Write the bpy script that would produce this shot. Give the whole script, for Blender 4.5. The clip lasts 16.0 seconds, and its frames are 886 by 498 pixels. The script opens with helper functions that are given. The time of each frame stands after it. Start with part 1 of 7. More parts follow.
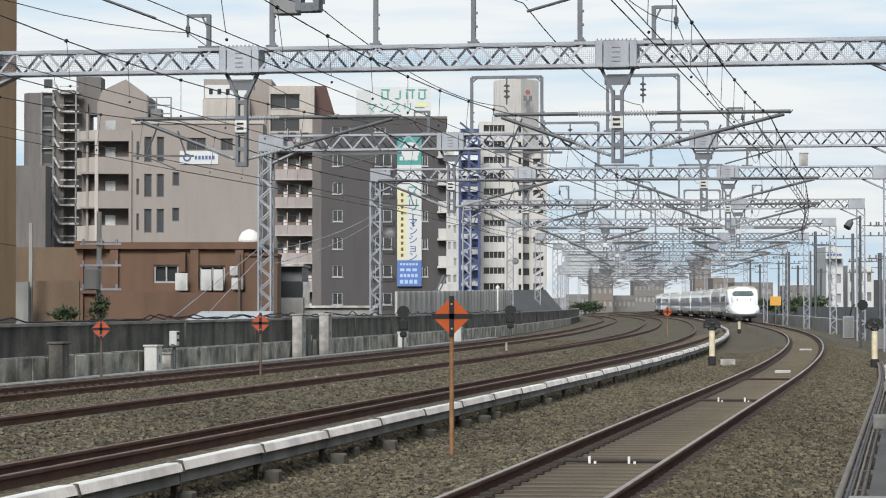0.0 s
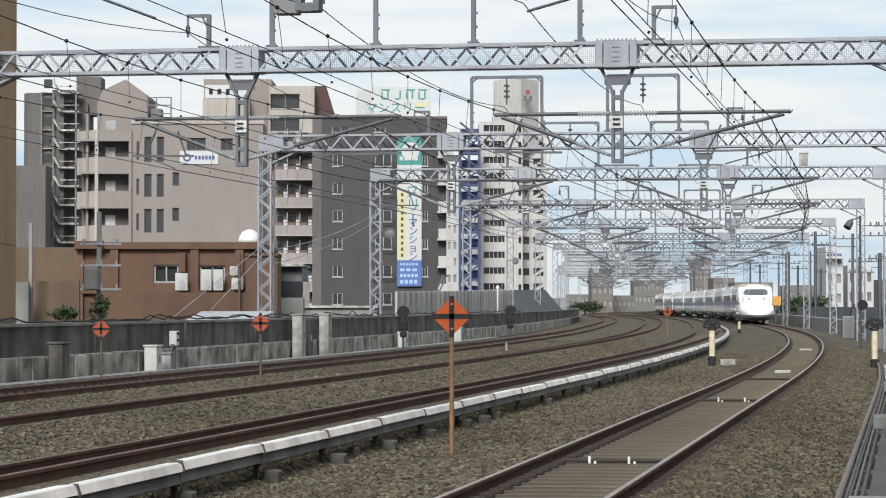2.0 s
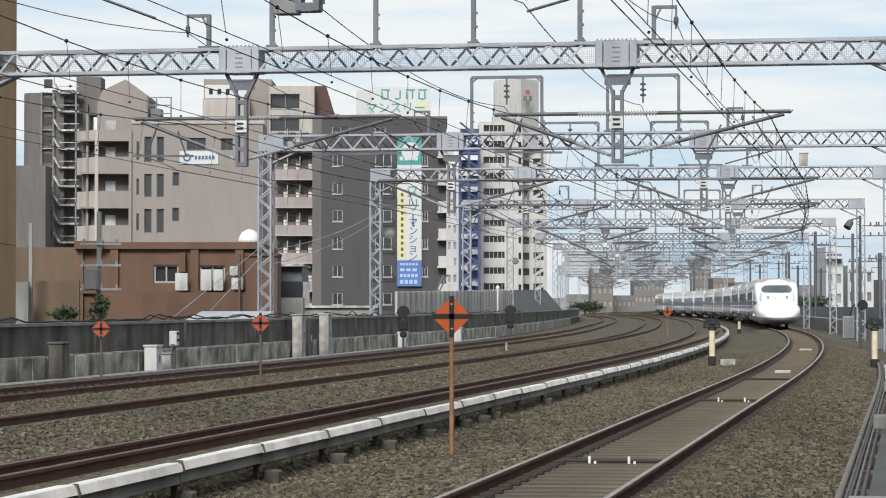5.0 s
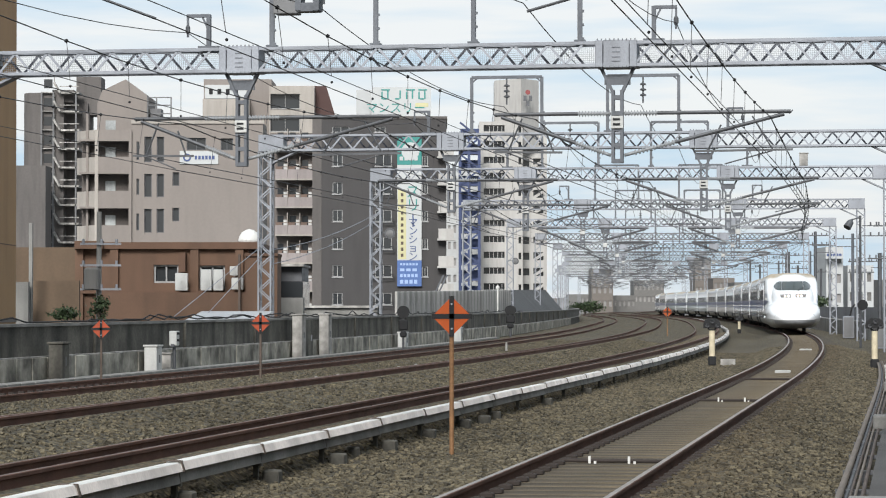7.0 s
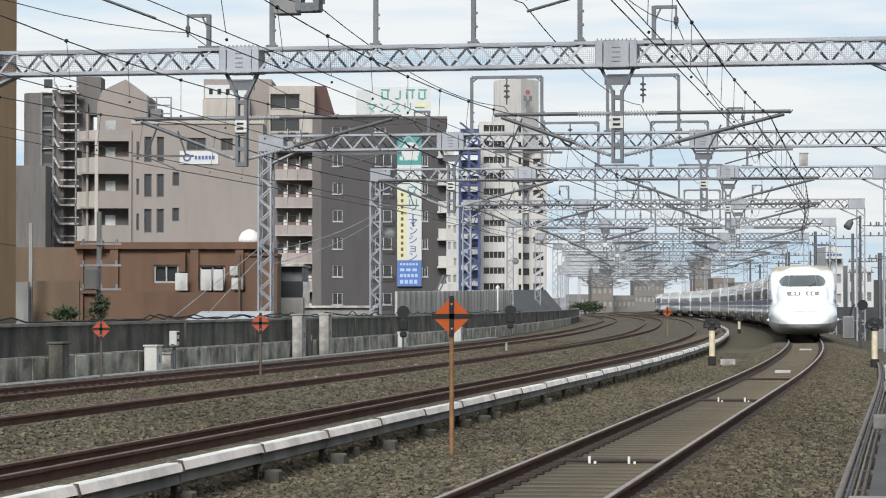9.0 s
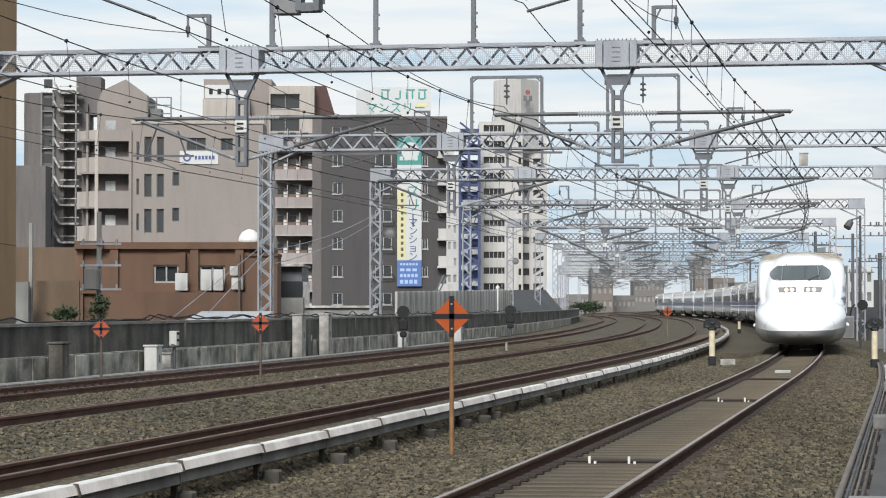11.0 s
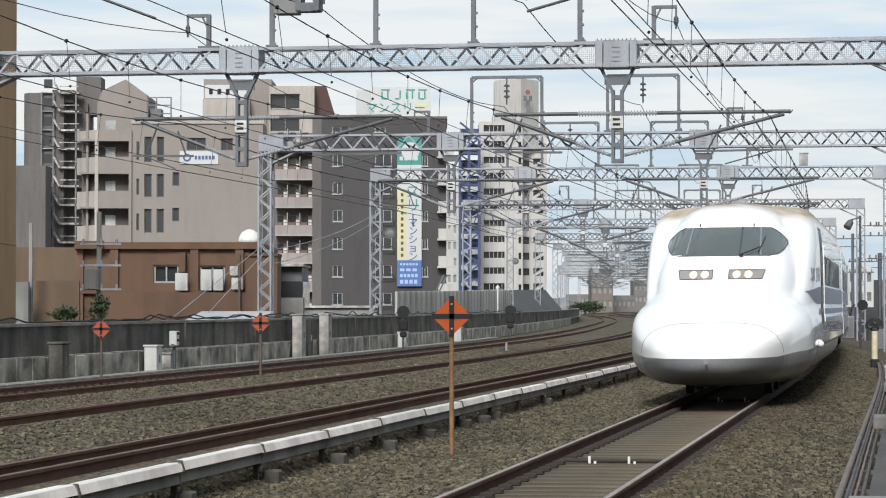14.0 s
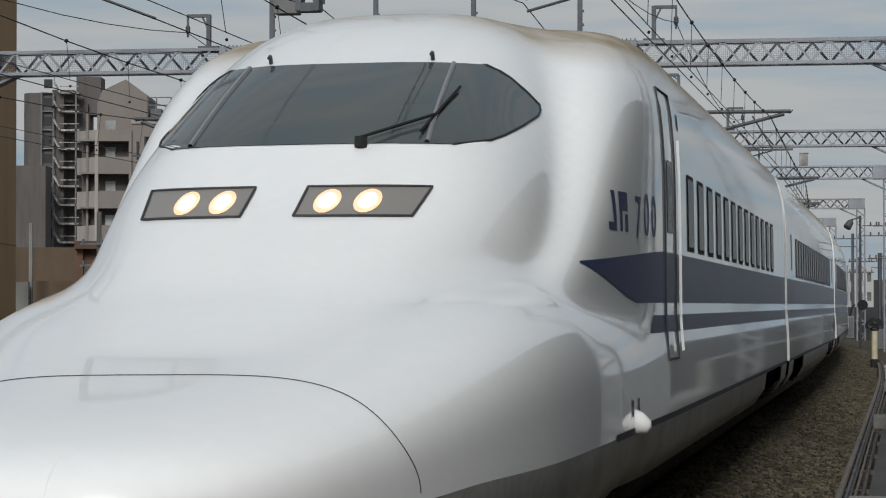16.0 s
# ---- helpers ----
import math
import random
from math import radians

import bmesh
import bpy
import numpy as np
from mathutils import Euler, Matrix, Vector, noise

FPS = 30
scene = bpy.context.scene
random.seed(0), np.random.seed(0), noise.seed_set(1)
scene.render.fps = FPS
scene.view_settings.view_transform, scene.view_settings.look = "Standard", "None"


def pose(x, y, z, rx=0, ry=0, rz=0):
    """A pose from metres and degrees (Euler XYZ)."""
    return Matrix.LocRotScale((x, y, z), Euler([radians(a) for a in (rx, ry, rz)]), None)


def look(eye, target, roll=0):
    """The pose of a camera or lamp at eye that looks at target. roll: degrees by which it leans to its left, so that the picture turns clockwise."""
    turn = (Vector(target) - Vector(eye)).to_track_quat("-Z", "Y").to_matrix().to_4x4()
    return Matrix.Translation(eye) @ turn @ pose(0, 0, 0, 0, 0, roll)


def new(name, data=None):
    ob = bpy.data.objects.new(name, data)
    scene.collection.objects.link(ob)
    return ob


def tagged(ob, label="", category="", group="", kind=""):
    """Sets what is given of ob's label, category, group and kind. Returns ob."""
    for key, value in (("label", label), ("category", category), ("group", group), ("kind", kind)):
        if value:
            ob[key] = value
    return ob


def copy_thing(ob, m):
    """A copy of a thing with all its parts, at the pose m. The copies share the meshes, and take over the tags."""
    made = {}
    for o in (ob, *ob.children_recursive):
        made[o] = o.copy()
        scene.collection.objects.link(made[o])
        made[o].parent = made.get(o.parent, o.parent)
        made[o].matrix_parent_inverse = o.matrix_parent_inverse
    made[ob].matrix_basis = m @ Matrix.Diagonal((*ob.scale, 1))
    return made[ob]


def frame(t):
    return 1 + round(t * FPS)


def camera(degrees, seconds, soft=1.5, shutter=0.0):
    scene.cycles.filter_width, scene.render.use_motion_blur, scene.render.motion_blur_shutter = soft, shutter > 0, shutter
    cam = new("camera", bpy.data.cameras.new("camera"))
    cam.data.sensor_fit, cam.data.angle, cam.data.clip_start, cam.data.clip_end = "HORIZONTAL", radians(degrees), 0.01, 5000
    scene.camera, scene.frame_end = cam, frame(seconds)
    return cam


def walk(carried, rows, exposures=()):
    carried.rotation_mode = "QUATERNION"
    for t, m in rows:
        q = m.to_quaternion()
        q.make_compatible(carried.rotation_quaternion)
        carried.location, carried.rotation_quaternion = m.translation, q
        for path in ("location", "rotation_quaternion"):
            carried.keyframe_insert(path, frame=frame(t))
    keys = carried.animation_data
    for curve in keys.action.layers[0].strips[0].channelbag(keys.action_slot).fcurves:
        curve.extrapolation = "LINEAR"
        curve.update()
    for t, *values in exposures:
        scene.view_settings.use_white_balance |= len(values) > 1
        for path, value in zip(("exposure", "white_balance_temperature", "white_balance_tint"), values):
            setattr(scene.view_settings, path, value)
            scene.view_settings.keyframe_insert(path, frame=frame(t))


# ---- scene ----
from mathutils import geometry

# The camera stands on the end of a platform, 1.7 m above the rails, and looks along the tracks.
cam = camera(18.94, 16.0, soft=1.1)
EYE = (0.0, 0.0, 1.70)
STAND = pose(*EYE, 90 + 1.207, 0, 0)
walk(cam, [(0.0, STAND), (16.0, STAND)],
     exposures=[(0.0, 0.0), (13.0, 0.0), (14.5, -0.14), (15.0, -0.30), (15.5, -0.58), (16.0, -1.02)])

# World: thin bright overcast over a blue sky.
world = bpy.data.worlds.new("sky")
scene.world = world
world.use_nodes = True
wn, wl = world.node_tree.nodes, world.node_tree.links
wn.clear()
w_out = wn.new("ShaderNodeOutputWorld")
w_bg = wn.new("ShaderNodeBackground")
w_sky = wn.new("ShaderNodeTexSky")
w_sky.sky_type = "NISHITA"
w_sky.sun_disc = False
w_sky.sun_elevation, w_sky.sun_rotation = radians(30), radians(188)
w_sky.air_density, w_sky.dust_density = 1.0, 2.0
w_tc = wn.new("ShaderNodeTexCoord")
w_map = wn.new("ShaderNodeMapping")
w_map.inputs["Scale"].default_value = (3.0, 3.0, 26.0)
w_map.inputs["Rotation"].default_value = (0.0, radians(6), 0.0)
w_noise = wn.new("ShaderNodeTexNoise")
w_noise.inputs["Scale"].default_value = 2.2
w_noise.inputs["Detail"].default_value = 6.0
w_ramp = wn.new("ShaderNodeValToRGB")
w_ramp.color_ramp.elements[0].position, w_ramp.color_ramp.elements[1].position = 0.37, 0.60
w_ramp.color_ramp.elements[0].color, w_ramp.color_ramp.elements[1].color = (6.1, 7.9, 9.5, 1), (9.5, 9.7, 9.8, 1)
w_mix = wn.new("ShaderNodeMix")
w_mix.data_type = "RGBA"
w_mix.inputs[0].default_value = 0.85
wl.new(w_tc.outputs["Generated"], w_map.inputs["Vector"])
wl.new(w_map.outputs[0], w_noise.inputs["Vector"])
wl.new(w_noise.outputs["Fac"], w_ramp.inputs["Fac"])
wl.new(w_sky.outputs[0], w_mix.inputs[6])
wl.new(w_ramp.outputs[0], w_mix.inputs[7])
wl.new(w_mix.outputs[2], w_bg.inputs["Color"])
w_bg.inputs["Strength"].default_value = 0.100
wl.new(w_bg.outputs[0], w_out.inputs["Surface"])

sun_data = bpy.data.lights.new("sun", "SUN")
sun_data.energy, sun_data.angle, sun_data.color = 4.9, radians(20), (1.0, 0.985, 0.955)
sun = new("sun", sun_data)
sun.matrix_world = look((-9, -62, 37), (0, 0, 0))


# ---- materials ----
def material(name, base, rough=0.7, metal=0.0, vary=0.25, scale=3.0, fine=40.0, bump=0.0, bump_scale=60.0, second=None,
             streak=0.0, per_object=0.0, coat=0.0, island=0.0):
    """A procedural surface: base colour varied at two scales, streaks running down, roughness noise and fine relief."""
    m = bpy.data.materials.new(name)
    m.use_nodes = True
    nt = m.node_tree
    n, l = nt.nodes, nt.links
    bsdf = n["Principled BSDF"]
    bsdf.inputs["Roughness"].default_value, bsdf.inputs["Metallic"].default_value = rough, metal
    bsdf.inputs["Coat Weight"].default_value = coat
    bsdf.inputs["Coat Roughness"].default_value = 0.04
    tc = n.new("ShaderNodeTexCoord")
    big = n.new("ShaderNodeTexNoise")
    big.inputs["Scale"].default_value, big.inputs["Detail"].default_value = scale, 5.0
    l.new(tc.outputs["Object"], big.inputs["Vector"])
    small = n.new("ShaderNodeTexNoise")
    small.inputs["Scale"].default_value, small.inputs["Detail"].default_value = fine, 3.0
    l.new(tc.outputs["Object"], small.inputs["Vector"])
    dark = [c * (1 - vary) for c in base] if second is None else list(second)
    mix = n.new("ShaderNodeMix")
    mix.data_type = "RGBA"
    mix.inputs[6].default_value, mix.inputs[7].default_value = (*base, 1), (*dark, 1)
    sharpen = n.new("ShaderNodeMapRange")
    sharpen.inputs[1].default_value, sharpen.inputs[2].default_value = 0.36, 0.66
    l.new(big.outputs["Fac"], sharpen.inputs[0])
    l.new(sharpen.outputs[0], mix.inputs[0])
    colour = mix.outputs[2]
    if streak:
        mp = n.new("ShaderNodeMapping")
        mp.inputs["Scale"].default_value = (0.8, 0.8, 0.10)
        run = n.new("ShaderNodeTexNoise")
        run.inputs["Scale"].default_value, run.inputs["Detail"].default_value = 2.0, 1.5
        l.new(tc.outputs["Object"], mp.inputs["Vector"])
        l.new(mp.outputs[0], run.inputs["Vector"])
        rr = n.new("ShaderNodeMapRange")
        rr.inputs[1].default_value, rr.inputs[2].default_value = 0.45, 0.7
        rr.inputs[3].default_value, rr.inputs[4].default_value = 1.0, 1.0 - streak
        l.new(run.outputs["Fac"], rr.inputs[0])
        mul = n.new("ShaderNodeMix")
        mul.data_type, mul.blend_type = "RGBA", "MULTIPLY"
        mul.inputs[0].default_value = 1.0
        l.new(colour, mul.inputs[6])
        l.new(rr.outputs[0], mul.inputs[7])
        colour = mul.outputs[2]
    grain = n.new("ShaderNodeMapRange")
    grain.inputs[1].default_value, grain.inputs[2].default_value = 0.3, 0.7
    grain.inputs[3].default_value, grain.inputs[4].default_value = 1.0 - 0.45 * vary, 1.0 + 0.35 * vary
    l.new(small.outputs["Fac"], grain.inputs[0])
    gm = n.new("ShaderNodeMix")
    gm.data_type, gm.blend_type = "RGBA", "MULTIPLY"
    gm.inputs[0].default_value = 1.0
    l.new(colour, gm.inputs[6])
    l.new(grain.outputs[0], gm.inputs[7])
    colour = gm.outputs[2]
    if per_object or island:
        src = n.new("ShaderNodeObjectInfo").outputs["Random"] if per_object else n.new("ShaderNodeNewGeometry").outputs["Random Per Island"]
        amount = per_object or island
        orr = n.new("ShaderNodeMapRange")
        orr.inputs[3].default_value, orr.inputs[4].default_value = 1.0 - amount, 1.0 + amount
        l.new(src, orr.inputs[0])
        om = n.new("ShaderNodeMix")
        om.data_type, om.blend_type = "RGBA", "MULTIPLY"
        om.inputs[0].default_value = 1.0
        l.new(colour, om.inputs[6])
        l.new(orr.outputs[0], om.inputs[7])
        colour = om.outputs[2]
    l.new(colour, bsdf.inputs["Base Color"])
    if bump:
        bn = n.new("ShaderNodeTexNoise")
        bn.inputs["Scale"].default_value, bn.inputs["Detail"].default_value = bump_scale, 4.0
        l.new(tc.outputs["Object"], bn.inputs["Vector"])
        b = n.new("ShaderNodeBump")
        b.inputs["Strength"].default_value, b.inputs["Distance"].default_value = bump, 0.02
        l.new(bn.outputs["Fac"], b.inputs["Height"])
        l.new(b.outputs[0], bsdf.inputs["Normal"])
    return m


def glass_dark(name, base, rough=0.06, ior=1.5):
    m = bpy.data.materials.new(name)
    m.use_nodes = True
    b = m.node_tree.nodes["Principled BSDF"]
    b.inputs["Base Color"].default_value = (*base, 1)
    b.inputs["Roughness"].default_value = rough
    b.inputs["IOR"].default_value = ior
    return m


def glowing(name, colour, strength):
    m = bpy.data.materials.new(name)
    m.use_nodes = True
    b = m.node_tree.nodes["Principled BSDF"]
    b.inputs["Base Color"].default_value = (*colour, 1)
    b.inputs["Emission Color"].default_value = (*colour, 1)
    b.inputs["Emission Strength"].default_value = strength
    return m


def stones_material(name, tint, cell=16.0):
    """Crushed stone: voronoi cells with their own greys, shade painted into the gaps between them and rust-brown drift.
    """
    m = bpy.data.materials.new(name)
    m.use_nodes = True
    n, l = m.node_tree.nodes, m.node_tree.links
    bsdf = n["Principled BSDF"]
    bsdf.inputs["Roughness"].default_value = 0.95
    tc = n.new("ShaderNodeTexCoord")
    vor = n.new("ShaderNodeTexVoronoi")
    vor.inputs["Scale"].default_value = cell
    l.new(tc.outputs["Object"], vor.inputs["Vector"])
    ramp = n.new("ShaderNodeValToRGB")
    e = ramp.color_ramp.elements
    e[0].position, e[0].color = 0.0, (*[c * 0.45 for c in tint], 1)
    e[1].position, e[1].color = 1.0, (*[c * 1.6 for c in tint], 1)
    sep = n.new("ShaderNodeSeparateColor")
    l.new(vor.outputs["Color"], sep.inputs[0])
    l.new(sep.outputs[0], ramp.inputs["Fac"])
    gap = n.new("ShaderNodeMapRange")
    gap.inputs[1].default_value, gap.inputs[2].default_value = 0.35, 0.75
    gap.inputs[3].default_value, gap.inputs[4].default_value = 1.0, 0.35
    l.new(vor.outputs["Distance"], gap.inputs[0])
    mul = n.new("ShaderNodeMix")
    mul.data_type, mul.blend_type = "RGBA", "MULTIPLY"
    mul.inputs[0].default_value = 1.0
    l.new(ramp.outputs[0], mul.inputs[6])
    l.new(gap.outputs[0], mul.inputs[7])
    drift = n.new("ShaderNodeTexNoise")
    drift.inputs["Scale"].default_value, drift.inputs["Detail"].default_value = 0.7, 6.0
    l.new(tc.outputs["Object"], drift.inputs["Vector"])
    dr = n.new("ShaderNodeMapRange")
    dr.inputs[1].default_value, dr.inputs[2].default_value = 0.42, 0.66
    dr.inputs[3].default_value, dr.inputs[4].default_value = 0.0, 0.55
    l.new(drift.outputs["Fac"], dr.inputs[0])
    rust = n.new("ShaderNodeMix")
    rust.data_type, rust.blend_type = "RGBA", "MULTIPLY"
    rust.inputs[7].default_value = (0.95, 0.80, 0.60, 1)
    l.new(dr.outputs[0], rust.inputs[0])
    l.new(mul.outputs[2], rust.inputs[6])
    patch_noise = n.new("ShaderNodeTexNoise")
    patch_noise.inputs["Scale"].default_value, patch_noise.inputs["Detail"].default_value = 5.5, 7.0
    l.new(tc.outputs["Object"], patch_noise.inputs["Vector"])
    pr = n.new("ShaderNodeMapRange")
    pr.inputs[1].default_value, pr.inputs[2].default_value, pr.inputs[3].default_value, pr.inputs[4].default_value = 0.3, 0.7, 0.55, 1.5
    l.new(patch_noise.outputs["Fac"], pr.inputs[0])
    mottle = n.new("ShaderNodeMix")
    mottle.data_type, mottle.blend_type = "RGBA", "MULTIPLY"
    mottle.inputs[0].default_value = 1.0
    l.new(rust.outputs[2], mottle.inputs[6])
    l.new(pr.outputs[0], mottle.inputs[7])
    l.new(mottle.outputs[2], bsdf.inputs["Base Color"])
    b = n.new("ShaderNodeBump")
    b.inputs["Strength"].default_value, b.inputs["Distance"].default_value = 0.9, 0.04
    inv = n.new("ShaderNodeMath")
    inv.operation = "SUBTRACT"
    inv.inputs[0].default_value = 1.0
    l.new(vor.outputs["Distance"], inv.inputs[1])
    l.new(inv.outputs[0], b.inputs["Height"])
    l.new(b.outputs[0], bsdf.inputs["Normal"])
    return m


M = {}
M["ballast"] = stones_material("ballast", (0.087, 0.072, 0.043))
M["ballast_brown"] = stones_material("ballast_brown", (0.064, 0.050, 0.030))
M["rail_side"] = material("rail_rust", (0.120, 0.056, 0.037), 0.9, 0.0, 0.35, 2.0, 50, 0.3)
M["rail_top"] = material("rail_worn_steel", (0.270, 0.232, 0.203), 0.45, 0.3, 0.25, 1.5, 30)
M["rail_top_rusty"] = material("rail_browned_steel", (0.13, 0.078, 0.058), 0.6, 0.2, 0.35, 1.5, 30)
M["sleeper"] = material("sleeper_concrete", (0.113, 0.089, 0.057), 0.92, 0, 0.35, 1.2, 40, 0.4, per_object=0.12)
M["fastening"] = material("fastening_iron", (0.035, 0.026, 0.022), 0.8, 0.2, 0.3)
M["infill"] = material("packed_stone_dust", (0.062, 0.047, 0.028), 0.95, 0, 0.35, 1.5, 55, 0.6)
M["duct_white"] = material("duct_white_paint", (0.662, 0.653, 0.626), 0.6, 0, 0.12, 0.8, 25, streak=0.1, per_object=0.05)
M["duct_side"] = material("duct_grey_side", (0.880, 0.806, 0.755), 0.7, 0, 0.2, 1.0, 25, streak=0.3)
M["concrete"] = material("concrete_grey", (0.232, 0.228, 0.215), 0.9, 0, 0.3, 0.8, 25, 0.3, streak=0.35)
M["concrete_dark"] = material("concrete_weathered", (0.130, 0.123, 0.103), 0.92, 0, 0.6, 0.9, 12, 0.3, streak=0.65, per_object=0.18)
M["concrete_light"] = material("concrete_pale", (0.430, 0.413, 0.387), 0.9, 0, 0.5, 2.0, 5, 0.25, streak=0.45, per_object=0.15)
M["panel_stained"] = material("stained_panel_concrete", (0.396, 0.378, 0.323), 0.9, 0, 0.3, 1.5, 9, 0.25, second=(0.10, 0.095, 0.08), streak=0.35, per_object=0.12)
# Stains run on from panel to panel.
_nt = M["panel_stained"].node_tree
_place = _nt.nodes.new("ShaderNodeNewGeometry")
for _lk in list(_nt.links):
    if _lk.from_node.type == "TEX_COORD":
        _nt.links.new(_place.outputs["Position"], _lk.to_socket)
M["galv"] = material("galvanised_steel", (0.247, 0.261, 0.289), 0.55, 0.35, 0.25, 1.0, 25, streak=0.18, per_object=0.08)
M["galv_dark"] = material("galvanised_steel_dull", (0.106, 0.114, 0.129), 0.6, 0.35, 0.3, 1.0, 25)
M["galv_dull"] = material("galvanised_steel_weathered", (0.167, 0.172, 0.176), 0.65, 0.2, 0.3, 1.0, 25)
M["steel_dark"] = material("dark_steel", (0.085, 0.088, 0.095), 0.55, 0.4, 0.3, 2.0, 25)
M["steel_brown"] = material("brown_steel", (0.10, 0.075, 0.06), 0.7, 0.3, 0.35, 2.0, 25)
M["porcelain"] = material("porcelain_insulator", (0.22, 0.23, 0.24), 0.4, 0, 0.12, 4, 40)
M["wire"] = material("wire_copper_dull", (0.045, 0.045, 0.05), 0.6, 0.5, 0.2)
M["black"] = material("black_paint", (0.010, 0.010, 0.011), 0.85, 0, 0.3, 3, 40)
M["cream_post"] = material("cream_post_paint", (0.570, 0.497, 0.350), 0.7, 0, 0.25, 4, 40, streak=0.25)
M["orange"] = material("orange_sign_enamel", (0.34, 0.058, 0.004), 0.8, 0, 0.12, 3, 40)
M["orange_post"] = material("rusty_post_paint", (0.231, 0.119, 0.052), 0.75, 0.1, 0.4, 3, 30)
M["white_metal"] = material("white_metal_box", (0.466, 0.466, 0.451), 0.55, 0, 0.15, 2, 30, streak=0.2)
M["train_white"] = material("train_white_enamel", (0.90, 0.90, 0.895), 0.32, 0, 0.03, 0.5, 12, coat=0.9)


def grime_on_roof(m):
    """Brown-grey grime and brake dust that lies on the roof of the cars."""
    n, l = m.node_tree.nodes, m.node_tree.links
    bsdf = n["Principled BSDF"]
    old = bsdf.inputs["Base Color"].links[0].from_socket
    tc = n.new("ShaderNodeTexCoord")
    sep = n.new("ShaderNodeSeparateXYZ")
    l.new(tc.outputs["Object"], sep.inputs[0])
    up = n.new("ShaderNodeMapRange")
    up.inputs[1].default_value, up.inputs[2].default_value = 3.22, 3.48
    l.new(sep.outputs[2], up.inputs[0])
    back = n.new("ShaderNodeMapRange")
    back.inputs[1].default_value, back.inputs[2].default_value = -6.7, -7.6
    l.new(sep.outputs[1], back.inputs[0])
    no = n.new("ShaderNodeTexNoise")
    no.inputs["Scale"].default_value, no.inputs["Detail"].default_value = 2.5, 6.0
    l.new(tc.outputs["Object"], no.inputs["Vector"])
    k = n.new("ShaderNodeMapRange")
    k.inputs[1].default_value, k.inputs[2].default_value, k.inputs[3].default_value = 0.25, 0.6, 0.65
    l.new(no.outputs["Fac"], k.inputs[0])
    a = n.new("ShaderNodeMath")
    a.operation = "MULTIPLY"
    l.new(up.outputs[0], a.inputs[0])
    l.new(back.outputs[0], a.inputs[1])
    b = n.new("ShaderNodeMath")
    b.operation = "MULTIPLY"
    l.new(a.outputs[0], b.inputs[0])
    l.new(k.outputs[0], b.inputs[1])
    mix = n.new("ShaderNodeMix")
    mix.data_type = "RGBA"
    mix.inputs[7].default_value = (0.30, 0.245, 0.17, 1)
    l.new(b.outputs[0], mix.inputs[0])
    l.new(old, mix.inputs[6])
    l.new(mix.outputs[2], bsdf.inputs["Base Color"])
    for socket, clean, dusty in (("Coat Weight", 0.9, 0.0), ("Roughness", 0.32, 0.9), ("Specular IOR Level", 0.5, 0.1)):
        dull = n.new("ShaderNodeMapRange")
        dull.inputs[3].default_value, dull.inputs[4].default_value = clean, dusty
        l.new(b.outputs[0], dull.inputs[0])
        l.new(dull.outputs[0], bsdf.inputs[socket])


grime_on_roof(M["train_white"])
M["train_skirt"] = material("train_skirt_grey", (0.19, 0.195, 0.205), 0.4, 0, 0.15, 0.8, 15, coat=0.3)
M["train_skirt_side"] = material("train_skirt_dusty_grey", (0.36, 0.355, 0.34), 0.45, 0, 0.3, 1.2, 15, coat=0.2, second=(0.24, 0.225, 0.20))
M["train_blue"] = material("train_blue_stripe", (0.022, 0.032, 0.12), 0.35, 0, 0.1, 1, 15)
M["train_under"] = material("train_underfloor", (0.028, 0.028, 0.03), 0.75, 0.1, 0.3, 3, 20)
M["train_seam"] = material("train_seam_shadow", (0.05, 0.05, 0.055), 0.7, 0, 0.2)
M["train_rubber"] = material("train_rubber_gasket", (0.03, 0.03, 0.032), 0.7, 0, 0.2)
M["screen_glass"] = glass_dark("windscreen_glass", (0.055, 0.066, 0.064))
M["side_glass"] = glass_dark("side_window_glass", (0.03, 0.034, 0.04), 0.25, 1.14)
M["lamp_glass"] = glass_dark("headlight_lens_housing", (0.23, 0.21, 0.19), 0.15)
M["lamp_glow"] = glowing("headlight_bulb_glow", (1.0, 0.985, 0.96), 16.0)
M["lamp_warm"] = glowing("headlight_reflector_glow", (1.0, 0.62, 0.38), 0.9)
M["platform"] = material("platform_asphalt", (0.075, 0.072, 0.07), 0.9, 0, 0.3, 1, 40, 0.4)
M["pipe"] = material("pipe_conduit_pale", (0.163, 0.138, 0.116), 0.8, 0.0, 0.25, 2, 30)
M["leaf"] = material("leaf_green", (0.034, 0.056, 0.019), 0.7, 0, 0.4, 4, 20, island=0.45)
M["city_ground"] = material("city_ground", (0.16, 0.16, 0.155), 0.9, 0, 0.3, 0.02, 0.5)


# ---- mesh helpers ----
def polytube(bm, pts, r, n=6, closed=False, mat=0):
    """One joined tube through the points."""
    pts = [Vector(p) for p in pts]
    rings = []
    m = len(pts)
    for i, p in enumerate(pts):
        a = pts[(i - 1) % m] if closed or i > 0 else p
        b = pts[(i + 1) % m] if closed or i < m - 1 else p
        d = (b - a).normalized()
        up = Vector((0, 0, 1)) if abs(d.z) < 0.9 else Vector((1, 0, 0))
        s = d.cross(up).normalized()
        t = s.cross(d)
        rings.append([bm.verts.new(p + s * (r * math.cos(k * 6.28319 / n)) + t * (r * math.sin(k * 6.28319 / n))) for k in range(n)])
    for i in range(m if closed else m - 1):
        j = (i + 1) % m
        for k in range(n):
            bm.faces.new((rings[i][k], rings[i][(k + 1) % n], rings[j][(k + 1) % n], rings[j][k])).material_index = mat


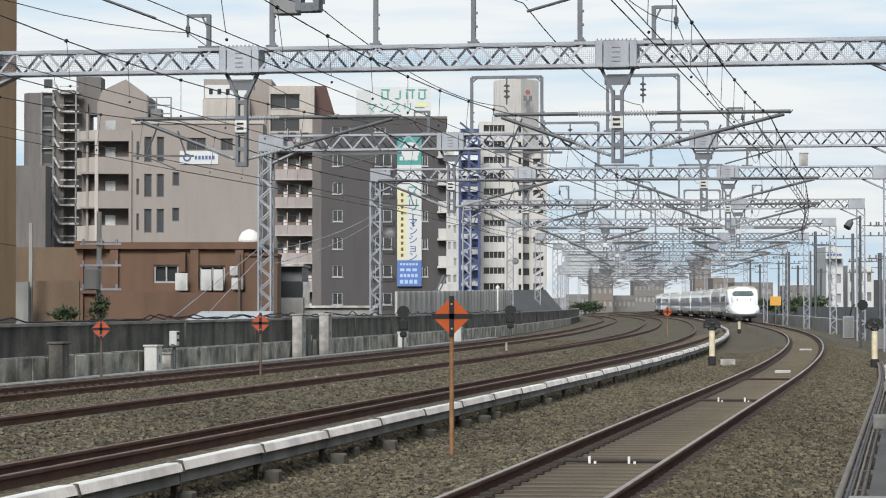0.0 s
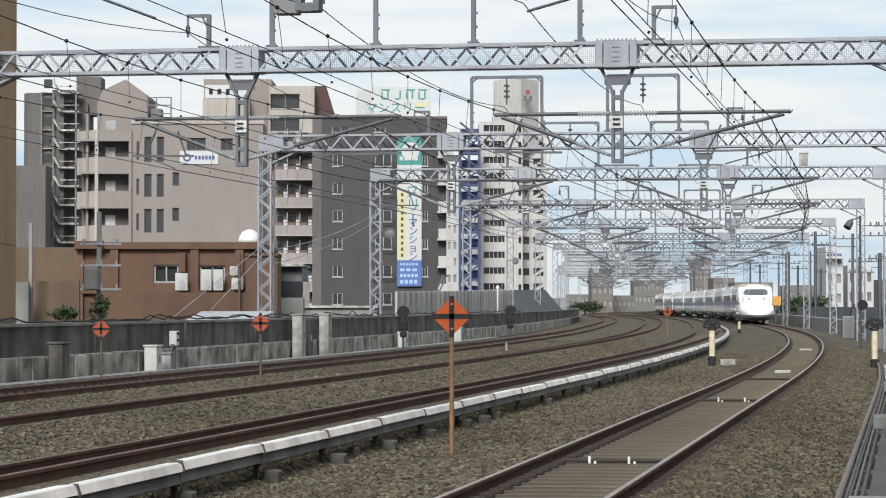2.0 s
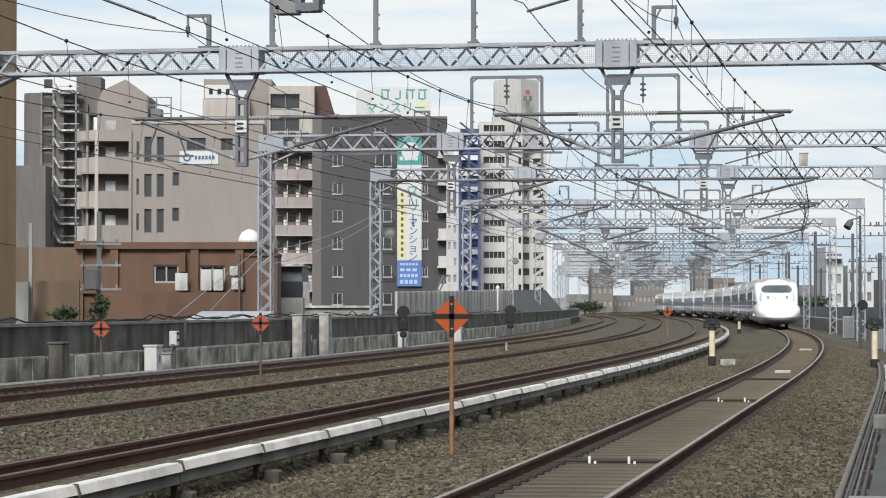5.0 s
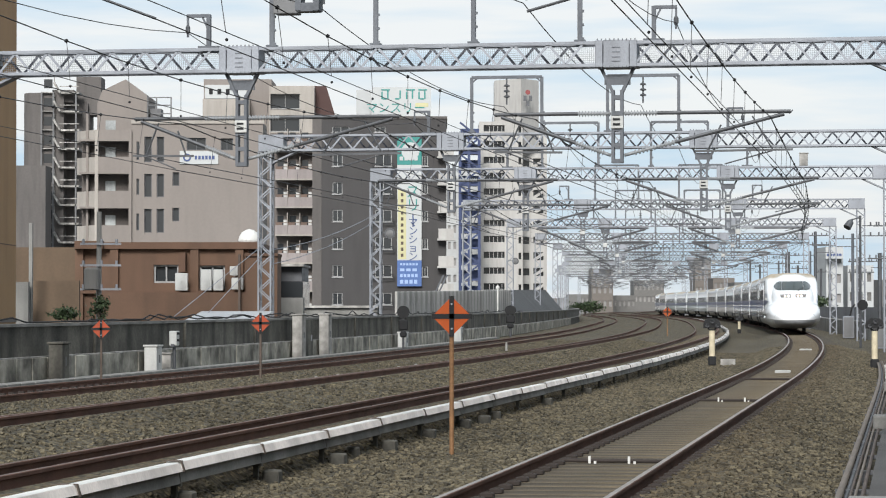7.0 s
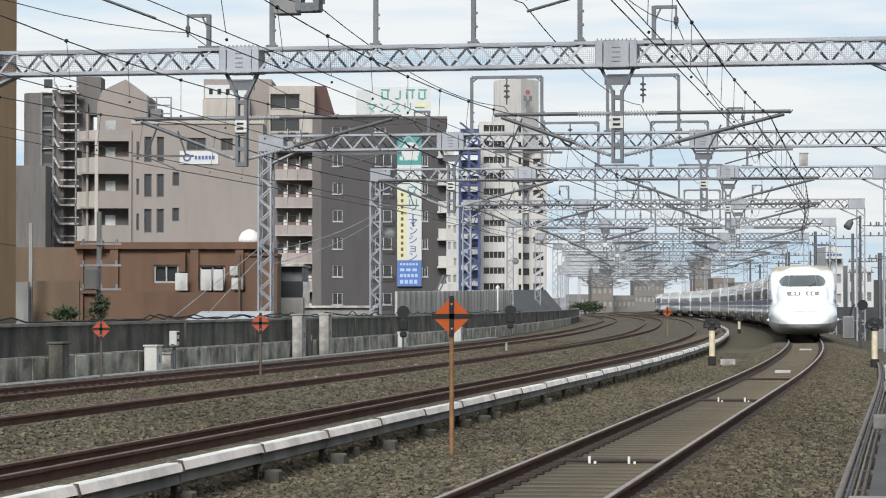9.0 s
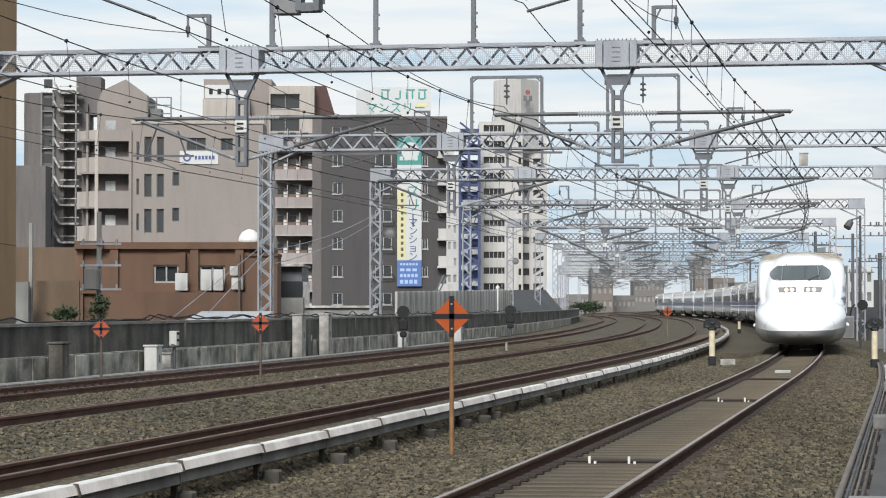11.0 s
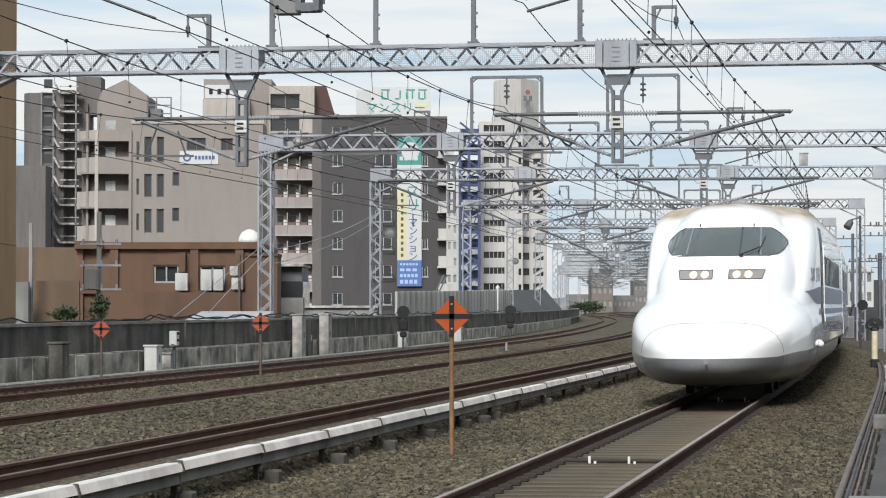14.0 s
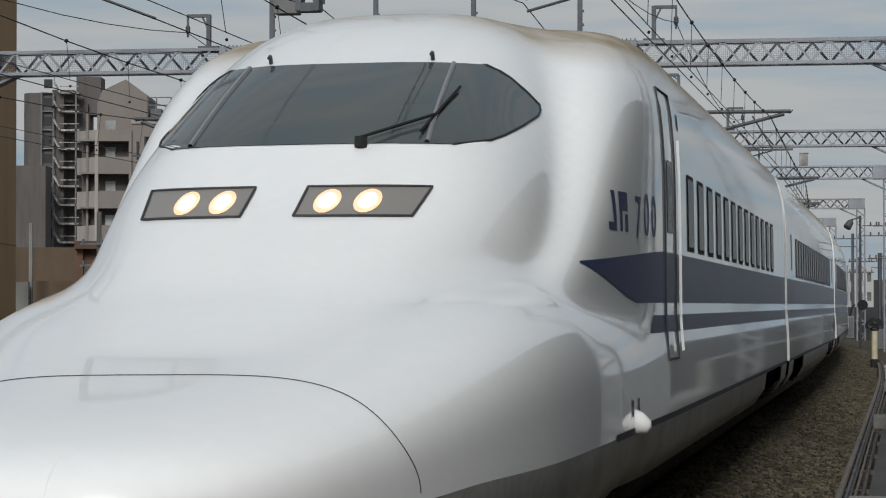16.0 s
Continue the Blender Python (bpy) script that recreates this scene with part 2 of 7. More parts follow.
def mesh_of(bm, mats, smooth=False):
    me = bpy.data.meshes.new("mesh")
    bm.normal_update()
    bm.to_mesh(me)
    bm.free()
    for m in (mats if isinstance(mats, (list, tuple)) else [mats]):
        me.materials.append(m)
    if smooth:
        me.polygons.foreach_set("use_smooth", [True] * len(me.polygons))
    return me


def part(name, bm, mats, parent, label="", smooth=False):
    """One mesh object under a thing or part; bm is a bmesh or a finished mesh."""
    me = mesh_of(bm, mats, smooth) if isinstance(bm, bmesh.types.BMesh) else bm
    ob = new(name, me)
    ob.parent = parent
    if label:
        tagged(ob, label)
    return ob


def thing(name, label, category, m=None, group="", kind=""):
    ob = new(name)
    ob.empty_display_size = 0.2
    if m is not None:
        ob.matrix_world = m
    return tagged(ob, label, category, group, kind)


def box(bm, c, s, mat=0, turn=None, bevel=0.0):
    m = Matrix.Translation(c) @ (turn.to_4x4() if turn else Matrix.Identity(4)) @ Matrix.Diagonal((*s, 1))
    r = bmesh.ops.create_cube(bm, size=1, matrix=m)
    faces = {f for v in r["verts"] for f in v.link_faces}
    for f in faces:
        f.material_index = mat
    if bevel:
        edges = {e for v in r["verts"] for e in v.link_edges}
        out = bmesh.ops.bevel(bm, geom=list(edges), offset=bevel, segments=1, affect="EDGES")
        for f in out["faces"]:
            f.material_index = mat


def tube(bm, a, b, r, n=6, r2=None, mat=0, caps=True):
    a, b = Vector(a), Vector(b)
    d = b - a
    if d.length < 1e-6:
        return
    q = d.to_track_quat("Z", "Y").to_matrix()
    r2 = r if r2 is None else r2
    ring = []
    for p, rr in ((a, r), (b, r2)):
        ring.append([bm.verts.new(p + q @ Vector((rr * math.cos(t), rr * math.sin(t), 0))) for t in [2 * math.pi * k / n for k in range(n)]])
    for k in range(n):
        f = bm.faces.new((ring[0][k], ring[0][(k + 1) % n], ring[1][(k + 1) % n], ring[1][k]))
        f.material_index = mat
    if caps:
        bm.faces.new(ring[0][::-1]).material_index = mat
        bm.faces.new(ring[1]).material_index = mat


def beam(bm, a, b, w, t, up=(0, 0, 1), mat=0):
    """A rectangular bar from a to b, w wide across and t along up."""
    a, b = Vector(a), Vector(b)
    d = (b - a).normalized()
    side = d.cross(Vector(up))
    if side.length < 1e-4:
        side = d.cross(Vector((1, 0, 0)))
    side.normalize()
    top = side.cross(d)
    v = []
    for p in (a, b):
        for sx, sz in ((-1, -1), (1, -1), (1, 1), (-1, 1)):
            v.append(bm.verts.new(p + side * (sx * w / 2) + top * (sz * t / 2)))
    for f in ((3, 2, 1, 0), (4, 5, 6, 7), (0, 1, 5, 4), (1, 2, 6, 5), (2, 3, 7, 6), (3, 0, 4, 7)):
        bm.faces.new([v[i] for i in f]).material_index = mat


def lathe(bm, a, b, rings, n=10, mat=0):
    """Turned shape from a to b: rings of (share of the length, radius)."""
    a, b = Vector(a), Vector(b)
    q = (b - a).to_track_quat("Z", "Y").to_matrix()
    last = None
    for s, r in rings:
        p = a.lerp(b, s)
        if r < 1e-4:
            ring = [bm.verts.new(p)]
        else:
            ring = [bm.verts.new(p + q @ Vector((r * math.cos(t), r * math.sin(t), 0))) for t in [2 * math.pi * k / n for k in range(n)]]
        if last:
            for k in range(n):
                j = (k + 1) % n
                loop = [last[k % len(last)], last[j % len(last)], ring[j % len(ring)], ring[k % len(ring)]]
                loop = list(dict.fromkeys(loop))
                if len(loop) > 2:
                    bm.faces.new(loop).material_index = mat
        last = ring


def from_arrays(verts, faces, mats, smooth=False, idx=None):
    me = bpy.data.meshes.new("mesh")
    me.from_pydata(verts, [], faces)
    for m in (mats if isinstance(mats, (list, tuple)) else [mats]):
        me.materials.append(m)
    if smooth:
        me.polygons.foreach_set("use_smooth", [True] * len(me.polygons))
    if idx is not None:
        me.polygons.foreach_set("material_index", idx)
    me.update()
    return me


# ---- the line of the tracks ----
SLOPE, BEND_FROM, BEND = 0.175, 58.0, 3100.0


def bend(q):
    """How far the curve has drawn the line to the left at q, and how fast."""
    b, c = max(0.0, q - BEND_FROM), max(0.0, q - BEND_FROM - 130.0)
    d, e = max(0.0, q - 260.0), max(0.0, q - 420.0)
    return (b * b / BEND - c * c / 4030.0 + d * d / 8000.0 - e * e / 1800.0,
            2 * b / BEND - 2 * c / 4030.0 + d / 4000.0 - e / 900.0)


def on_line(q, off=0.0, z=0.0):
    """A point beside the platform track's centre line: q metres ahead, off metres to its right, z above the rail heads."""
    d, ds = bend(q)
    x, s = -3.4 + SLOPE * q - d, SLOPE - ds
    k = math.sqrt(1 + s * s)
    return Vector((x + off / k, q - off * s / k, z))


def heading(q):
    """Turn about z that lays local +y along the line at q."""
    return -math.atan(SLOPE - bend(q)[1])


def frame_at(q, off=0.0, z=0.0):
    return Matrix.Translation(on_line(q, off, z)) @ Matrix.Rotation(heading(q), 4, "Z")


def stations(q0, q1, near=2.0, far=8.0):
    out, q = [q0], q0
    while q < q1:
        q = min(q1, q + (near if q < 130 else far))
        out.append(q)
    return out


def sweep(profile, qs, mats, closed=False, idx=None, smooth=False):
    """A profile of (off, z) run along the line."""
    n, verts, faces, mi = len(profile), [], [], []
    for q in qs:
        for o, z in profile:
            verts.append(on_line(q, o, z))
    for i in range(len(qs) - 1):
        for k in range(n if closed else n - 1):
            k2 = (k + 1) % n
            faces.append((i * n + k, i * n + k2, (i + 1) * n + k2, (i + 1) * n + k))
            mi.append(idx[k] if idx else 0)
    if closed:
        faces.append(tuple(range(n)))
        faces.append(tuple((len(qs) - 1) * n + k for k in reversed(range(n))))
        mi += [0, 0]
    return from_arrays(verts, faces, mats, smooth, mi)


OFF = {"platform": 0.0, "inner": -5.42, "middle": -9.60, "outer": -14.2}
CANT = {"platform": 0.02, "inner": 0.17, "middle": 0.17, "outer": 0.0}

# ---- ground and ballast ----
gb = bmesh.new()
bmesh.ops.create_grid(gb, x_segments=2, y_segments=2, size=4000)
city = new("ground", mesh_of(gb, M["city_ground"]))
city.location = (0, 600, -7.0)
tagged(city, "grey city ground far below the viaduct", "ground", kind="structure")

BED = [(-17.75, -0.24), (-16.4, -0.21), (-15.4, -0.15), (-15.05, -0.13), (-14.85, -0.19), (-13.55, -0.19), (-13.35, -0.13), (-12.9, -0.13), (-12.2, -0.20),
       (-11.3, -0.20), (-10.45, -0.12), (-10.25, -0.17), (-8.95, -0.05), (-8.75, 0.05), (-8.3, 0.05), (-7.8, -0.08), (-7.2, -0.20), (-6.8, -0.19), (-6.27, -0.12),
       (-6.07, -0.17), (-4.77, -0.05), (-4.57, 0.05), (-4.36, 0.03), (-4.28, -0.16), (-4.0, -0.36), (-3.0, -0.42), (-2.1, -0.38), (-1.5, -0.14), (-0.86, -0.10),
       (-0.66, -0.150), (0.66, -0.150), (0.86, -0.11), (1.4, -0.12), (1.9, -0.27), (2.6, -0.40), (3.4, -0.42), (5.0, -0.42)]


def bed_kind(mid):
    """Stone dust between the platform track's rails, browned stone at its platform side."""
    return 1 if abs(mid) < 0.7 else 2 if 0.7 < mid < 1.5 else 0


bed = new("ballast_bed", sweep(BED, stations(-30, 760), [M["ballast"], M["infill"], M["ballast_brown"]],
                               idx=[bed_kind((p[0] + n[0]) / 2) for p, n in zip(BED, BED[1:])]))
tagged(bed, "grey-brown crushed stone ballast between the tracks", "ballast", kind="structure")
# The viaduct's deck below the ballast, seen from the side.
deck = new("viaduct_deck", sweep([(-18.2, -0.5), (-18.2, -1.8), (6.0, -1.8), (6.0, -0.5)], stations(-30, 760, 6, 12), M["concrete"], closed=True))
tagged(deck, "grey concrete viaduct deck carrying the tracks", "viaduct", kind="structure")


def stones(q0, q1, o0, o1, count, seed, mat, name, label, size=(0.022, 0.05)):
    """Loose crushed stones on the bed, one joined mesh."""
    rng = np.random.default_rng(seed)
    base = np.array([[1, 0, -.2], [-.5, .87, -.3], [-.5, -.87, -.1], [.6, .5, .7], [-.7, .1, .6], [.2, -.7, .5]])
    tri = [(0, 3, 5), (0, 1, 3), (1, 4, 3), (1, 2, 4), (2, 5, 4), (2, 0, 5), (3, 4, 5), (0, 2, 1)]
    verts, faces = [], []
    po, pz = zip(*BED)
    for i in range(count):
        q = q0 + (q1 - q0) * rng.random() ** 1.5
        o = o0 + (o1 - o0) * rng.random()
        z = float(np.interp(o, po, pz))
        p = on_line(q, o, z + 0.006)
        s = size[0] + (size[1] - size[0]) * rng.random()
        a = rng.random() * 6.283
        c, sn = math.cos(a), math.sin(a)
        j = base * (s * (0.7 + 0.6 * rng.random((6, 1)))) * np.array([1, 1, 0.8])
        k = len(verts)
        for x, y, zz in j:
            verts.append((p.x + c * x - sn * y, p.y + sn * x + c * y, p.z + zz))
        faces += [(k + a1, k + b1, k + c1) for a1, b1, c1 in tri]
    ob = new(name, from_arrays(verts, faces, mat))
    return tagged(ob, label, "stones", kind="stuff")


M["stone"] = material("stone_chip", (0.092, 0.077, 0.049), 0.95, 0, 0.3, 1.5, 60, island=0.65)
M["stone_brown"] = material("stone_chip_brown", (0.077, 0.061, 0.037), 0.95, 0, 0.3, 1.5, 60, island=0.5)
stones(18, 115, -4.2, -1.0, 26000, 1, M["stone"], "loose_stones", "loose grey crushed stones beside the platform track")
stones(22, 130, -8.5, -6.6, 13000, 2, M["stone"], "loose_stones", "loose grey crushed stones between two tracks")
stones(36, 140, -13.2, -10.6, 12000, 3, M["stone"], "loose_stones", "loose grey crushed stones between two tracks")
stones(19, 120, 0.9, 1.7, 9000, 4, M["stone_brown"], "loose_stones", "loose rust-brown crushed stones at the platform side")
stones(19, 120, 1.4, 2.7, 12000, 6, M["stone"], "loose_stones", "loose grey crushed stones along the walkway")
stones(44, 110, -17.4, -15.2, 3500, 5, M["stone"], "loose_stones", "loose grey crushed stones along the parapet")


# ---- tracks ----
def rail_profile(off, top):
    pts = [(-0.075, -0.174), (-0.072, -0.158), (-0.012, -0.140), (-0.009, -0.050), (-0.034, -0.036), (-0.0345, -0.006), (-0.026, 0.0),
           (0.026, 0.0), (0.0345, -0.006), (0.034, -0.036), (0.009, -0.050), (0.012, -0.140), (0.072, -0.158), (0.075, -0.174)]
    return [(off + x, top + z) for x, z in pts]


sleeper_bm = bmesh.new()
box(sleeper_bm, (0, 0, -0.09), (2.4, 0.24, 0.18), bevel=0.02)
SLEEPER = mesh_of(sleeper_bm, M["sleeper"])
clip_bm = bmesh.new()
box(clip_bm, (0, 0, 0.025), (0.14, 0.12, 0.05), bevel=0.01)
box(clip_bm, (0.0, 0, 0.045), (0.07, 0.05, 0.03), bevel=0.008)
CLIP = mesh_of(clip_bm, M["fastening"])

TRACK = {}
for key, off in OFF.items():
    tr = thing("railway_track", {"platform": "platform track with bright worn rails on concrete sleepers",
                                 "inner": "canted track with rust-brown rails beside a white duct",
                                 "middle": "canted track with rust-brown rails on grey ballast",
                                 "outer": "outer track with rust-brown rails along the parapet"}[key], "railway track", group="tracks", kind="structure")
    TRACK[key] = tr
    for sgn in (-1, 1):
        top = CANT[key] if sgn > 0 else 0.0
        prof = rail_profile(off + sgn * 0.7515, top)
        ids = [0] * 14
        ids[6] = 1
        me = sweep(prof, stations(-30, 720), [M["rail_side"], M["rail_top"] if key == "platform" else M["rail_top_rusty"]], closed=True, idx=ids)
        ob = new("rail", me)
        ob.parent = tr


def lay_sleepers(key, q0, q1, step=0.58):
    q = q0
    off, cant = OFF[key], CANT[key]
    while q < q1:
        z = -0.150 + cant / 2
        m = frame_at(q, off, z) @ Matrix.Rotation(-math.atan(cant / 1.5), 4, "Y")
        s = new("sleeper", SLEEPER)
        s.matrix_world = m
        s.parent = TRACK[key]
        for x in (-0.87, -0.63, 0.63, 0.87):
            c = new("rail_fastening", CLIP)
            c.matrix_world = m @ Matrix.Translation((x, 0, 0))
            c.parent = TRACK[key]
        q += step


def lay_far(key, q0, q1, step=0.58):
    """Sleepers and fastenings too far to pick apart, one mesh."""
    off, cant, q = OFF[key], CANT[key], q0
    verts, faces, mi = [], [], []
    cube = [(-1, -1, -1), (1, -1, -1), (1, 1, -1), (-1, 1, -1), (-1, -1, 1), (1, -1, 1), (1, 1, 1), (-1, 1, 1)]
    cf = ((3, 2, 1, 0), (4, 5, 6, 7), (0, 1, 5, 4), (1, 2, 6, 5), (2, 3, 7, 6), (3, 0, 4, 7))
    while q < q1:
        m = frame_at(q, off, -0.150 + cant / 2) @ Matrix.Rotation(-math.atan(cant / 1.5), 4, "Y")
        for c, s, i in [((0, 0, -0.09), (1.2, 0.12, 0.09), 0)] + [((x, 0, 0.025), (0.06, 0.045, 0.025), 1) for x in (-0.87, -0.63, 0.63)]:
            k = len(verts)
            verts += [m @ Vector((c[0] + a * s[0], c[1] + b * s[1], c[2] + d * s[2])) for a, b, d in cube]
            faces += [tuple(k + j for j in f) for f in cf]
            mi += [i] * 6
        q += step
    ob = new("far_sleepers", from_arrays(verts, faces, [M["sleeper"], M["fastening"]], idx=mi))
    ob.parent = TRACK[key]
    tagged(ob, "concrete sleepers with iron fastenings", kind="stuff")


# ---- the white-topped duct beside the inner track ----
DUCT_OFF = -4.15
duct = thing("cable_duct", "low white-topped cable duct on short posts beside the track", "cable duct", kind="structure")
q = 6.03
di = 0
while q < 330:
    step = 3.42
    g = 0.02
    lift = 0.006 * math.sin(di * 2.3)
    o = DUCT_OFF
    prof = [(o + 0.0, 0.085 + lift), (o + 0.13, 0.095 + lift), (o + 0.15, 0.085 + lift), (o + 0.185, 0.0 + lift), (o + 0.0, 0.0 + lift)]
    along = [q + g, q + step * 0.33, q + step * 0.66, q + step - g]
    ob = new("duct_cover", sweep(prof, along, [M["duct_white"], M["duct_side"]], closed=True, idx=[0, 0, 1, 1, 1]))
    ob.parent = duct
    board = [(o + 0.02, -0.004 + lift), (o + 0.14, -0.004 + lift), (o + 0.16, -0.125 + lift), (o + 0.02, -0.125 + lift)]
    ob = new("side_board", sweep(board, along, M["concrete"], closed=True))
    ob.parent = duct
    pb = bmesh.new()
    box(pb, (0.09, 0, -0.26), (0.06, 0.06, 0.40))
    box(pb, (0.08, 0, -0.14), (0.18, 0.06, 0.03))
    po = part("duct_post", pb, M["concrete_dark"], duct)
    po.matrix_world = frame_at(q, o, 0.0)
    pb = bmesh.new()
    beam(pb, (0.165, 0, 0.10), (0.20, 0, -0.01), 0.05, 0.012, up=(1, 0, 0))
    box(pb, (0.075, 0, 0.098), (0.18, 0.05, 0.012))
    po = part("strap", pb, M["steel_brown"], duct)
    po.matrix_world = frame_at(q, o, lift)
    q += step
    di += 1
# Squat concrete blocks in the ballast in front of the duct.
for qq, oo in ((26.75, -4.0), (30.3, -3.95), (33.75, -3.92), (35.3, -4.08), (37.15, -3.92), (40.45, -3.95), (43.9, -3.98), (45.5, -3.9), (47.3, -4.0), (54.1, -3.98), (60.9, -3.98)):
    fb = bmesh.new()
    box(fb, (0, 0, 0.07), (0.20, 0.22, 0.26), bevel=0.02)
    ob = new("concrete_block", mesh_of(fb, M["concrete_dark"]))
    ob.matrix_world = frame_at(qq, oo, -0.42)
    tagged(ob, "small weathered grey footing block in the ballast", "concrete block", group="footing blocks")

# ---- the parapet behind the outer track ----
WALL_OFF = -17.75
parapet = thing("parapet_left", "weathered concrete parapet with pale lower panels along the tracks", "parapet", kind="structure")
ob = new("upper_wall", sweep([(WALL_OFF - 0.42, 1.17), (WALL_OFF - 0.18, 1.17), (WALL_OFF - 0.18, -0.4), (WALL_OFF - 0.42, -0.4)],
                             stations(20, 420, 3, 8), M["concrete_dark"], closed=True))
ob.parent = parapet
ob = new("coping", sweep([(WALL_OFF - 0.46, 1.24), (WALL_OFF - 0.14, 1.24), (WALL_OFF - 0.14, 1.165), (WALL_OFF - 0.46, 1.165)],
                         stations(20, 420, 3, 8), M["concrete"], closed=True))
ob.parent = parapet
q = 40.0
k = 0
rng = random.Random(5)
while q < 260:
    ln = 1.15
    pb = bmesh.new()
    tilt = rng.uniform(-0.015, 0.015)
    box(pb, (0, ln / 2, 0.0), (0.09, ln - 0.05, 0.62), bevel=0.012)
    p = part("lower_panel", pb, M["panel_stained"], parapet)
    p.matrix_world = frame_at(q, WALL_OFF + tilt, 0.09)
    if k % 8 == 0:
        ub = bmesh.new()
        box(ub, (0, 0, 0.0), (0.10, 0.11, 1.0), bevel=0.01)
        p = part("wall_rib", ub, M["concrete_dark"], parapet)
        p.matrix_world = frame_at(q, WALL_OFF - 0.16, 0.68)
    q += ln
    k += 1
ob = new("ledge", sweep([(WALL_OFF - 0.18, 0.43), (WALL_OFF + 0.03, 0.43), (WALL_OFF + 0.03, 0.40), (WALL_OFF - 0.18, 0.40)],
                        stations(20, 420, 3, 8), M["concrete_light"], closed=True))
ob.parent = parapet

# ---- the right parapet and the platform-side walkway ----
parapet_r = tagged(new("parapet_right", sweep([(4.5, -0.45), (4.5, 0.62), (4.75, 0.66), (4.8, -0.45)], stations(60, 420, 3, 8), M["concrete"], closed=True)),
                   "low grey concrete parapet on the outside of the curve", "parapet", kind="structure")
walkway = tagged(new("walkway", sweep([(2.95, -0.42), (2.95, -0.22), (4.45, -0.22), (4.45, -0.42)], stations(-30, 60, 3, 8), M["platform"], closed=True)),
                 "dark asphalt walkway beside the platform track", "walkway", kind="structure")

# ---- the platform behind the camera, out of its view; roof and walls added to block sky ----
platform = tagged(new("platform", sweep([(1.80, -0.42), (1.80, 1.25), (9.0, 1.25), (9.0, -0.42)], stations(-90, 3.5, 4, 8), M["concrete"], closed=True)),
                  "grey concrete platform end", "platform", kind="structure")
# Added roof, never in view, that cuts sky light from behind.
unseen_roof = tagged(new("ceiling", sweep([(-2.2, 5.9), (-2.2, 6.1), (9.2, 6.3), (9.2, 5.9)], stations(-90, -6, 4, 8), M["steel_dark"], closed=True)),
                "dark unseen roof added behind the camera to block sky light", "platform roof", kind="structure")
# Unseen wall added on the right: it keeps sky light off the train's side.
added_side_wall = tagged(new("wall_station", sweep([(9.0, -7.0), (9.0, 8.5), (9.4, 8.5), (9.4, -7.0)], stations(-90, 60, 4, 8), M["concrete"], closed=True)),
                      "plain grey unseen wall added beside the platform to block sky light", "wall", kind="structure")
back_wall = new("wall_back", sweep([(-18.0, -0.4), (-18.0, 7.0), (9.0, 7.0), (9.0, -0.4)], [-91, -90], M["concrete_dark"], closed=True))
tagged(back_wall, "plain dark unseen wall added to close the space behind", "wall", kind="structure")


# ---- overhead line portals ----
SPAN = (-19.6, 3.75)
BEAM_Z, BEAM_H, BEAM_D = 7.37, 0.60, 0.58
HANGERS = (-12.66, -3.45)
PORTALS = [30.0, 62.7, 95.3, 119.8, 157.0, 192.0, 231.0, 270.0, 308.0, 346.0, 384.0, 422.0, 460.0, 498.0, 536.0, 574.0]


def brace_mesh(mat, w=0.055, lean=0.41):
    bm = bmesh.new()
    beam(bm, (-lean / 2, 0, 0.06), (lean / 2, 0, BEAM_H - 0.06), 0.022, w, up=(1, 0, 0))
    return mesh_of(bm, mat)


BRACES = [brace_mesh(M["galv"]), brace_mesh(M["galv"], lean=-0.41)]
# Back braces: the shade inside the beam is put into this dark colour.
M["brace_shade"] = material("shaded_brace_steel", (0.035, 0.04, 0.055), 0.7, 0.2, 0.3)
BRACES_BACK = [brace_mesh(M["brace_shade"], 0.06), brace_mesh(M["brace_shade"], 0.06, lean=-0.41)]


def lattice_column(height, w=0.46):
    bm = bmesh.new()
    h = w / 2
    for x in (-h, h):
        for y in (-h, h):
            beam(bm, (x, y, 0), (x, y, height), 0.065, 0.065)
    z, step, flip = 0.1, 0.42, 1
    while z + step < height:
        for y in (-h, h):
            beam(bm, (-h * flip, y, z), (h * flip, y, z + step), 0.018, 0.045, up=(1, 0, 0))
        for x in (-h, h):
            beam(bm, (x, -h * flip, z), (x, h * flip, z + step), 0.018, 0.045, up=(0, 1, 0))
        z, flip = z + step, -flip
    return mesh_of(bm, M["galv"])


COLUMN = lattice_column(BEAM_Z + 1.2)


def insulator_rings(k):
    out = [(0, 0.03)]
    for i in range(k):
        a = (i + 0.15) / k
        out += [(a, 0.034), (a + 0.25 / k, 0.068), (a + 0.42 / k, 0.068), (a + 0.6 / k, 0.034)]
    return out + [(1, 0.03)]


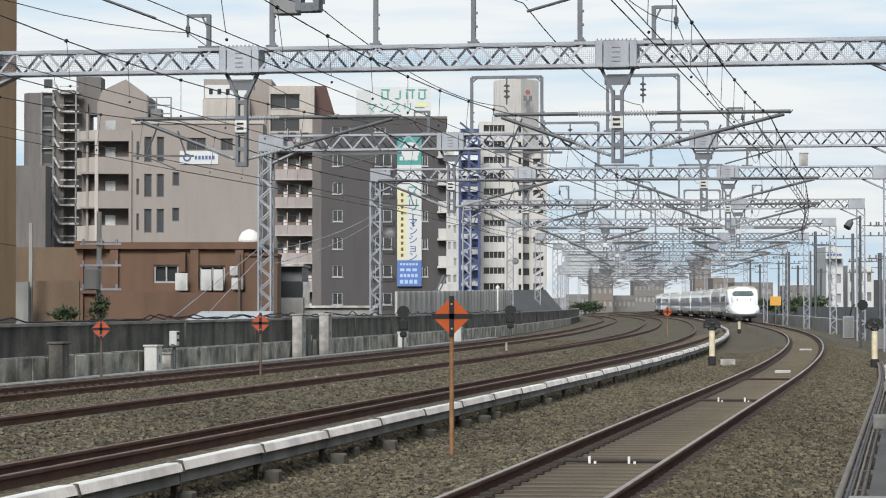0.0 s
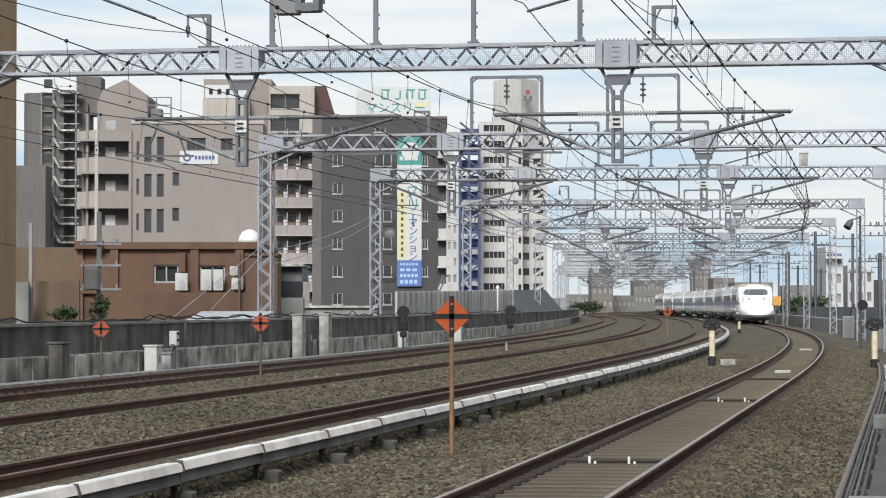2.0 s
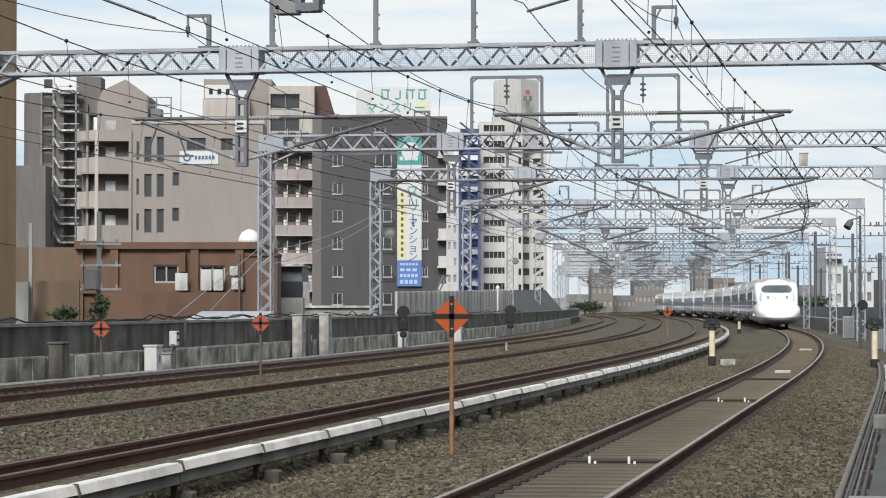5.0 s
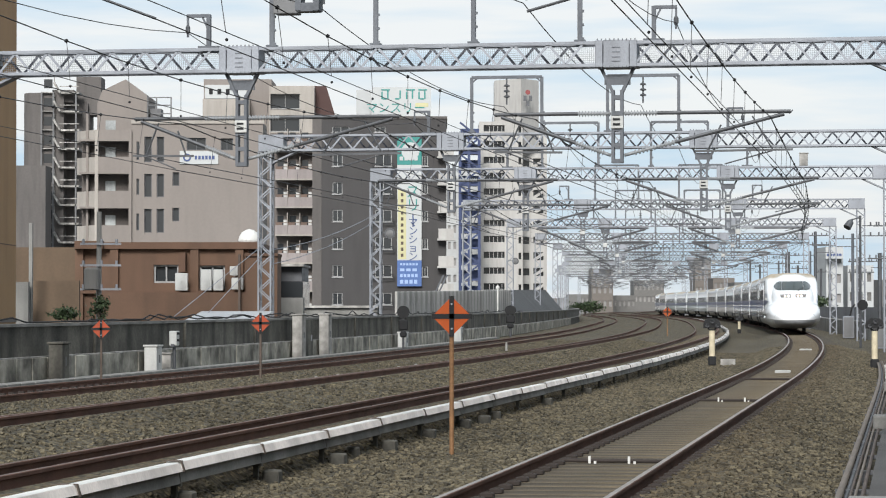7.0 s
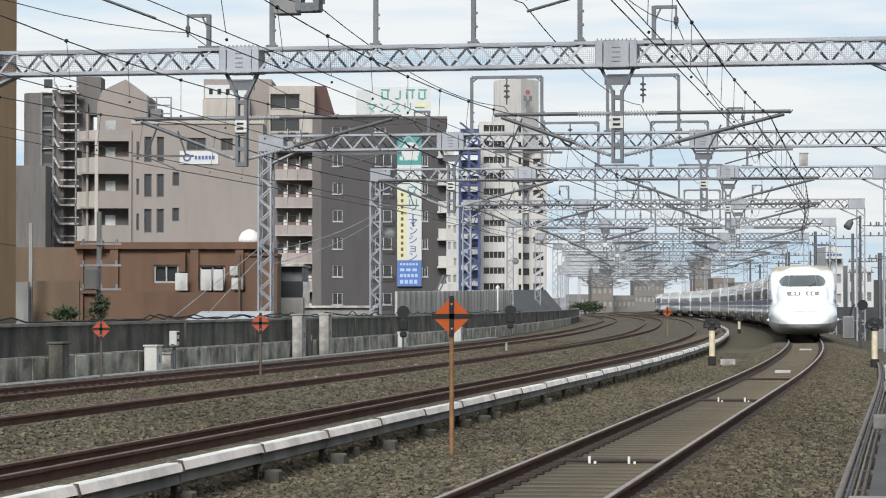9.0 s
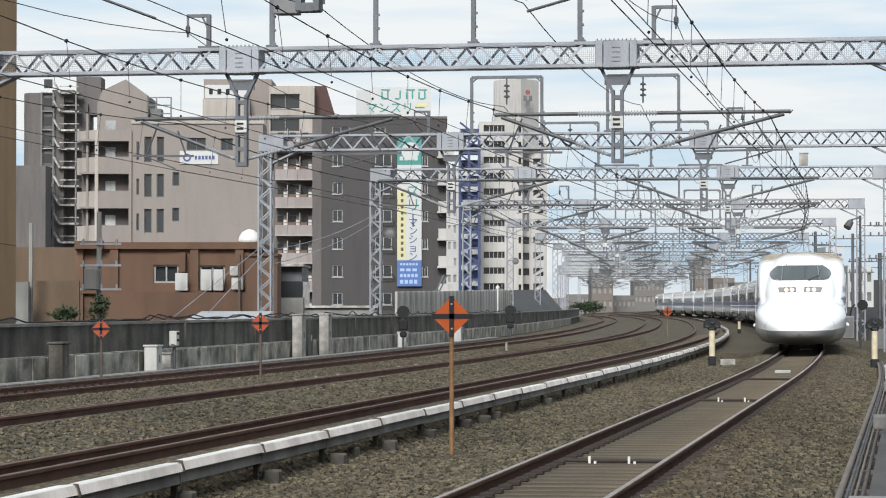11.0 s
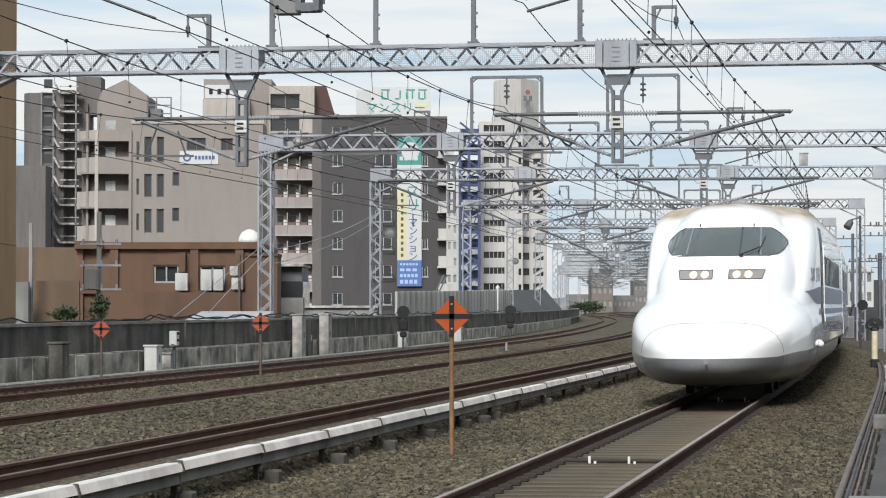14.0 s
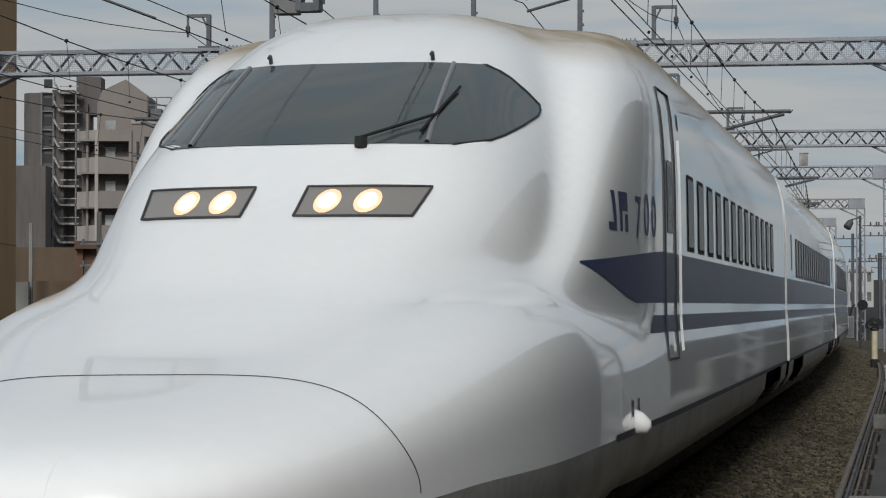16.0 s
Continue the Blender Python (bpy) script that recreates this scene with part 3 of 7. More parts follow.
def hanger_parts(g, off, right_reach, left_reach, near):
    """A drop post with its Y-shaped head, plates, insulators and the two bracket arms."""
    # Cabinet-like plate box where the post meets the beam.
    bm = bmesh.new()
    box(bm, (off, 0, BEAM_Z + BEAM_H / 2), (0.62, BEAM_D + 0.08, BEAM_H + 0.06), bevel=0.012)
    for sx in (-0.41, 0.41):
        box(bm, (off + sx, 0, BEAM_Z + BEAM_H / 2), (0.18, BEAM_D + 0.12, BEAM_H + 0.04), bevel=0.012)
    part("joint_box", bm, M["galv"], g)
    if near:
        for i in range(10):
            for zz in (BEAM_Z - 0.02, BEAM_Z + BEAM_H + 0.03):
                bb = bmesh.new()
                tube(bb, (off - 0.45 + i * 0.1, -BEAM_D / 2 - 0.03, zz - 0.03), (off - 0.45 + i * 0.1, -BEAM_D / 2 - 0.03, zz + 0.03), 0.013, 6)
                part("bolt", bb, M["galv_dark"], g)
        for zz in (0.12, 0.22, 0.34, 0.45):
            bb = bmesh.new()
            box(bb, (off, -BEAM_D / 2 - 0.045, BEAM_Z + zz), (0.20, 0.012, 0.018))
            part("vent_slot", bb, M["galv_dark"], g)
    bm = bmesh.new()
    for sx in (-1, 1):
        beam(bm, (off + sx * 0.40, 0, BEAM_Z), (off + sx * 0.10, 0, BEAM_Z - 0.62), 0.16, 0.07, up=(1, 0, 0))
        beam(bm, (off + sx * 0.105, 0, BEAM_Z - 0.55), (off + sx * 0.105, 0, BEAM_Z - 2.28), 0.22, 0.07, up=(1, 0, 0))
    box(bm, (off, 0, BEAM_Z - 0.30), (0.62, 0.05, 0.24))
    for i in range(5):
        box(bm, (off, 0, BEAM_Z - 0.72 - i * 0.38), (0.26, 0.20, 0.10))
    part("drop_post", bm, M["galv_dark"], g, "dull grey steel drop post")
    bm = bmesh.new()
    box(bm, (off, -0.14, BEAM_Z - 1.32), (0.30, 0.03, 0.30), bevel=0.01)
    plate = part("number_plate", bm, M["white_metal"], g, "small white metal plate with dark bars")
    if near:
        for j in range(2):
            bb = bmesh.new()
            box(bb, (off - 0.01, -0.165, BEAM_Z - 1.25 - j * 0.12), (0.17, 0.012, 0.05))
            part("bar", bb, M["black"], plate)
    for sgn, reach in ((1, right_reach), (-1, left_reach)):
        z0 = BEAM_Z - 1.10
        bm = bmesh.new()
        lathe(bm, (off + sgn * 0.16, 0, z0), (off + sgn * 0.95, 0, z0), insulator_rings(11))
        part("insulator", bm, M["porcelain"], g, "ribbed grey-white porcelain insulator", True)
        bm = bmesh.new()
        tube(bm, (off + sgn * 0.95, 0, z0), (off + sgn * reach, 0, z0), 0.045 if near else 0.06, 8)
        tube(bm, (off + sgn * reach, 0, z0), (off + sgn * (reach + 0.02), 0, z0 - 0.02), 0.06, 8)
        part("top_arm", bm, M["steel_dark"], g)
        bm = bmesh.new()
        a, b = Vector((off + sgn * 0.16, 0, BEAM_Z - 2.1)), Vector((off + sgn * (reach - 0.15), 0, z0 - 0.06))
        lathe(bm, a.lerp(b, 0.06), a.lerp(b, 0.32), insulator_rings(11))
        tube(bm, a, a.lerp(b, 0.07), 0.04, 8)
        part("insulator", bm, M["porcelain"], g, "ribbed grey-white porcelain insulator", True)
        bm = bmesh.new()
        tube(bm, a.lerp(b, 0.32), b, 0.045 if near else 0.06, 8)
        part("bracket_arm", bm, M["steel_dark"], g)
        # Steady arm under the bracket, holding the contact wire.
        bm = bmesh.new()
        z1 = 5.35
        beam(bm, (off + sgn * reach * 0.45, 0, z1), (off + sgn * (reach + 0.05), 0, z1 + 0.02), 0.05, 0.05 if near else 0.07)
        tube(bm, (off + sgn * reach * 0.52, 0, z1), (off + sgn * reach * 0.60, 0, z0 - 0.3), 0.022, 6)
        tube(bm, (off + sgn * reach * 0.9, 0, z1), (off + sgn * reach * 0.78, 0, z0 - 0.1), 0.022, 6)
        tube(bm, (off + sgn * reach * 0.9, 0, z1), (off + sgn * reach * 0.62, 0, 5.04), 0.018, 6)
        part("steady_arm", bm, M["steel_dark"], g)


def feeder_frame(g, off, near):
    bm = bmesh.new()
    z0, z1, h = BEAM_Z + BEAM_H, BEAM_Z + BEAM_H + 2.05, 1.29
    for sx in (-1, 1):
        beam(bm, (off + sx * h, 0, z0), (off + sx * h, 0, z1), 0.11, 0.11)
        beam(bm, (off + sx * h, 0, z1 - 0.2), (off + sx * (h - 0.2), 0, z1 - 0.03), 0.05, 0.05)
        box(bm, (off + sx * h, 0, z0 + 0.05), (0.26, 0.24, 0.04))
        if near:
            for i in range(3):
                box(bm, (off + sx * h + 0.075, -0.02, z0 + 0.1 + 0.33 * i), (0.05, 0.05, 0.06))
    beam(bm, (off - h, 0, z1), (off + h, 0, z1), 0.11, 0.11)
    part("feeder_frame", bm, M["galv_dark"], g, "square dark steel frame standing on the beam")
    bm = bmesh.new()
    lathe(bm, (off, 0, z1 - 0.18), (off, 0, z1 - 1.0), [(0, 0.02), (0.1, 0.03), (0.14, 0.11), (0.2, 0.11), (0.22, 0.03), (0.34, 0.03), (0.38, 0.11), (0.44, 0.11),
                                                      (0.46, 0.03), (0.58, 0.03), (0.62, 0.11), (0.68, 0.11), (0.7, 0.03), (1, 0.03)], 8)
    tube(bm, (off, 0, z1), (off, 0, z1 - 0.2), 0.03, 6)
    part("string_insulator", bm, M["steel_dark"], g)


def hook_bracket(g, off, sgn):
    bm = bmesh.new()
    z0 = BEAM_Z + BEAM_H
    beam(bm, (off, 0, z0), (off, 0, z0 + 0.85), 0.12, 0.10)
    beam(bm, (off, 0, z0 + 0.82), (off - sgn * 0.55, 0, z0 + 0.82), 0.08, 0.08)
    beam(bm, (off, 0, z0 + 0.45), (off - sgn * 0.16, 0, z0 + 0.78), 0.04, 0.04)
    beam(bm, (off - sgn * 0.53, 0, z0 + 0.82), (off - sgn * 0.53, 0, z0 + 0.3), 0.05, 0.05)
    box(bm, (off, 0, z0 + 0.04), (0.5, 0.2, 0.06))
    part("hook_bracket", bm, M["galv_dark"], g)
    bm = bmesh.new()
    lathe(bm, (off - sgn * 0.53, 0, z0 + 0.62), (off - sgn * 0.53, 0, z0 + 0.36), [(0, 0.02), (0.3, 0.06), (0.7, 0.06), (1, 0.02)], 8)
    part("pin_insulator", bm, M["steel_dark"], g)


def portal(i, q):
    near = 0 < i < 4
    g = thing("overhead_portal", "galvanised lattice portal spanning four tracks with drop posts and bracket arms", "catenary portal", frame_at(q), "overhead portals")
    h = BEAM_D / 2
    x0, x1 = SPAN
    steel = M["galv"] if i < 6 else M["galv_dull"]
    for y in (-h, h):
        for z in (BEAM_Z + 0.035, BEAM_Z + BEAM_H - 0.035):
            bm = bmesh.new()
            beam(bm, (x0, y, z), (x1, y, z), 0.075, 0.075)
            beam(bm, (x0, y * 0.86, z), (x1, y * 0.86, z), 0.09, 0.012)
            part("chord", bm, steel, g)
    step = 0.415
    n = int((x1 - x0) / step)
    skip = lambda x: any(abs(x - o) < 0.6 for o in HANGERS)
    if near:
        for k in range(n):
            x = x0 + (k + 0.5) * step
            if skip(x):
                continue
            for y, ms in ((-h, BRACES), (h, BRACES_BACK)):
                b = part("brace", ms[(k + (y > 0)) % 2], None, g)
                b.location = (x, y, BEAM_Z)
    else:
        bm = bmesh.new()
        for k in range(n):
            x = x0 + (k + 0.5) * step
            if skip(x):
                continue
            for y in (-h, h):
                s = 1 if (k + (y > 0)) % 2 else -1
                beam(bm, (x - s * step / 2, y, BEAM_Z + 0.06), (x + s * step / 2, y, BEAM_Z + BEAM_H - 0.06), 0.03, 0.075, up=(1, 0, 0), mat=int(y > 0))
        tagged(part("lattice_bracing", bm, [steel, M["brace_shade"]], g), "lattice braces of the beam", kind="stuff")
    if near:
        # Walkway mesh inside the beam.
        bm = bmesh.new()
        for j in range(150):
            xx = x0 + (x1 - x0) * (j + 0.5) / 150
            box(bm, (xx, 0, BEAM_Z + 0.07), (0.02, BEAM_D - 0.1, 0.015))
        part("grating", bm, M["galv"], g)
    if i == 1:
        # Wire mesh behind the lattice.
        verts, faces = [], []
        cells = [(x0 + 0.5 + 0.05 * k, BEAM_Z + 0.07, 0.006, BEAM_H - 0.14) for k in range(446)] + [(x0 + 0.5, BEAM_Z + 0.09 + 0.05 * k, 22.3, 0.006) for k in range(9)]
        for xa, za, w, hh in cells:
            k = len(verts)
            verts += [(xa, 0.2, za), (xa + w, 0.2, za), (xa + w, 0.2, za + hh), (xa, 0.2, za + hh)]
            faces.append((k, k + 1, k + 2, k + 3))
        tagged(part("mesh_panel", from_arrays(verts, faces, M["galv"]), None, g), "grey wire mesh inside the beam", kind="stuff")
    for x in (x0, x1):
        c = part("column", COLUMN, None, g)
        c.location = (x, 0, -1.2 if x < 0 else -0.6)
        if x > 0:
            c.scale = (1, 1, (BEAM_Z + 0.6) / (BEAM_Z + 1.2))
        bm = bmesh.new()
        box(bm, (x - math.copysign(0.25, x), 0, BEAM_Z + BEAM_H / 2), (0.95, BEAM_D + 0.04, BEAM_H + 0.03), bevel=0.012)
        sx = -math.copysign(1, x)
        beam(bm, (x + sx * 0.1, 0, BEAM_Z - 0.5), (x + sx * 1.3, 0, BEAM_Z + 0.05), 0.4, 0.06)
        part("corner_box", bm, M["galv"], g)
    hanger_parts(g, HANGERS[0], 3.9, 2.7, near)
    hanger_parts(g, HANGERS[1], 4.1, 2.95, near)
    for o in (-10.62, -5.64):
        feeder_frame(g, o, near)
    hook_bracket(g, -13.5, 1)
    hook_bracket(g, -2.58, -1)
    return g


for i, q in enumerate(PORTALS):
    portal(i, q)


# ---- wires ----
def wire_mesh(pts, r=0.011):
    """A thin three-sided tube through the points."""
    verts, faces = [], []
    for p in pts:
        for k in range(3):
            a = 2.094 * k
            verts.append((p[0] + r * math.cos(a), p[1], p[2] + r * math.sin(a)))
    for i in range(len(pts) - 1):
        for k in range(3):
            faces.append((i * 3 + k, i * 3 + (k + 1) % 3, i * 3 + 3 + (k + 1) % 3, i * 3 + 3 + k))
    return verts, faces


def add_wire(store, pts, r):
    v, f = wire_mesh(pts, r)
    k = len(store[0])
    store[0].extend(v)
    store[1].extend([tuple(a + k for a in x) for x in f])


SUPPORTS = [0.0] + PORTALS
for key, off in OFF.items():
    line = thing("catenary_line", "dark overhead line with messenger wire, droppers and contact wire", "overhead wire", group="overhead lines")
    for a, b in zip(SUPPORTS, SUPPORTS[1:]):
        n = 10
        mess, con, au, drops = [], [], [], ([], [])
        for k in range(n + 1):
            s = k / n
            q = a + (b - a) * s
            sag = 4 * s * (1 - s)
            zig = 0.18 * (1 - 2 * s) * (1 if PORTALS.index(b) % 2 else -1)
            if key == "platform" and b < 100:
                zig = 0.18
            mess.append(on_line(q, off + (0.17 if key == "platform" else 0.0), 6.15 - (0.25 if key == "platform" else 0.38) * sag))
            au.append(on_line(q, off + zig * 0.8, 5.22))
            con.append(on_line(q, off + zig, 5.02))
        for name, pts, r in (("messenger_wire", mess, 0.012 if b < 70 else 0.017), ("auxiliary_wire", au, 0.008 if b < 70 else 0.012), ("contact_wire", con, 0.009 if b < 70 else 0.013)):
            part(name, from_arrays(*wire_mesh(pts, r), M["wire"]), None, line)
        for k in range(1, n):
            one = drops if a >= 130 else ([], [])
            add_wire(one, [mess[k], au[k].lerp(mess[k], 0.5) + Vector((0, 0.001, 0)), au[k]], 0.007)
            if a < 130:
                part("dropper", from_arrays(one[0], one[1], M["wire"]), None, line)
                for p, r in ((mess[k], 0.036), (con[k].lerp(au[k], 0.5), 0.024)):
                    bm = bmesh.new()
                    bmesh.ops.create_icosphere(bm, subdivisions=1, radius=r, matrix=Matrix.Translation(p))
                    part("clamp", bm, M["black"], line)
        if a >= 130:
            tagged(part("dropper_set", from_arrays(drops[0], drops[1], M["wire"]), None, line), "thin dark droppers", kind="stuff")
for off, z, r, dip in ((-10.72, 8.95, 0.015, 0.55), (-5.72, 8.95, 0.015, 0.55), (-14.03, 8.38, 0.012, 0.74), (-2.05, 8.42, 0.012, 0.80)):
    feeder = thing("feeder_wire", "dark sagging feeder wire strung over the portals", "feeder wire", group="feeder wires")
    for a, b in zip(SUPPORTS, SUPPORTS[1:]):
        pts = [on_line(a + (b - a) * k / 10, off, z - dip * 4 * (k / 10) * (1 - k / 10)) for k in range(11)]
        part("span", from_arrays(*wire_mesh(pts, r), M["wire"]), None, feeder)


# ---- buildings ----
M["tan"] = material("tan_render", (0.330, 0.198, 0.093), 0.85, 0, 0.10, 0.6, 14, 0.1, streak=0.12)
M["grey_wall"] = material("dark_grey_tile_wall", (0.043, 0.040, 0.040), 0.75, 0, 0.12, 0.15, 6, streak=0.12)
M["grey_wall_pale"] = material("pale_grey_wall", (0.162, 0.162, 0.165), 0.85, 0, 0.15, 0.15, 6, streak=0.2)
M["cream"] = material("cream_pink_render", (0.200, 0.176, 0.160), 0.85, 0, 0.08, 0.12, 4, streak=0.06)
M["cream_light"] = material("cream_pale_and_lit_paint", (0.323, 0.295, 0.265), 0.8, 0, 0.1, 0.2, 5, streak=0.15)
M["pink_balcony"] = material("pinkish_balcony_panel", (0.262, 0.231, 0.225), 0.8, 0, 0.1, 0.2, 5, streak=0.15, per_object=0.06)
M["white_wall"] = material("white_tower_wall", (0.384, 0.371, 0.353), 0.8, 0, 0.08, 0.1, 4, streak=0.15)
M["tower_dark"] = material("brown_grey_tile", (0.107, 0.097, 0.092), 0.85, 0, 0.15, 0.1, 3, streak=0.15)
M["brick_brown"] = material("brown_brick_tile", (0.118, 0.067, 0.042), 0.85, 0, 0.16, 0.5, 22, 0.2, streak=0.2)
M["brick_dark"] = material("brown_fascia", (0.108, 0.059, 0.037), 0.85, 0, 0.16, 0.5, 22, 0.2, streak=0.2)
M["roof_red"] = material("red_brown_roof", (0.062, 0.031, 0.027), 0.8, 0, 0.15, 0.4, 8)
M["win_frame"] = material("aluminium_window_frame", (0.30, 0.30, 0.30), 0.5, 0.5, 0.15)
M["win_dark"] = glass_dark("window_glass_dark", (0.03, 0.033, 0.036), 0.1)
M["win_pale"] = material("window_curtain_behind_glass", (0.36, 0.38, 0.38), 0.35, 0, 0.35, 0.5, 6, coat=0.5, per_object=0.3)
# Walls behind balconies: the recess shade is put into this darker colour.
M["void"] = material("balcony_recess_shade", (0.115, 0.10, 0.092), 0.9, 0, 0.3, 0.4, 6, per_object=0.2)
M["blue_steel"] = material("deep_blue_steel", (0.035, 0.052, 0.125), 0.6, 0.2, 0.2, 0.4, 8)
M["sign_white"] = material("white_sign_panel", (0.390, 0.402, 0.402), 0.5, 0, 0.06, 0.3, 6)
M["sign_teal"] = material("teal_sign_paint", (0.018, 0.189, 0.168), 0.5, 0, 0.08, 0.3, 6)
M["sign_blue"] = material("blue_sign_paint", (0.049, 0.105, 0.276), 0.5, 0, 0.08, 0.3, 6)
M["sign_blue_pale"] = material("pale_blue_sign_paint", (0.26, 0.36, 0.55), 0.5, 0, 0.08, 0.3, 6)
M["sign_navy"] = material("navy_sign_paint", (0.03, 0.055, 0.16), 0.5, 0, 0.08, 0.3, 6)
M["sign_yellow"] = material("pale_yellow_sign", (0.445, 0.419, 0.236), 0.5, 0, 0.08, 0.3, 6)
M["sign_red"] = material("red_sign_paint", (0.190, 0.025, 0.025), 0.5, 0, 0.08)
M["yellow_box"] = material("yellow_sheet_metal", (0.465, 0.228, 0.030), 0.6, 0, 0.12)
M["corrugated"] = material("glossy_grey_sheet_roof", (0.52, 0.53, 0.54), 0.35, 0.3, 0.2, 0.6, 10)
# Far walls: distance haze is mixed into their colours.
M["haze_pink"] = material("far_pinkish_wall", (0.138, 0.122, 0.109), 0.9, 0, 0.12, 0.05, 1.5)
M["haze_grey"] = material("far_grey_wall", (0.133, 0.129, 0.123), 0.9, 0, 0.12, 0.05, 1.5)
M["noise_panel"] = material("pale_noise_panel", (0.366, 0.356, 0.338), 0.85, 0, 0.3, 0.5, 10, streak=0.4, per_object=0.2)
M["yard_brown"] = material("brown_yard_render", (0.107, 0.072, 0.045), 0.85, 0, 0.15, 0.4, 8, streak=0.2)
M["shelter_dark"] = material("dark_shelter_sheet", (0.065, 0.068, 0.072), 0.95, 0.0, 0.3, 0.6, 10, streak=0.3, per_object=0.15)
# Far panes: distance haze is put in as a pale colour.
M["haze_pane"] = material("far_hazed_window", (0.23, 0.22, 0.215), 0.6, 0, 0.3, 0.2, 2)
M["haze_white"] = material("far_white_wall", (0.398, 0.405, 0.405), 0.9, 0, 0.10, 0.05, 1.5)


def facade_mesh(x0, x1, z0, z1, y, holes, depth, mats):
    """A wall facing -y with real openings and their reveals; holes are (x0, x1, z0, z1)."""
    xs = sorted({x0, x1, *[h[0] for h in holes], *[h[1] for h in holes]})
    zs = sorted({z0, z1, *[h[2] for h in holes], *[h[3] for h in holes]})
    bm = bmesh.new()
    grid = {}

    def vert(x, yy, z):
        k = (round(x, 4), round(yy, 4), round(z, 4))
        if k not in grid:
            grid[k] = bm.verts.new((x, yy, z))
        return grid[k]
    for xa, xb in zip(xs, xs[1:]):
        for za, zb in zip(zs, zs[1:]):
            cx, cz = (xa + xb) / 2, (za + zb) / 2
            if any(h[0] < cx < h[1] and h[2] < cz < h[3] for h in holes):
                continue
            bm.faces.new((vert(xa, y, za), vert(xb, y, za), vert(xb, y, zb), vert(xa, y, zb)))
    for a, b, c, d in holes:
        q = [(a, c), (b, c), (b, d), (a, d)]
        for (xa, za), (xb, zb) in zip(q, q[1:] + q[:1]):
            bm.faces.new((vert(xa, y, za), vert(xa, y + depth, za), vert(xb, y + depth, zb), vert(xb, y, zb)))
    return mesh_of(bm, mats)


def shell_box(parent, x0, x1, y0, y1, z0, z1, mat, front=True, name="wall"):
    """Side, back and roof walls of a block; the front too unless a facade stands there."""
    bm = bmesh.new()
    v = [bm.verts.new(p) for p in ((x0, y0, z0), (x1, y0, z0), (x1, y1, z0), (x0, y1, z0), (x0, y0, z1), (x1, y0, z1), (x1, y1, z1), (x0, y1, z1))]
    fs = [(1, 2, 6, 5), (2, 3, 7, 6), (3, 0, 4, 7), (4, 5, 6, 7)] + ([(0, 1, 5, 4)] if front else [])
    for f in fs:
        bm.faces.new([v[i] for i in f])
    return part(name, bm, mat, parent)


def window_in(parent, x0, x1, z0, z1, y, depth=0.18, pane=None, split=True, sill=True, frame_mat="win_frame"):
    """A framed pane set back in its opening."""
    bm = bmesh.new()
    t = 0.07
    yy = y + depth * 0.6
    for a, b, c, d in ((x0, x1, z0, z0 + t), (x0, x1, z1 - t, z1), (x0, x0 + t, z0 + t, z1 - t), (x1 - t, x1, z0 + t, z1 - t)):
        box(bm, ((a + b) / 2, yy, (c + d) / 2), (b - a, 0.08, d - c))
    if split:
        box(bm, ((x0 + x1) / 2, yy, (z0 + z1) / 2), (0.06, 0.07, z1 - z0 - 2 * t))
    w = part("window", bm, M[frame_mat], parent)
    bm = bmesh.new()
    box(bm, ((x0 + x1) / 2, y + depth, (z0 + z1) / 2), (x1 - x0, 0.03, z1 - z0))
    part("pane", bm, pane or M["win_dark"], w)
    if sill:
        bm = bmesh.new()
        box(bm, ((x0 + x1) / 2, y - 0.05, z0 - 0.06), (x1 - x0 + 0.2, 0.14, 0.08))
        part("sill", bm, M["win_frame"], w)
    return w


def slab(parent, name, x0, x1, y0, y1, z0, z1, mat, label="", bevel=0.0):
    bm = bmesh.new()
    box(bm, ((x0 + x1) / 2, (y0 + y1) / 2, (z0 + z1) / 2), (x1 - x0, y1 - y0, z1 - z0), bevel=bevel)
    return part(name, bm, mat, parent, label)


def sign_text(parent, body, x, z, y, size, mat, align="CENTER", name="lettering"):
    cu = bpy.data.curves.new(name, "FONT")
    cu.body, cu.size, cu.align_x, cu.align_y, cu.extrude = body, size, align, "CENTER", 0.01
    ob = new(name, cu)
    cu.materials.append(mat)
    ob.parent = parent
    ob.matrix_local = pose(x, y, z, 90, 0, 0)
    return ob


def bars(parent, x0, x1, z, y, n, h, mat, gap=0.3):
    """Plain bars in place of writing that cannot be read."""
    w = (x1 - x0) / n
    for k in range(n):
        slab(parent, "bar", x0 + k * w, x0 + (k + 1 - gap) * w, y - 0.02, y, z - h / 2, z + h / 2, mat)


# Tan building whose corner stands beside the line.
tan = thing("tan_building", "tall tan rendered building corner beside the viaduct", "building")
shell_box(tan, -14.90, -13.51, 75, 84, -7, 16, M["tan"])
slab(tan, "cornice", -14.90, -13.46, 74.9, 84, 1.26, 1.17, M["cream"])
slab(tan, "band", -14.90, -13.50, 74.97, 84, 3.59, 3.56, M["brick_dark"])

# Brown house with flat roof and outdoor units.
Y = 105.0
house = thing("brown_house", "low brown brick-tiled building with flat roof and outdoor units", "building")
x0, x1, zt = -14.39, -7.69, 4.11
holes = [(-11.44, -10.46, 2.57, 3.29), (-9.63, -8.62, 2.33, 3.26)]
part("front_wall", facade_mesh(x0, x1, -7, zt, Y, holes, 0.3, M["brick_brown"]), None, house)
shell_box(house, x0, x1, Y, Y + 12, -7, zt, M["brick_brown"], False)
for h in holes:
    window_in(house, *h, Y, 0.3, sill=False)
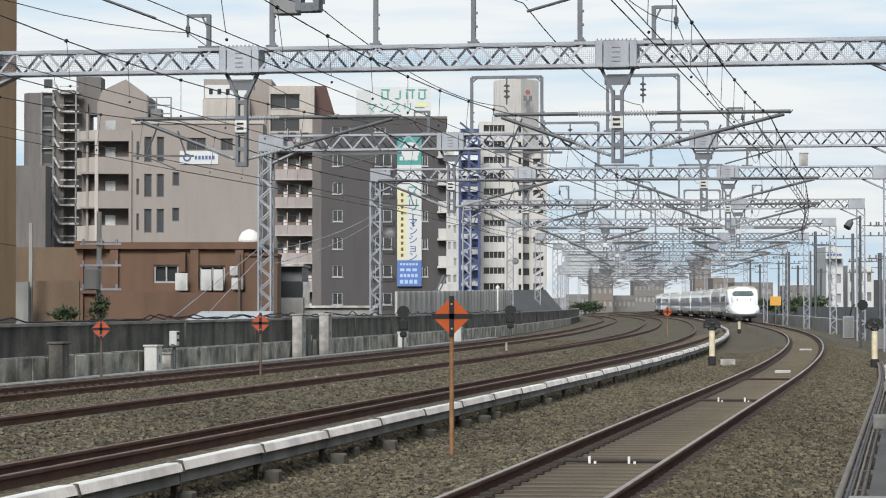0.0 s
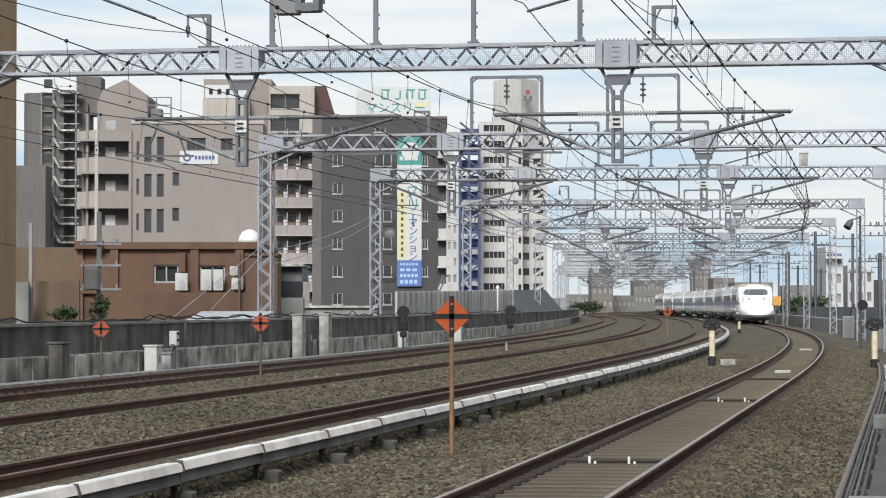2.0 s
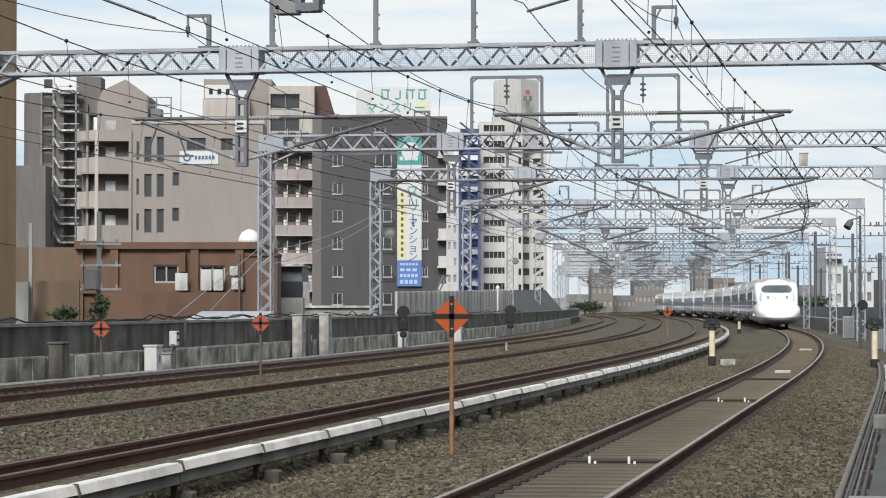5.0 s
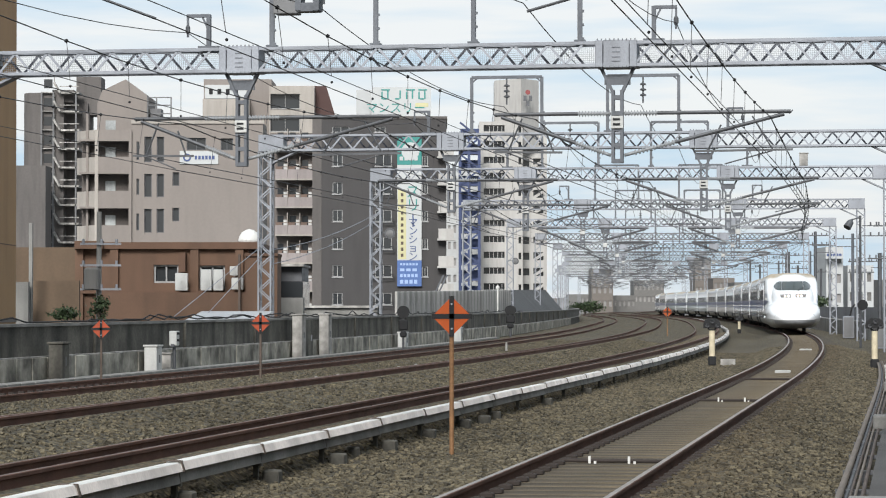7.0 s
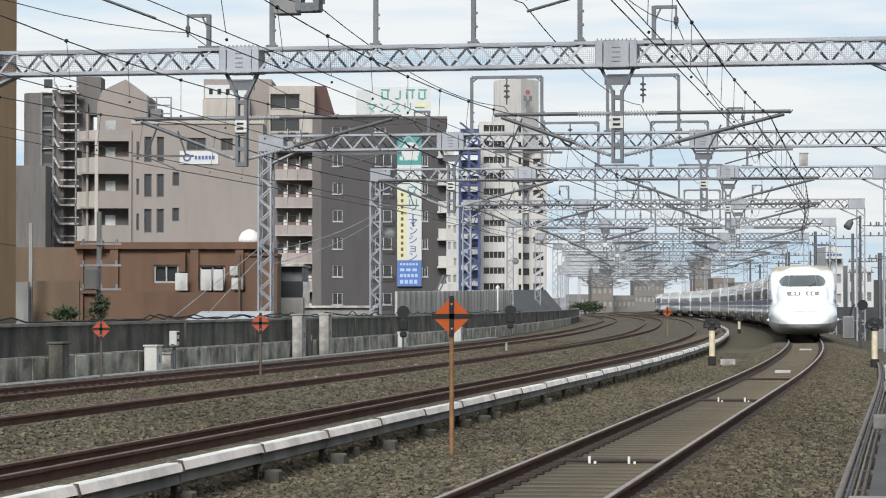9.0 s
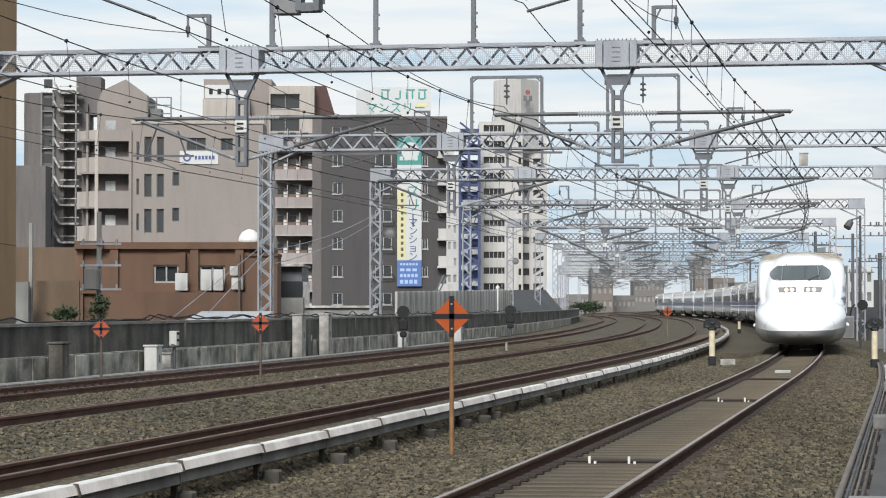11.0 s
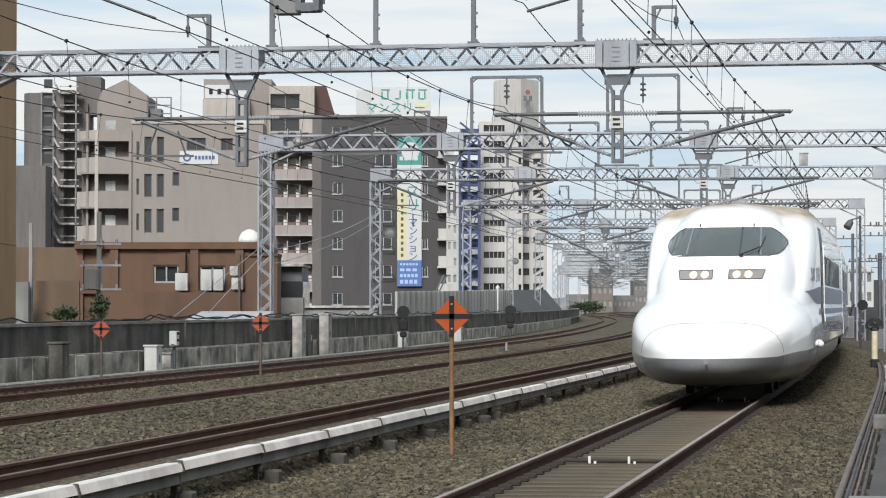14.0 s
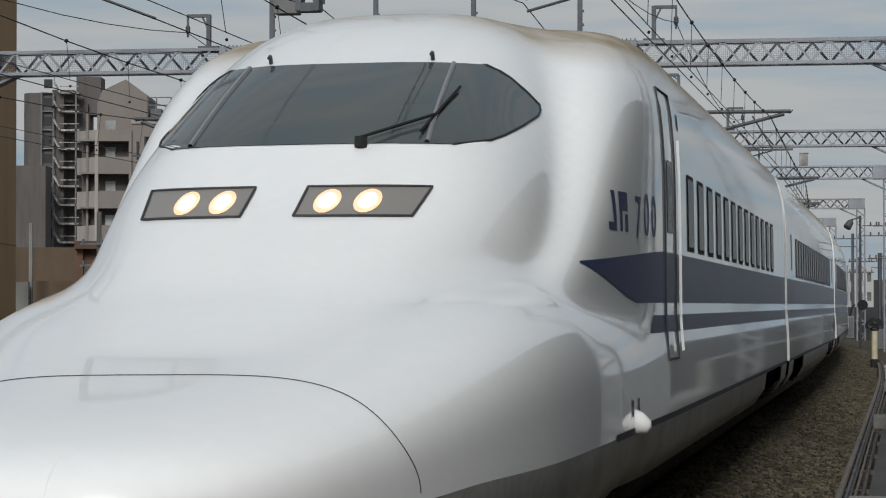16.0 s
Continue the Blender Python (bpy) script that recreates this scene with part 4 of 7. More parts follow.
slab(house, "roof_fascia", x0 - 0.15, x1 + 0.4, Y - 0.28, Y + 12.2, 3.91, 4.18, M["brick_dark"])
slab(house, "roof_fascia", x0 - 0.1, x0 + 1.0, Y - 0.6, Y, 3.91, 4.22, M["brick_dark"])
for xa in (-14.36, -12.98, -9.81, -8.04):
    slab(house, "pier", xa - 0.16, xa + 0.16, Y - 0.22, Y, -7, 3.91, M["brick_brown"])
slab(house, "floor_band", x0, x1 + 1.2, Y - 0.25, Y, 2.15, 2.26, M["brick_dark"])
slab(house, "wing_wall", -7.69, -6.46, Y - 1.4, Y + 1, -7, 3.60, M["brick_brown"])
slab(house, "wing_fascia", -7.73, -6.43, Y - 1.5, Y + 1, 3.60, 3.71, M["brick_dark"])
slab(house, "lower_wall", -13.38, -7.69, Y - 1.2, Y - 0.25, -7, 2.19, M["brick_brown"])
for xa, xb, za, zb in ((-10.50, -10.01, 2.26, 2.95), (-9.49, -9.07, 2.26, 3.09), (-9.00, -8.62, 2.26, 3.09),
                       (-8.36, -8.04, 2.86, 3.22), (-8.29, -7.82, 2.30, 2.77)):
    ac = thing("outdoor_unit", "boxy white air-conditioner unit on the brown building", "outdoor unit", Matrix.Translation(((xa + xb) / 2, Y - 0.75, za)), "outdoor units")
    bm = bmesh.new()
    box(bm, (0, 0, (zb - za) / 2), (xb - xa, 0.34, zb - za), bevel=0.02)
    part("casing", bm, M["white_metal"], ac)
    bm = bmesh.new()
    for r in (0.16, 0.11, 0.06):
        lathe(bm, (0.04, -0.175, (zb - za) * 0.35), (0.04, -0.19, (zb - za) * 0.35), [(0, r), (1, r), (1, r - 0.02)], 16)
    part("fan_grille", bm, M["white_metal"], ac)
# Darker brown hood beside the window and pipes on the wing.
slab(house, "drain_pipe", -7.98, -7.89, Y - 1.6, Y - 1.4, -2, 3.67, M["steel_brown"])
slab(house, "hood", -10.41, -10.14, Y - 0.5, Y - 0.0, 3.00, 3.76, M["brick_dark"])
tank = thing("water_tank", "white dome-shaped water tank on the brown roof", "water tank", Matrix.Translation((-7.73, Y + 1.0, 4.11)))
bm = bmesh.new()
lathe(bm, (0, 0, 0.0), (0, 0, 0.62), [(0, 0.36), (0.12, 0.38), (0.22, 0.44), (0.3, 0.44), (0.55, 0.40), (0.78, 0.30), (0.93, 0.15), (1, 0.02)], 20)
part("dome", bm, M["duct_white"], tank, smooth=True)
for a in range(6):
    bm = bmesh.new()
    c, s = math.cos(a * 1.047 + 0.3), math.sin(a * 1.047 + 0.3)
    tube(bm, (0.445 * c, 0.445 * s, 0.14), (0.30 * c, 0.30 * s, 0.50), 0.014, 5)
    part("rib", bm, M["white_metal"], tank)
# Yard walls and lean-to beside the brown house.
yard = thing("yard_wall", "brown-grey yard wall between two buildings", "wall")
slab(yard, "upper_wall", -18.21, -15.11, 112, 112.3, -7, 4.13, M["yard_brown"])
slab(yard, "lower_wall", -15.62, -13.70, 100, 100.3, -7, 2.61, M["yard_brown"])
slab(yard, "lower_wall", -15.93, -15.30, 98, 98.3, -7, 2.55, M["concrete"])
slab(yard, "post", -15.38, -15.25, 98.6, 98.8, -7, 4.75, M["concrete"])
roofs = thing("sheet_roof", "low glossy grey corrugated sheet roof behind the parapet", "roof")
bm = bmesh.new()
xa, xb = -8.83, -6.30
n = 22
for k in range(n):
    u0, u1 = xa + (xb - xa) * k / n, xa + (xb - xa) * (k + 0.86) / n
    v = [bm.verts.new(p) for p in ((u0, 91, 1.18), (u1, 91, 1.18), (u1 + 0.3, 94, 1.48), (u0 + 0.3, 94, 1.48))]
    bm.faces.new(v)
    v2 = [bm.verts.new(p) for p in ((u1, 91, 1.18 - 0.06), (u1 + 0.3, 94, 1.48 - 0.06))]
    bm.faces.new((v[1], v2[0], v2[1], v[2]))
part("sheets", bm, M["corrugated"], roofs)
slab(roofs, "wall", xa, xb, 91.2, 94, -7, 1.19, M["concrete_dark"])
shed = thing("low_shed", "low pale shed roofs between the buildings and the parapet", "shed")
slab(shed, "shed_wall", -7.21, -6.23, 118, 124, -7, 2.75, M["win_dark"])
slab(shed, "shed_roof", -7.28, -6.18, 117.6, 124, 3.41, 3.51, M["concrete_light"])
slab(shed, "shed_upper", -7.21, -6.28, 118.2, 124, 2.75, 3.41, M["steel_dark"])
slab(shed, "low_wall", -7.08, -6.10, 116, 117, -7, 2.02, M["concrete"])
slab(shed, "low_roof", -6.83, -3.21, 130, 136, -7, 1.56, M["concrete"])
slab(shed, "low_roof_edge", -6.86, -3.18, 129.8, 136, 1.56, 1.67, M["concrete_light"])

# Dark tower with an outside stair.
Y = 412.0
tower = thing("stair_tower", "tall brown-grey apartment tower with an outside steel stair", "apartment tower")
bm = bmesh.new()
cx0, cx1, cz = -65.39, -58.91, 34.66
ring = [(cx1, Y + 10), (cx1, Y)] + [(cx0 + 2.2 - 2.2 * math.sin(a), Y + 2.2 - 2.2 * math.cos(a)) for a in [math.pi / 2 * k / 6 for k in range(7)]] + [(cx0, Y + 10)]
lo = [bm.verts.new((x, y, -7)) for x, y in ring]
hi = [bm.verts.new((x, y, cz)) for x, y in ring]
for k in range(len(ring)):
    j = (k + 1) % len(ring)
    bm.faces.new((lo[j], lo[k], hi[k], hi[j]))
bm.faces.new(hi)
part("wall", bm, M["tower_dark"], tower)
slab(tower, "core_wall", -58.91, -55.58, Y + 3, Y + 10, -7, 33.26, M["tower_dark"])
slab(tower, "lift_house", -57.50, -53.65, Y + 4, Y + 9, 31.50, 37.47, M["tower_dark"])
slab(tower, "annex", -64.34, -59.91, 400, 406, -7, 22.72, M["tower_dark"])
pitch = 2.9
nf = 9
for k in range(nf):
    z = 11.25 + k * pitch
    slab(tower, "landing", -59.40, -56.40, Y - 1.0, Y + 2.9, z, z + 0.28, M["concrete_light"])
    slab(tower, "landing_rail", -59.40, -56.40, Y - 1.05, Y - 0.95, z + 1.05, z + 1.17, M["concrete_light"])
    bm = bmesh.new()
    beam(bm, (-60.30, Y - 0.9, z + 1.75), (-59.35, Y - 0.9, z + 0.12), 0.9, 0.30)
    beam(bm, (-60.30, Y - 0.4, z + 1.75), (-60.30, Y - 0.4, z + 2.95), 0.1, 0.14)
    beam(bm, (-62.41, Y - 0.4, z + 0.2), (-60.31, Y - 0.4, z + 0.2), 0.5, 0.14)
    part("stair_flight", bm, M["concrete_light"], tower)
    holes_z = z + 0.9
    slab(tower, "slot_window", -61.98, -60.66, Y - 0.05, Y + 0.02, holes_z, holes_z + 1.4, M["win_dark"])
for xa in (-62.24, -60.40, -56.89):
    slab(tower, "stair_post", xa - 0.12, xa + 0.12, Y - 1.0, Y - 0.8, -7, cz, M["grey_wall_pale"])
slab(tower, "roof_room", -60.84, -57.50, Y + 1, Y + 4, 33.26, 35.19, M["tower_dark"])

# Cream apartment block with balconies.
Y = 223.0
apt = thing("apartment_building", "cream apartment block with stacked balconies and small dark windows", "apartment building")
rows = [(6.92, 8.39), (9.81, 11.28), (12.71, 14.13), (15.46, 16.41)]
x0, x1 = -26.19, -15.14
holes = []
for za, zb in ((7.77, 9.77), (10.76, 12.71), (13.70, 15.84)):
    for a, b in ((-25.10, -24.48), (-24.06, -23.44)):
        holes.append((a, b, za, zb))
    holes.append((-25.76, -25.53, za + 0.2, zb - 0.4))
for za, zb in ((8.72, 9.86), (11.71, 12.85)):
    holes.append((-22.73, -22.16, za, zb))
holes += [(-21.54, -19.93, 14.70, 15.74), (-18.69, -17.65, 14.70, 15.70)]
part("front_wall", facade_mesh(x0, x1, -7, 17.03, Y, holes, 0.35, M["cream"]), None, apt)
shell_box(apt, x0, x1, Y, Y + 5, -7, 17.03, M["cream"], False)
for h in holes:
    window_in(apt, *h, Y, 0.35, split=h[1] - h[0] > 1, sill=False, frame_mat="steel_dark")
slab(apt, "roof_edge", x0, x1 + 0.1, Y - 0.15, Y + 0.3, 16.93, 17.22, M["cream_light"])
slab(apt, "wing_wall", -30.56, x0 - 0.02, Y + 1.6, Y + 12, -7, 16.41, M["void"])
for za, zb in rows:
    slab(apt, "balcony_parapet", -29.08, -26.19, Y - 0.25, Y - 0.05, za, zb, M["cream"])
    # Left facet in lighter cream: the light falling on it is put into the colour.
    bm = bmesh.new()
    v = [(-29.08, Y - 0.25), (-29.08, Y - 0.05), (-30.98, Y + 2.2), (-31.03, Y + 2.0)]
    lo = [bm.verts.new((x, y, za)) for x, y in v]
    hi = [bm.verts.new((x, y, zb)) for x, y in v]
    for k in range(4):
        j = (k + 1) % 4
        bm.faces.new((lo[k], lo[j], hi[j], hi[k]))
    bm.faces.new(hi)
    bm.faces.new(lo[::-1])
    part("balcony_parapet", bm, M["cream_light"], apt)
    slab(apt, "balcony_floor", -30.56, -26.19, Y - 0.05, Y + 1.6, za, za + 0.15, M["cream"])
    slab(apt, "balcony_window", -28.56, -27.71, Y + 1.5, Y + 1.6, za + 0.3, zb + 0.9, M["win_pale"])
    slab(apt, "partition", -30.08, -29.89, Y + 0.6, Y + 1.6, za, zb + 1.4, M["cream"])
slab(apt, "corner_column", -29.23, -28.94, Y - 0.3, Y + 0.1, -7, 16.41, M["cream_light"])
slab(apt, "corner_column", -26.38, -26.14, Y - 0.3, Y + 0.1, -7, 16.41, M["cream"])
bm = bmesh.new()
g = [(-29.46, 16.50), (-25.24, 16.50), (-25.24, 19.59), (-27.04, 20.92), (-29.04, 19.97), (-29.46, 18.88)]
fa = [bm.verts.new((x, Y + 3, z)) for x, z in g]
fb = [bm.verts.new((x, Y + 10, z)) for x, z in g]
bm.faces.new(fa)
for k in range(len(g)):
    j = (k + 1) % len(g)
    bm.faces.new((fa[j], fa[k], fb[k], fb[j]))
part("penthouse", bm, M["cream"], apt, "gabled cream roof house")
for xa, xb, za, zb in ((-25.05, -24.15, 16.50, 18.50), (-24.77, -23.06, 16.50, 17.64)):
    slab(apt, "roof_plant", xa, xb, Y + 4, Y + 6, za, zb, M["grey_wall_pale"])
bm = bmesh.new()
for xa in (-25.05, -24.29, -23.06):
    tube(bm, (xa, Y + 2, 16.50), (xa, Y + 2, 19.35), 0.06, 5)
for zz in (19.30, 18.64, 17.93):
    tube(bm, (-25.05, Y + 2, zz), (-23.06, Y + 2, zz), 0.05, 5)
part("roof_frame", bm, M["grey_wall_pale"], apt)
name_board = thing("name_board", "white name board with a blue ring emblem on the cream wall", "sign", Matrix.Translation((-20.50, Y - 0.12, 14.08)))
slab(name_board, "panel", -1.62, 1.62, 0, 0.1, -0.55, 0.55, M["sign_white"])
bm = bmesh.new()
lathe(bm, (-1.0, -0.005, 0), (-1.0, -0.03, 0), [(0, 0.34), (1, 0.34), (1, 0.2), (0, 0.2)], 20)
part("emblem", bm, M["sign_navy"], name_board)
bars(name_board, -0.35, 1.4, 0.0, 0, 6, 0.32, M["sign_navy"])

# Cream block behind, with the balconies that look over the line.
Y = 410.0
back = thing("balcony_building", "cream-pink apartment block with rows of balconies and outdoor units", "apartment building")
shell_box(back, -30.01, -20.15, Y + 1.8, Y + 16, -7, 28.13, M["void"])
shell_box(back, -38.79, -27.81, 430, 446, -7, 38.30, M["cream"])
holes = [(-27.67, -22.97, 33.17, 35.52), (-27.67, -22.97, 29.55, 32.08)]
part("upper_wall", facade_mesh(-27.85, -20.62, -7, 36.79, 425, holes, 1.2, M["cream_light"]), None, back)
shell_box(back, -27.85, -20.62, 425, 440, -7, 36.79, M["cream_light"], False)
for h in holes:
    window_in(back, *h, 425, 1.2)
bm = bmesh.new()
v = [bm.verts.new(p) for p in ((-22.22, 428, 37.03), (-18.85, 428, 37.03), (-17.12, 428, 31.30), (-21.31, 428, 31.30),
                               (-22.63, 436, 37.69), (-19.20, 436, 37.69), (-17.44, 436, 31.85), (-21.71, 436, 31.85))]
for f in ((3, 2, 1, 0), (1, 2, 6, 5), (0, 1, 5, 4)):
    bm.faces.new([v[i] for i in f])
part("mansard_roof", bm, M["roof_red"], back, "red-brown mansard roof")
# The lower block beside the grey tower: parapet bands, brown railings, outdoor units and partitions on each balcony.
Yb = 284.0
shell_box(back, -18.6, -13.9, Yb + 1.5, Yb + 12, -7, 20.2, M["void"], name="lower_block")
M["rail_brown"] = material("brown_balcony_rail", (0.13, 0.085, 0.065), 0.7, 0, 0.2, 0.5, 8)
for k in range(7):
    z = 0.11 + k * 2.99
    for xa, xb in ((-17.95, -16.65), (-16.62, -15.32), (-15.29, -13.95)):
        slab(back, "balcony_panel", xa, xb, Yb, Yb + 0.12, z + 0.15, z + 1.16, M["pink_balcony"])
        slab(back, "balcony_rail", xa, xb, Yb + 0.03, Yb + 0.08, z + 1.38, z + 1.46, M["rail_brown"])
        slab(back, "rail_panel", xa + 0.08, xa + 0.75, Yb + 0.05, Yb + 0.07, z + 1.16, z + 1.40, M["rail_brown"])
        slab(back, "partition", xb - 0.04, xb + 0.04, Yb + 0.1, Yb + 1.5, z, z + 2.5, M["cream_light"])
        slab(back, "balcony_unit", xa + 0.85, xa + 1.2, Yb + 0.6, Yb + 0.9, z + 1.0, z + 1.75, M["white_metal"])
        slab(back, "balcony_window", xa + 0.15, xa + 0.8, Yb + 1.46, Yb + 1.5, z + 0.2, z + 2.2, M["win_dark"])
    slab(back, "balcony_floor", -17.95, -13.95, Yb - 0.02, Yb + 1.5, z, z + 0.15, M["cream_light"])
bm = bmesh.new()
v = [bm.verts.new(p) for p in ((-27.15, 404, 24.00), (-24.34, 404, 24.34), (-22.72, 410, 27.57), (-26.72, 410, 27.40))]
bm.faces.new(v)
part("awning_roof", bm, M["grey_wall_pale"], back)
roof_box = thing("roof_sign", "white rooftop sign box with dark lettering bars", "sign", Matrix.Translation((-35.15, 428, 36.12)))
slab(roof_box, "panel", -38.43 - -35.15, -31.69 - -35.15, 0, 3, -1.1, 1.1, M["sign_white"])
bars(roof_box, -2.6, 2.8, 0, -0.01, 4, 0.9, M["black"], 0.55)
slab(back, "roof_house", -38.70, -31.18, 427, 434, 32.06, 34.87, M["cream_light"])

# Dark grey apartment tower with the tall banner.
Y = 281.0
grey = thing("grey_tower", "dark grey apartment tower with white-framed windows and a tall banner", "apartment tower")
x0, x1, zt = -13.81, 0.36, 21.43
holes = []
for k in range(6):
    zc = 2.36 + k * (17.01 - 2.36) / 5
    holes.append((-11.69, -10.64, zc - 0.62, zc + 0.62))
    holes.append((-7.17, -5.44, zc - 0.62, zc + 0.62))
    holes.append((-2.21, -1.61, zc - 0.6, zc + 0.5))
holes += [(-11.72, -9.92, 19.99, 20.59), (-7.23, -6.10, 19.99, 20.59)]
part("front_wall", facade_mesh(x0, x1, -7, zt, Y, holes, 0.3, M["grey_wall"]), None, grey)
shell_box(grey, x0, x1, Y, Y + 16, -7, zt, M["grey_wall"], False)
for i, h in enumerate(holes):
    w = window_in(grey, *h, Y, 0.22, M["win_dark"])
    if 1.5 < h[1] - h[0] < 2.0 and i < 18:
        bm = bmesh.new()
        for zz in (h[2] - 0.25, h[2] + 0.25):
            beam(bm, (h[0] - 0.25, Y - 0.4, zz), (h[1] + 0.25, Y - 0.4, zz), 0.06, 0.08)
        for xx in (h[0] - 0.25, h[1] + 0.25):
            beam(bm, (xx, Y - 0.4, h[2] - 0.25), (xx, Y - 0.4, h[2] + 0.25), 0.06, 0.06)
            beam(bm, (xx, Y - 0.4, h[2] - 0.25), (xx, Y, h[2] - 0.25), 0.06, 0.06)
        part("window_rail", bm, M["win_dark"], grey)
slab(grey, "corner_strip", x0 - 0.02, x0 + 0.95, Y - 0.06, Y - 0.01, -7, zt, M["tower_dark"])
slab(grey, "coping", x0 - 0.1, x1 + 0.1, Y - 0.12, Y + 16, zt, zt + 0.25, M["tower_dark"])
for k in range(6):
    z = 2.90 + k * 2.9
    slab(grey, "side_balcony", -0.48, 1.14, Y - 1.2, Y, z, z + 1.05, M["white_wall"])
    slab(grey, "side_balcony_floor", -0.60, 1.32, Y - 1.3, Y, z - 0.2, z, M["white_wall"])
banner = thing("banner_sign", "tall white, yellow, teal and blue banner sign on the grey tower", "sign", Matrix.Translation((-3.59, Y - 0.4, 0)))
bx0, bx1 = -4.84 - -3.59, -2.27 - -3.59
slab(banner, "teal_panel", bx0, bx1, 0, 0.3, 16.53, 19.46, M["sign_teal"])
slab(banner, "white_panel", bx0, bx1, 0, 0.3, 6.42, 16.51, M["sign_white"])
slab(banner, "blue_panel", bx0, bx1, 0, 0.3, 3.67, 6.41, M["sign_blue"])
slab(banner, "yellow_panel", bx0 + 0.08, bx0 + 0.95, -0.03, 0, 6.54, 13.90, M["sign_yellow"])
bm = bmesh.new()
lathe(bm, (0.15, -0.01, 17.96), (0.15, -0.04, 17.96), [(0, 0.95), (1, 0.95), (1, 0.0)], 20)
part("emblem", bm, M["sign_white"], banner)
bars(banner, bx0 + 0.25, bx1 - 0.25, 17.18, -0.01, 4, 0.4, M["sign_white"])
for k, ch in enumerate("スリー"):
    sign_text(banner, ch if ch != "ー" else "|", 0.42, 13.60 - k * 1.42, -0.03, 1.55, M["sign_teal"] if k < 2 else M["sign_navy"])
for k, ch in enumerate("マンション"):
    sign_text(banner, ch, 0.42, 10.37 - k * 0.90, -0.03, 1.05, M["sign_navy"])
for k in range(11):
    slab(banner, "bar", bx0 + 0.38, bx0 + 0.66, -0.05, -0.03, 6.78 + k * 0.64, 6.78 + k * 0.64 + 0.34, M["steel_brown"])
for zc, n, h in ((6.00, 6, 0.3), (5.41, 3, 0.38), (4.81, 5, 0.45), (4.15, 4, 0.55)):
    bars(banner, bx0 + 0.3, bx1 - 0.3, zc, -0.01, n, h * 0.75, M["sign_blue_pale"])
roofsign = thing("rooftop_sign", "white rooftop sign with teal lettering on a steel frame", "sign", Matrix.Translation((-4.41, 284, 0)))
rx0, rx1 = -7.61 - -4.41, -1.27 - -4.41
slab(roofsign, "panel", rx0, rx1, 0, 0.3, 21.82, 25.02, M["sign_white"])
slab(roofsign, "side_panel", -9.31 - -4.41, rx0 - 0.05, 0.6, 0.8, 21.94, 24.78, M["haze_white"])
for k in range(4):
    gx = rx0 + 1.0 + 1.32 * k
    for a, b, c, d in ((0.0, 0.95, 0.42, 0.56), (0.0, 0.16, -0.5, 0.3), (0.62, 0.78, -0.45, 0.42), (0.16, 0.62, -0.55, -0.40)):
        if (a, k) not in ((0.0, 1), (0.16, 2)):
            slab(roofsign, "bar", gx + a, gx + b, -0.03, -0.01, 24.24 + c, 24.24 + d, M["sign_teal"])
sign_text(roofsign, "マンスリー", rx0 + 2.55, 22.73, -0.03, 1.28, M["sign_teal"])
slab(roofsign, "caption", rx1 - 1.7, rx1 - 0.3, -0.02, 0, 22.91, 23.33, M["sign_yellow"])
for xx in (rx0 + 0.3, rx0 + 2.2, rx1 - 2.2, rx1 - 0.3):
    slab(roofsign, "post", xx - 0.08, xx + 0.08, 0.3, 0.5, zt, 21.82, M["steel_dark"])

# Blue steel stair and the white balcony tower behind it.
Y = 470.0
stair = thing("blue_stair", "deep blue steel fire stair beside the white tower", "fire stair")
for xa in (3.00, 4.60, 6.40):
    slab(stair, "post", xa - 0.25, xa + 0.25, Y - 0.5, Y, -7, 32.10, M["blue_steel"])
for k in range(11):
    z = 3.20 + k * 2.8
    slab(stair, "landing", 3.00, 6.50, Y - 0.4, Y + 3, z, z + 0.35, M["blue_steel"])
    slab(stair, "screen", 3.10, 6.40, Y + 2.6, Y + 2.7, z + 0.3, z + 1.9, M["blue_steel"])
    bm = bmesh.new()
    a, b = (3.00, 6.40) if k % 2 else (6.40, 3.00)
    beam(bm, (a, Y - 0.2, z + 0.2), (b, Y - 0.2, z + 2.8), 0.8, 0.30)
    part("flight", bm, M["blue_steel"], stair)
Y = 480.0
wt = thing("white_tower", "tall off-white apartment tower with dark balcony slots", "apartment tower")
x0, x1 = 6.54, 14.40
holes = []
for k in range(11):
    z = 3.23 + k * 2.86
    holes.append((7.35, 11.13, z + 1.25, z + 2.4))
    holes.append((14.25 - 0.6, 14.25 - 0.1, z + 1.0, z + 2.2))
part("front_wall", facade_mesh(x0, x1, -7, 34.89, Y, holes, 1.3, M["white_wall"]), None, wt)
shell_box(wt, x0, x1, Y, Y + 14, -7, 34.89, M["white_wall"], False)
for h in holes:
    slab(wt, "recess_window", h[0], h[1], Y + 1.2, Y + 1.3, h[2], h[3], M["win_dark"])
    if h[1] - h[0] > 2:
        for j in range(4):
            xx = h[0] + 1.0 + j * 0.75
            slab(wt, "baluster", xx, xx + 0.1, Y + 0.1, Y + 0.2, h[2], h[2] + 1.0, M["win_frame"])
holes = []
for k in range(11):
    z = 3.25 + k * 2.86
    holes.append((14.68, 15.82, z + 1.0, z + 2.3))
    holes.append((16.54, 18.41, z + 0.9, z + 2.4))
part("side_wall", facade_mesh(x1, 19.03, -7, 30.45, 486, holes, 1.0, M["white_wall"]), None, wt)
shell_box(wt, x1, 19.03, 486, 496, -7, 30.45, M["white_wall"], False)
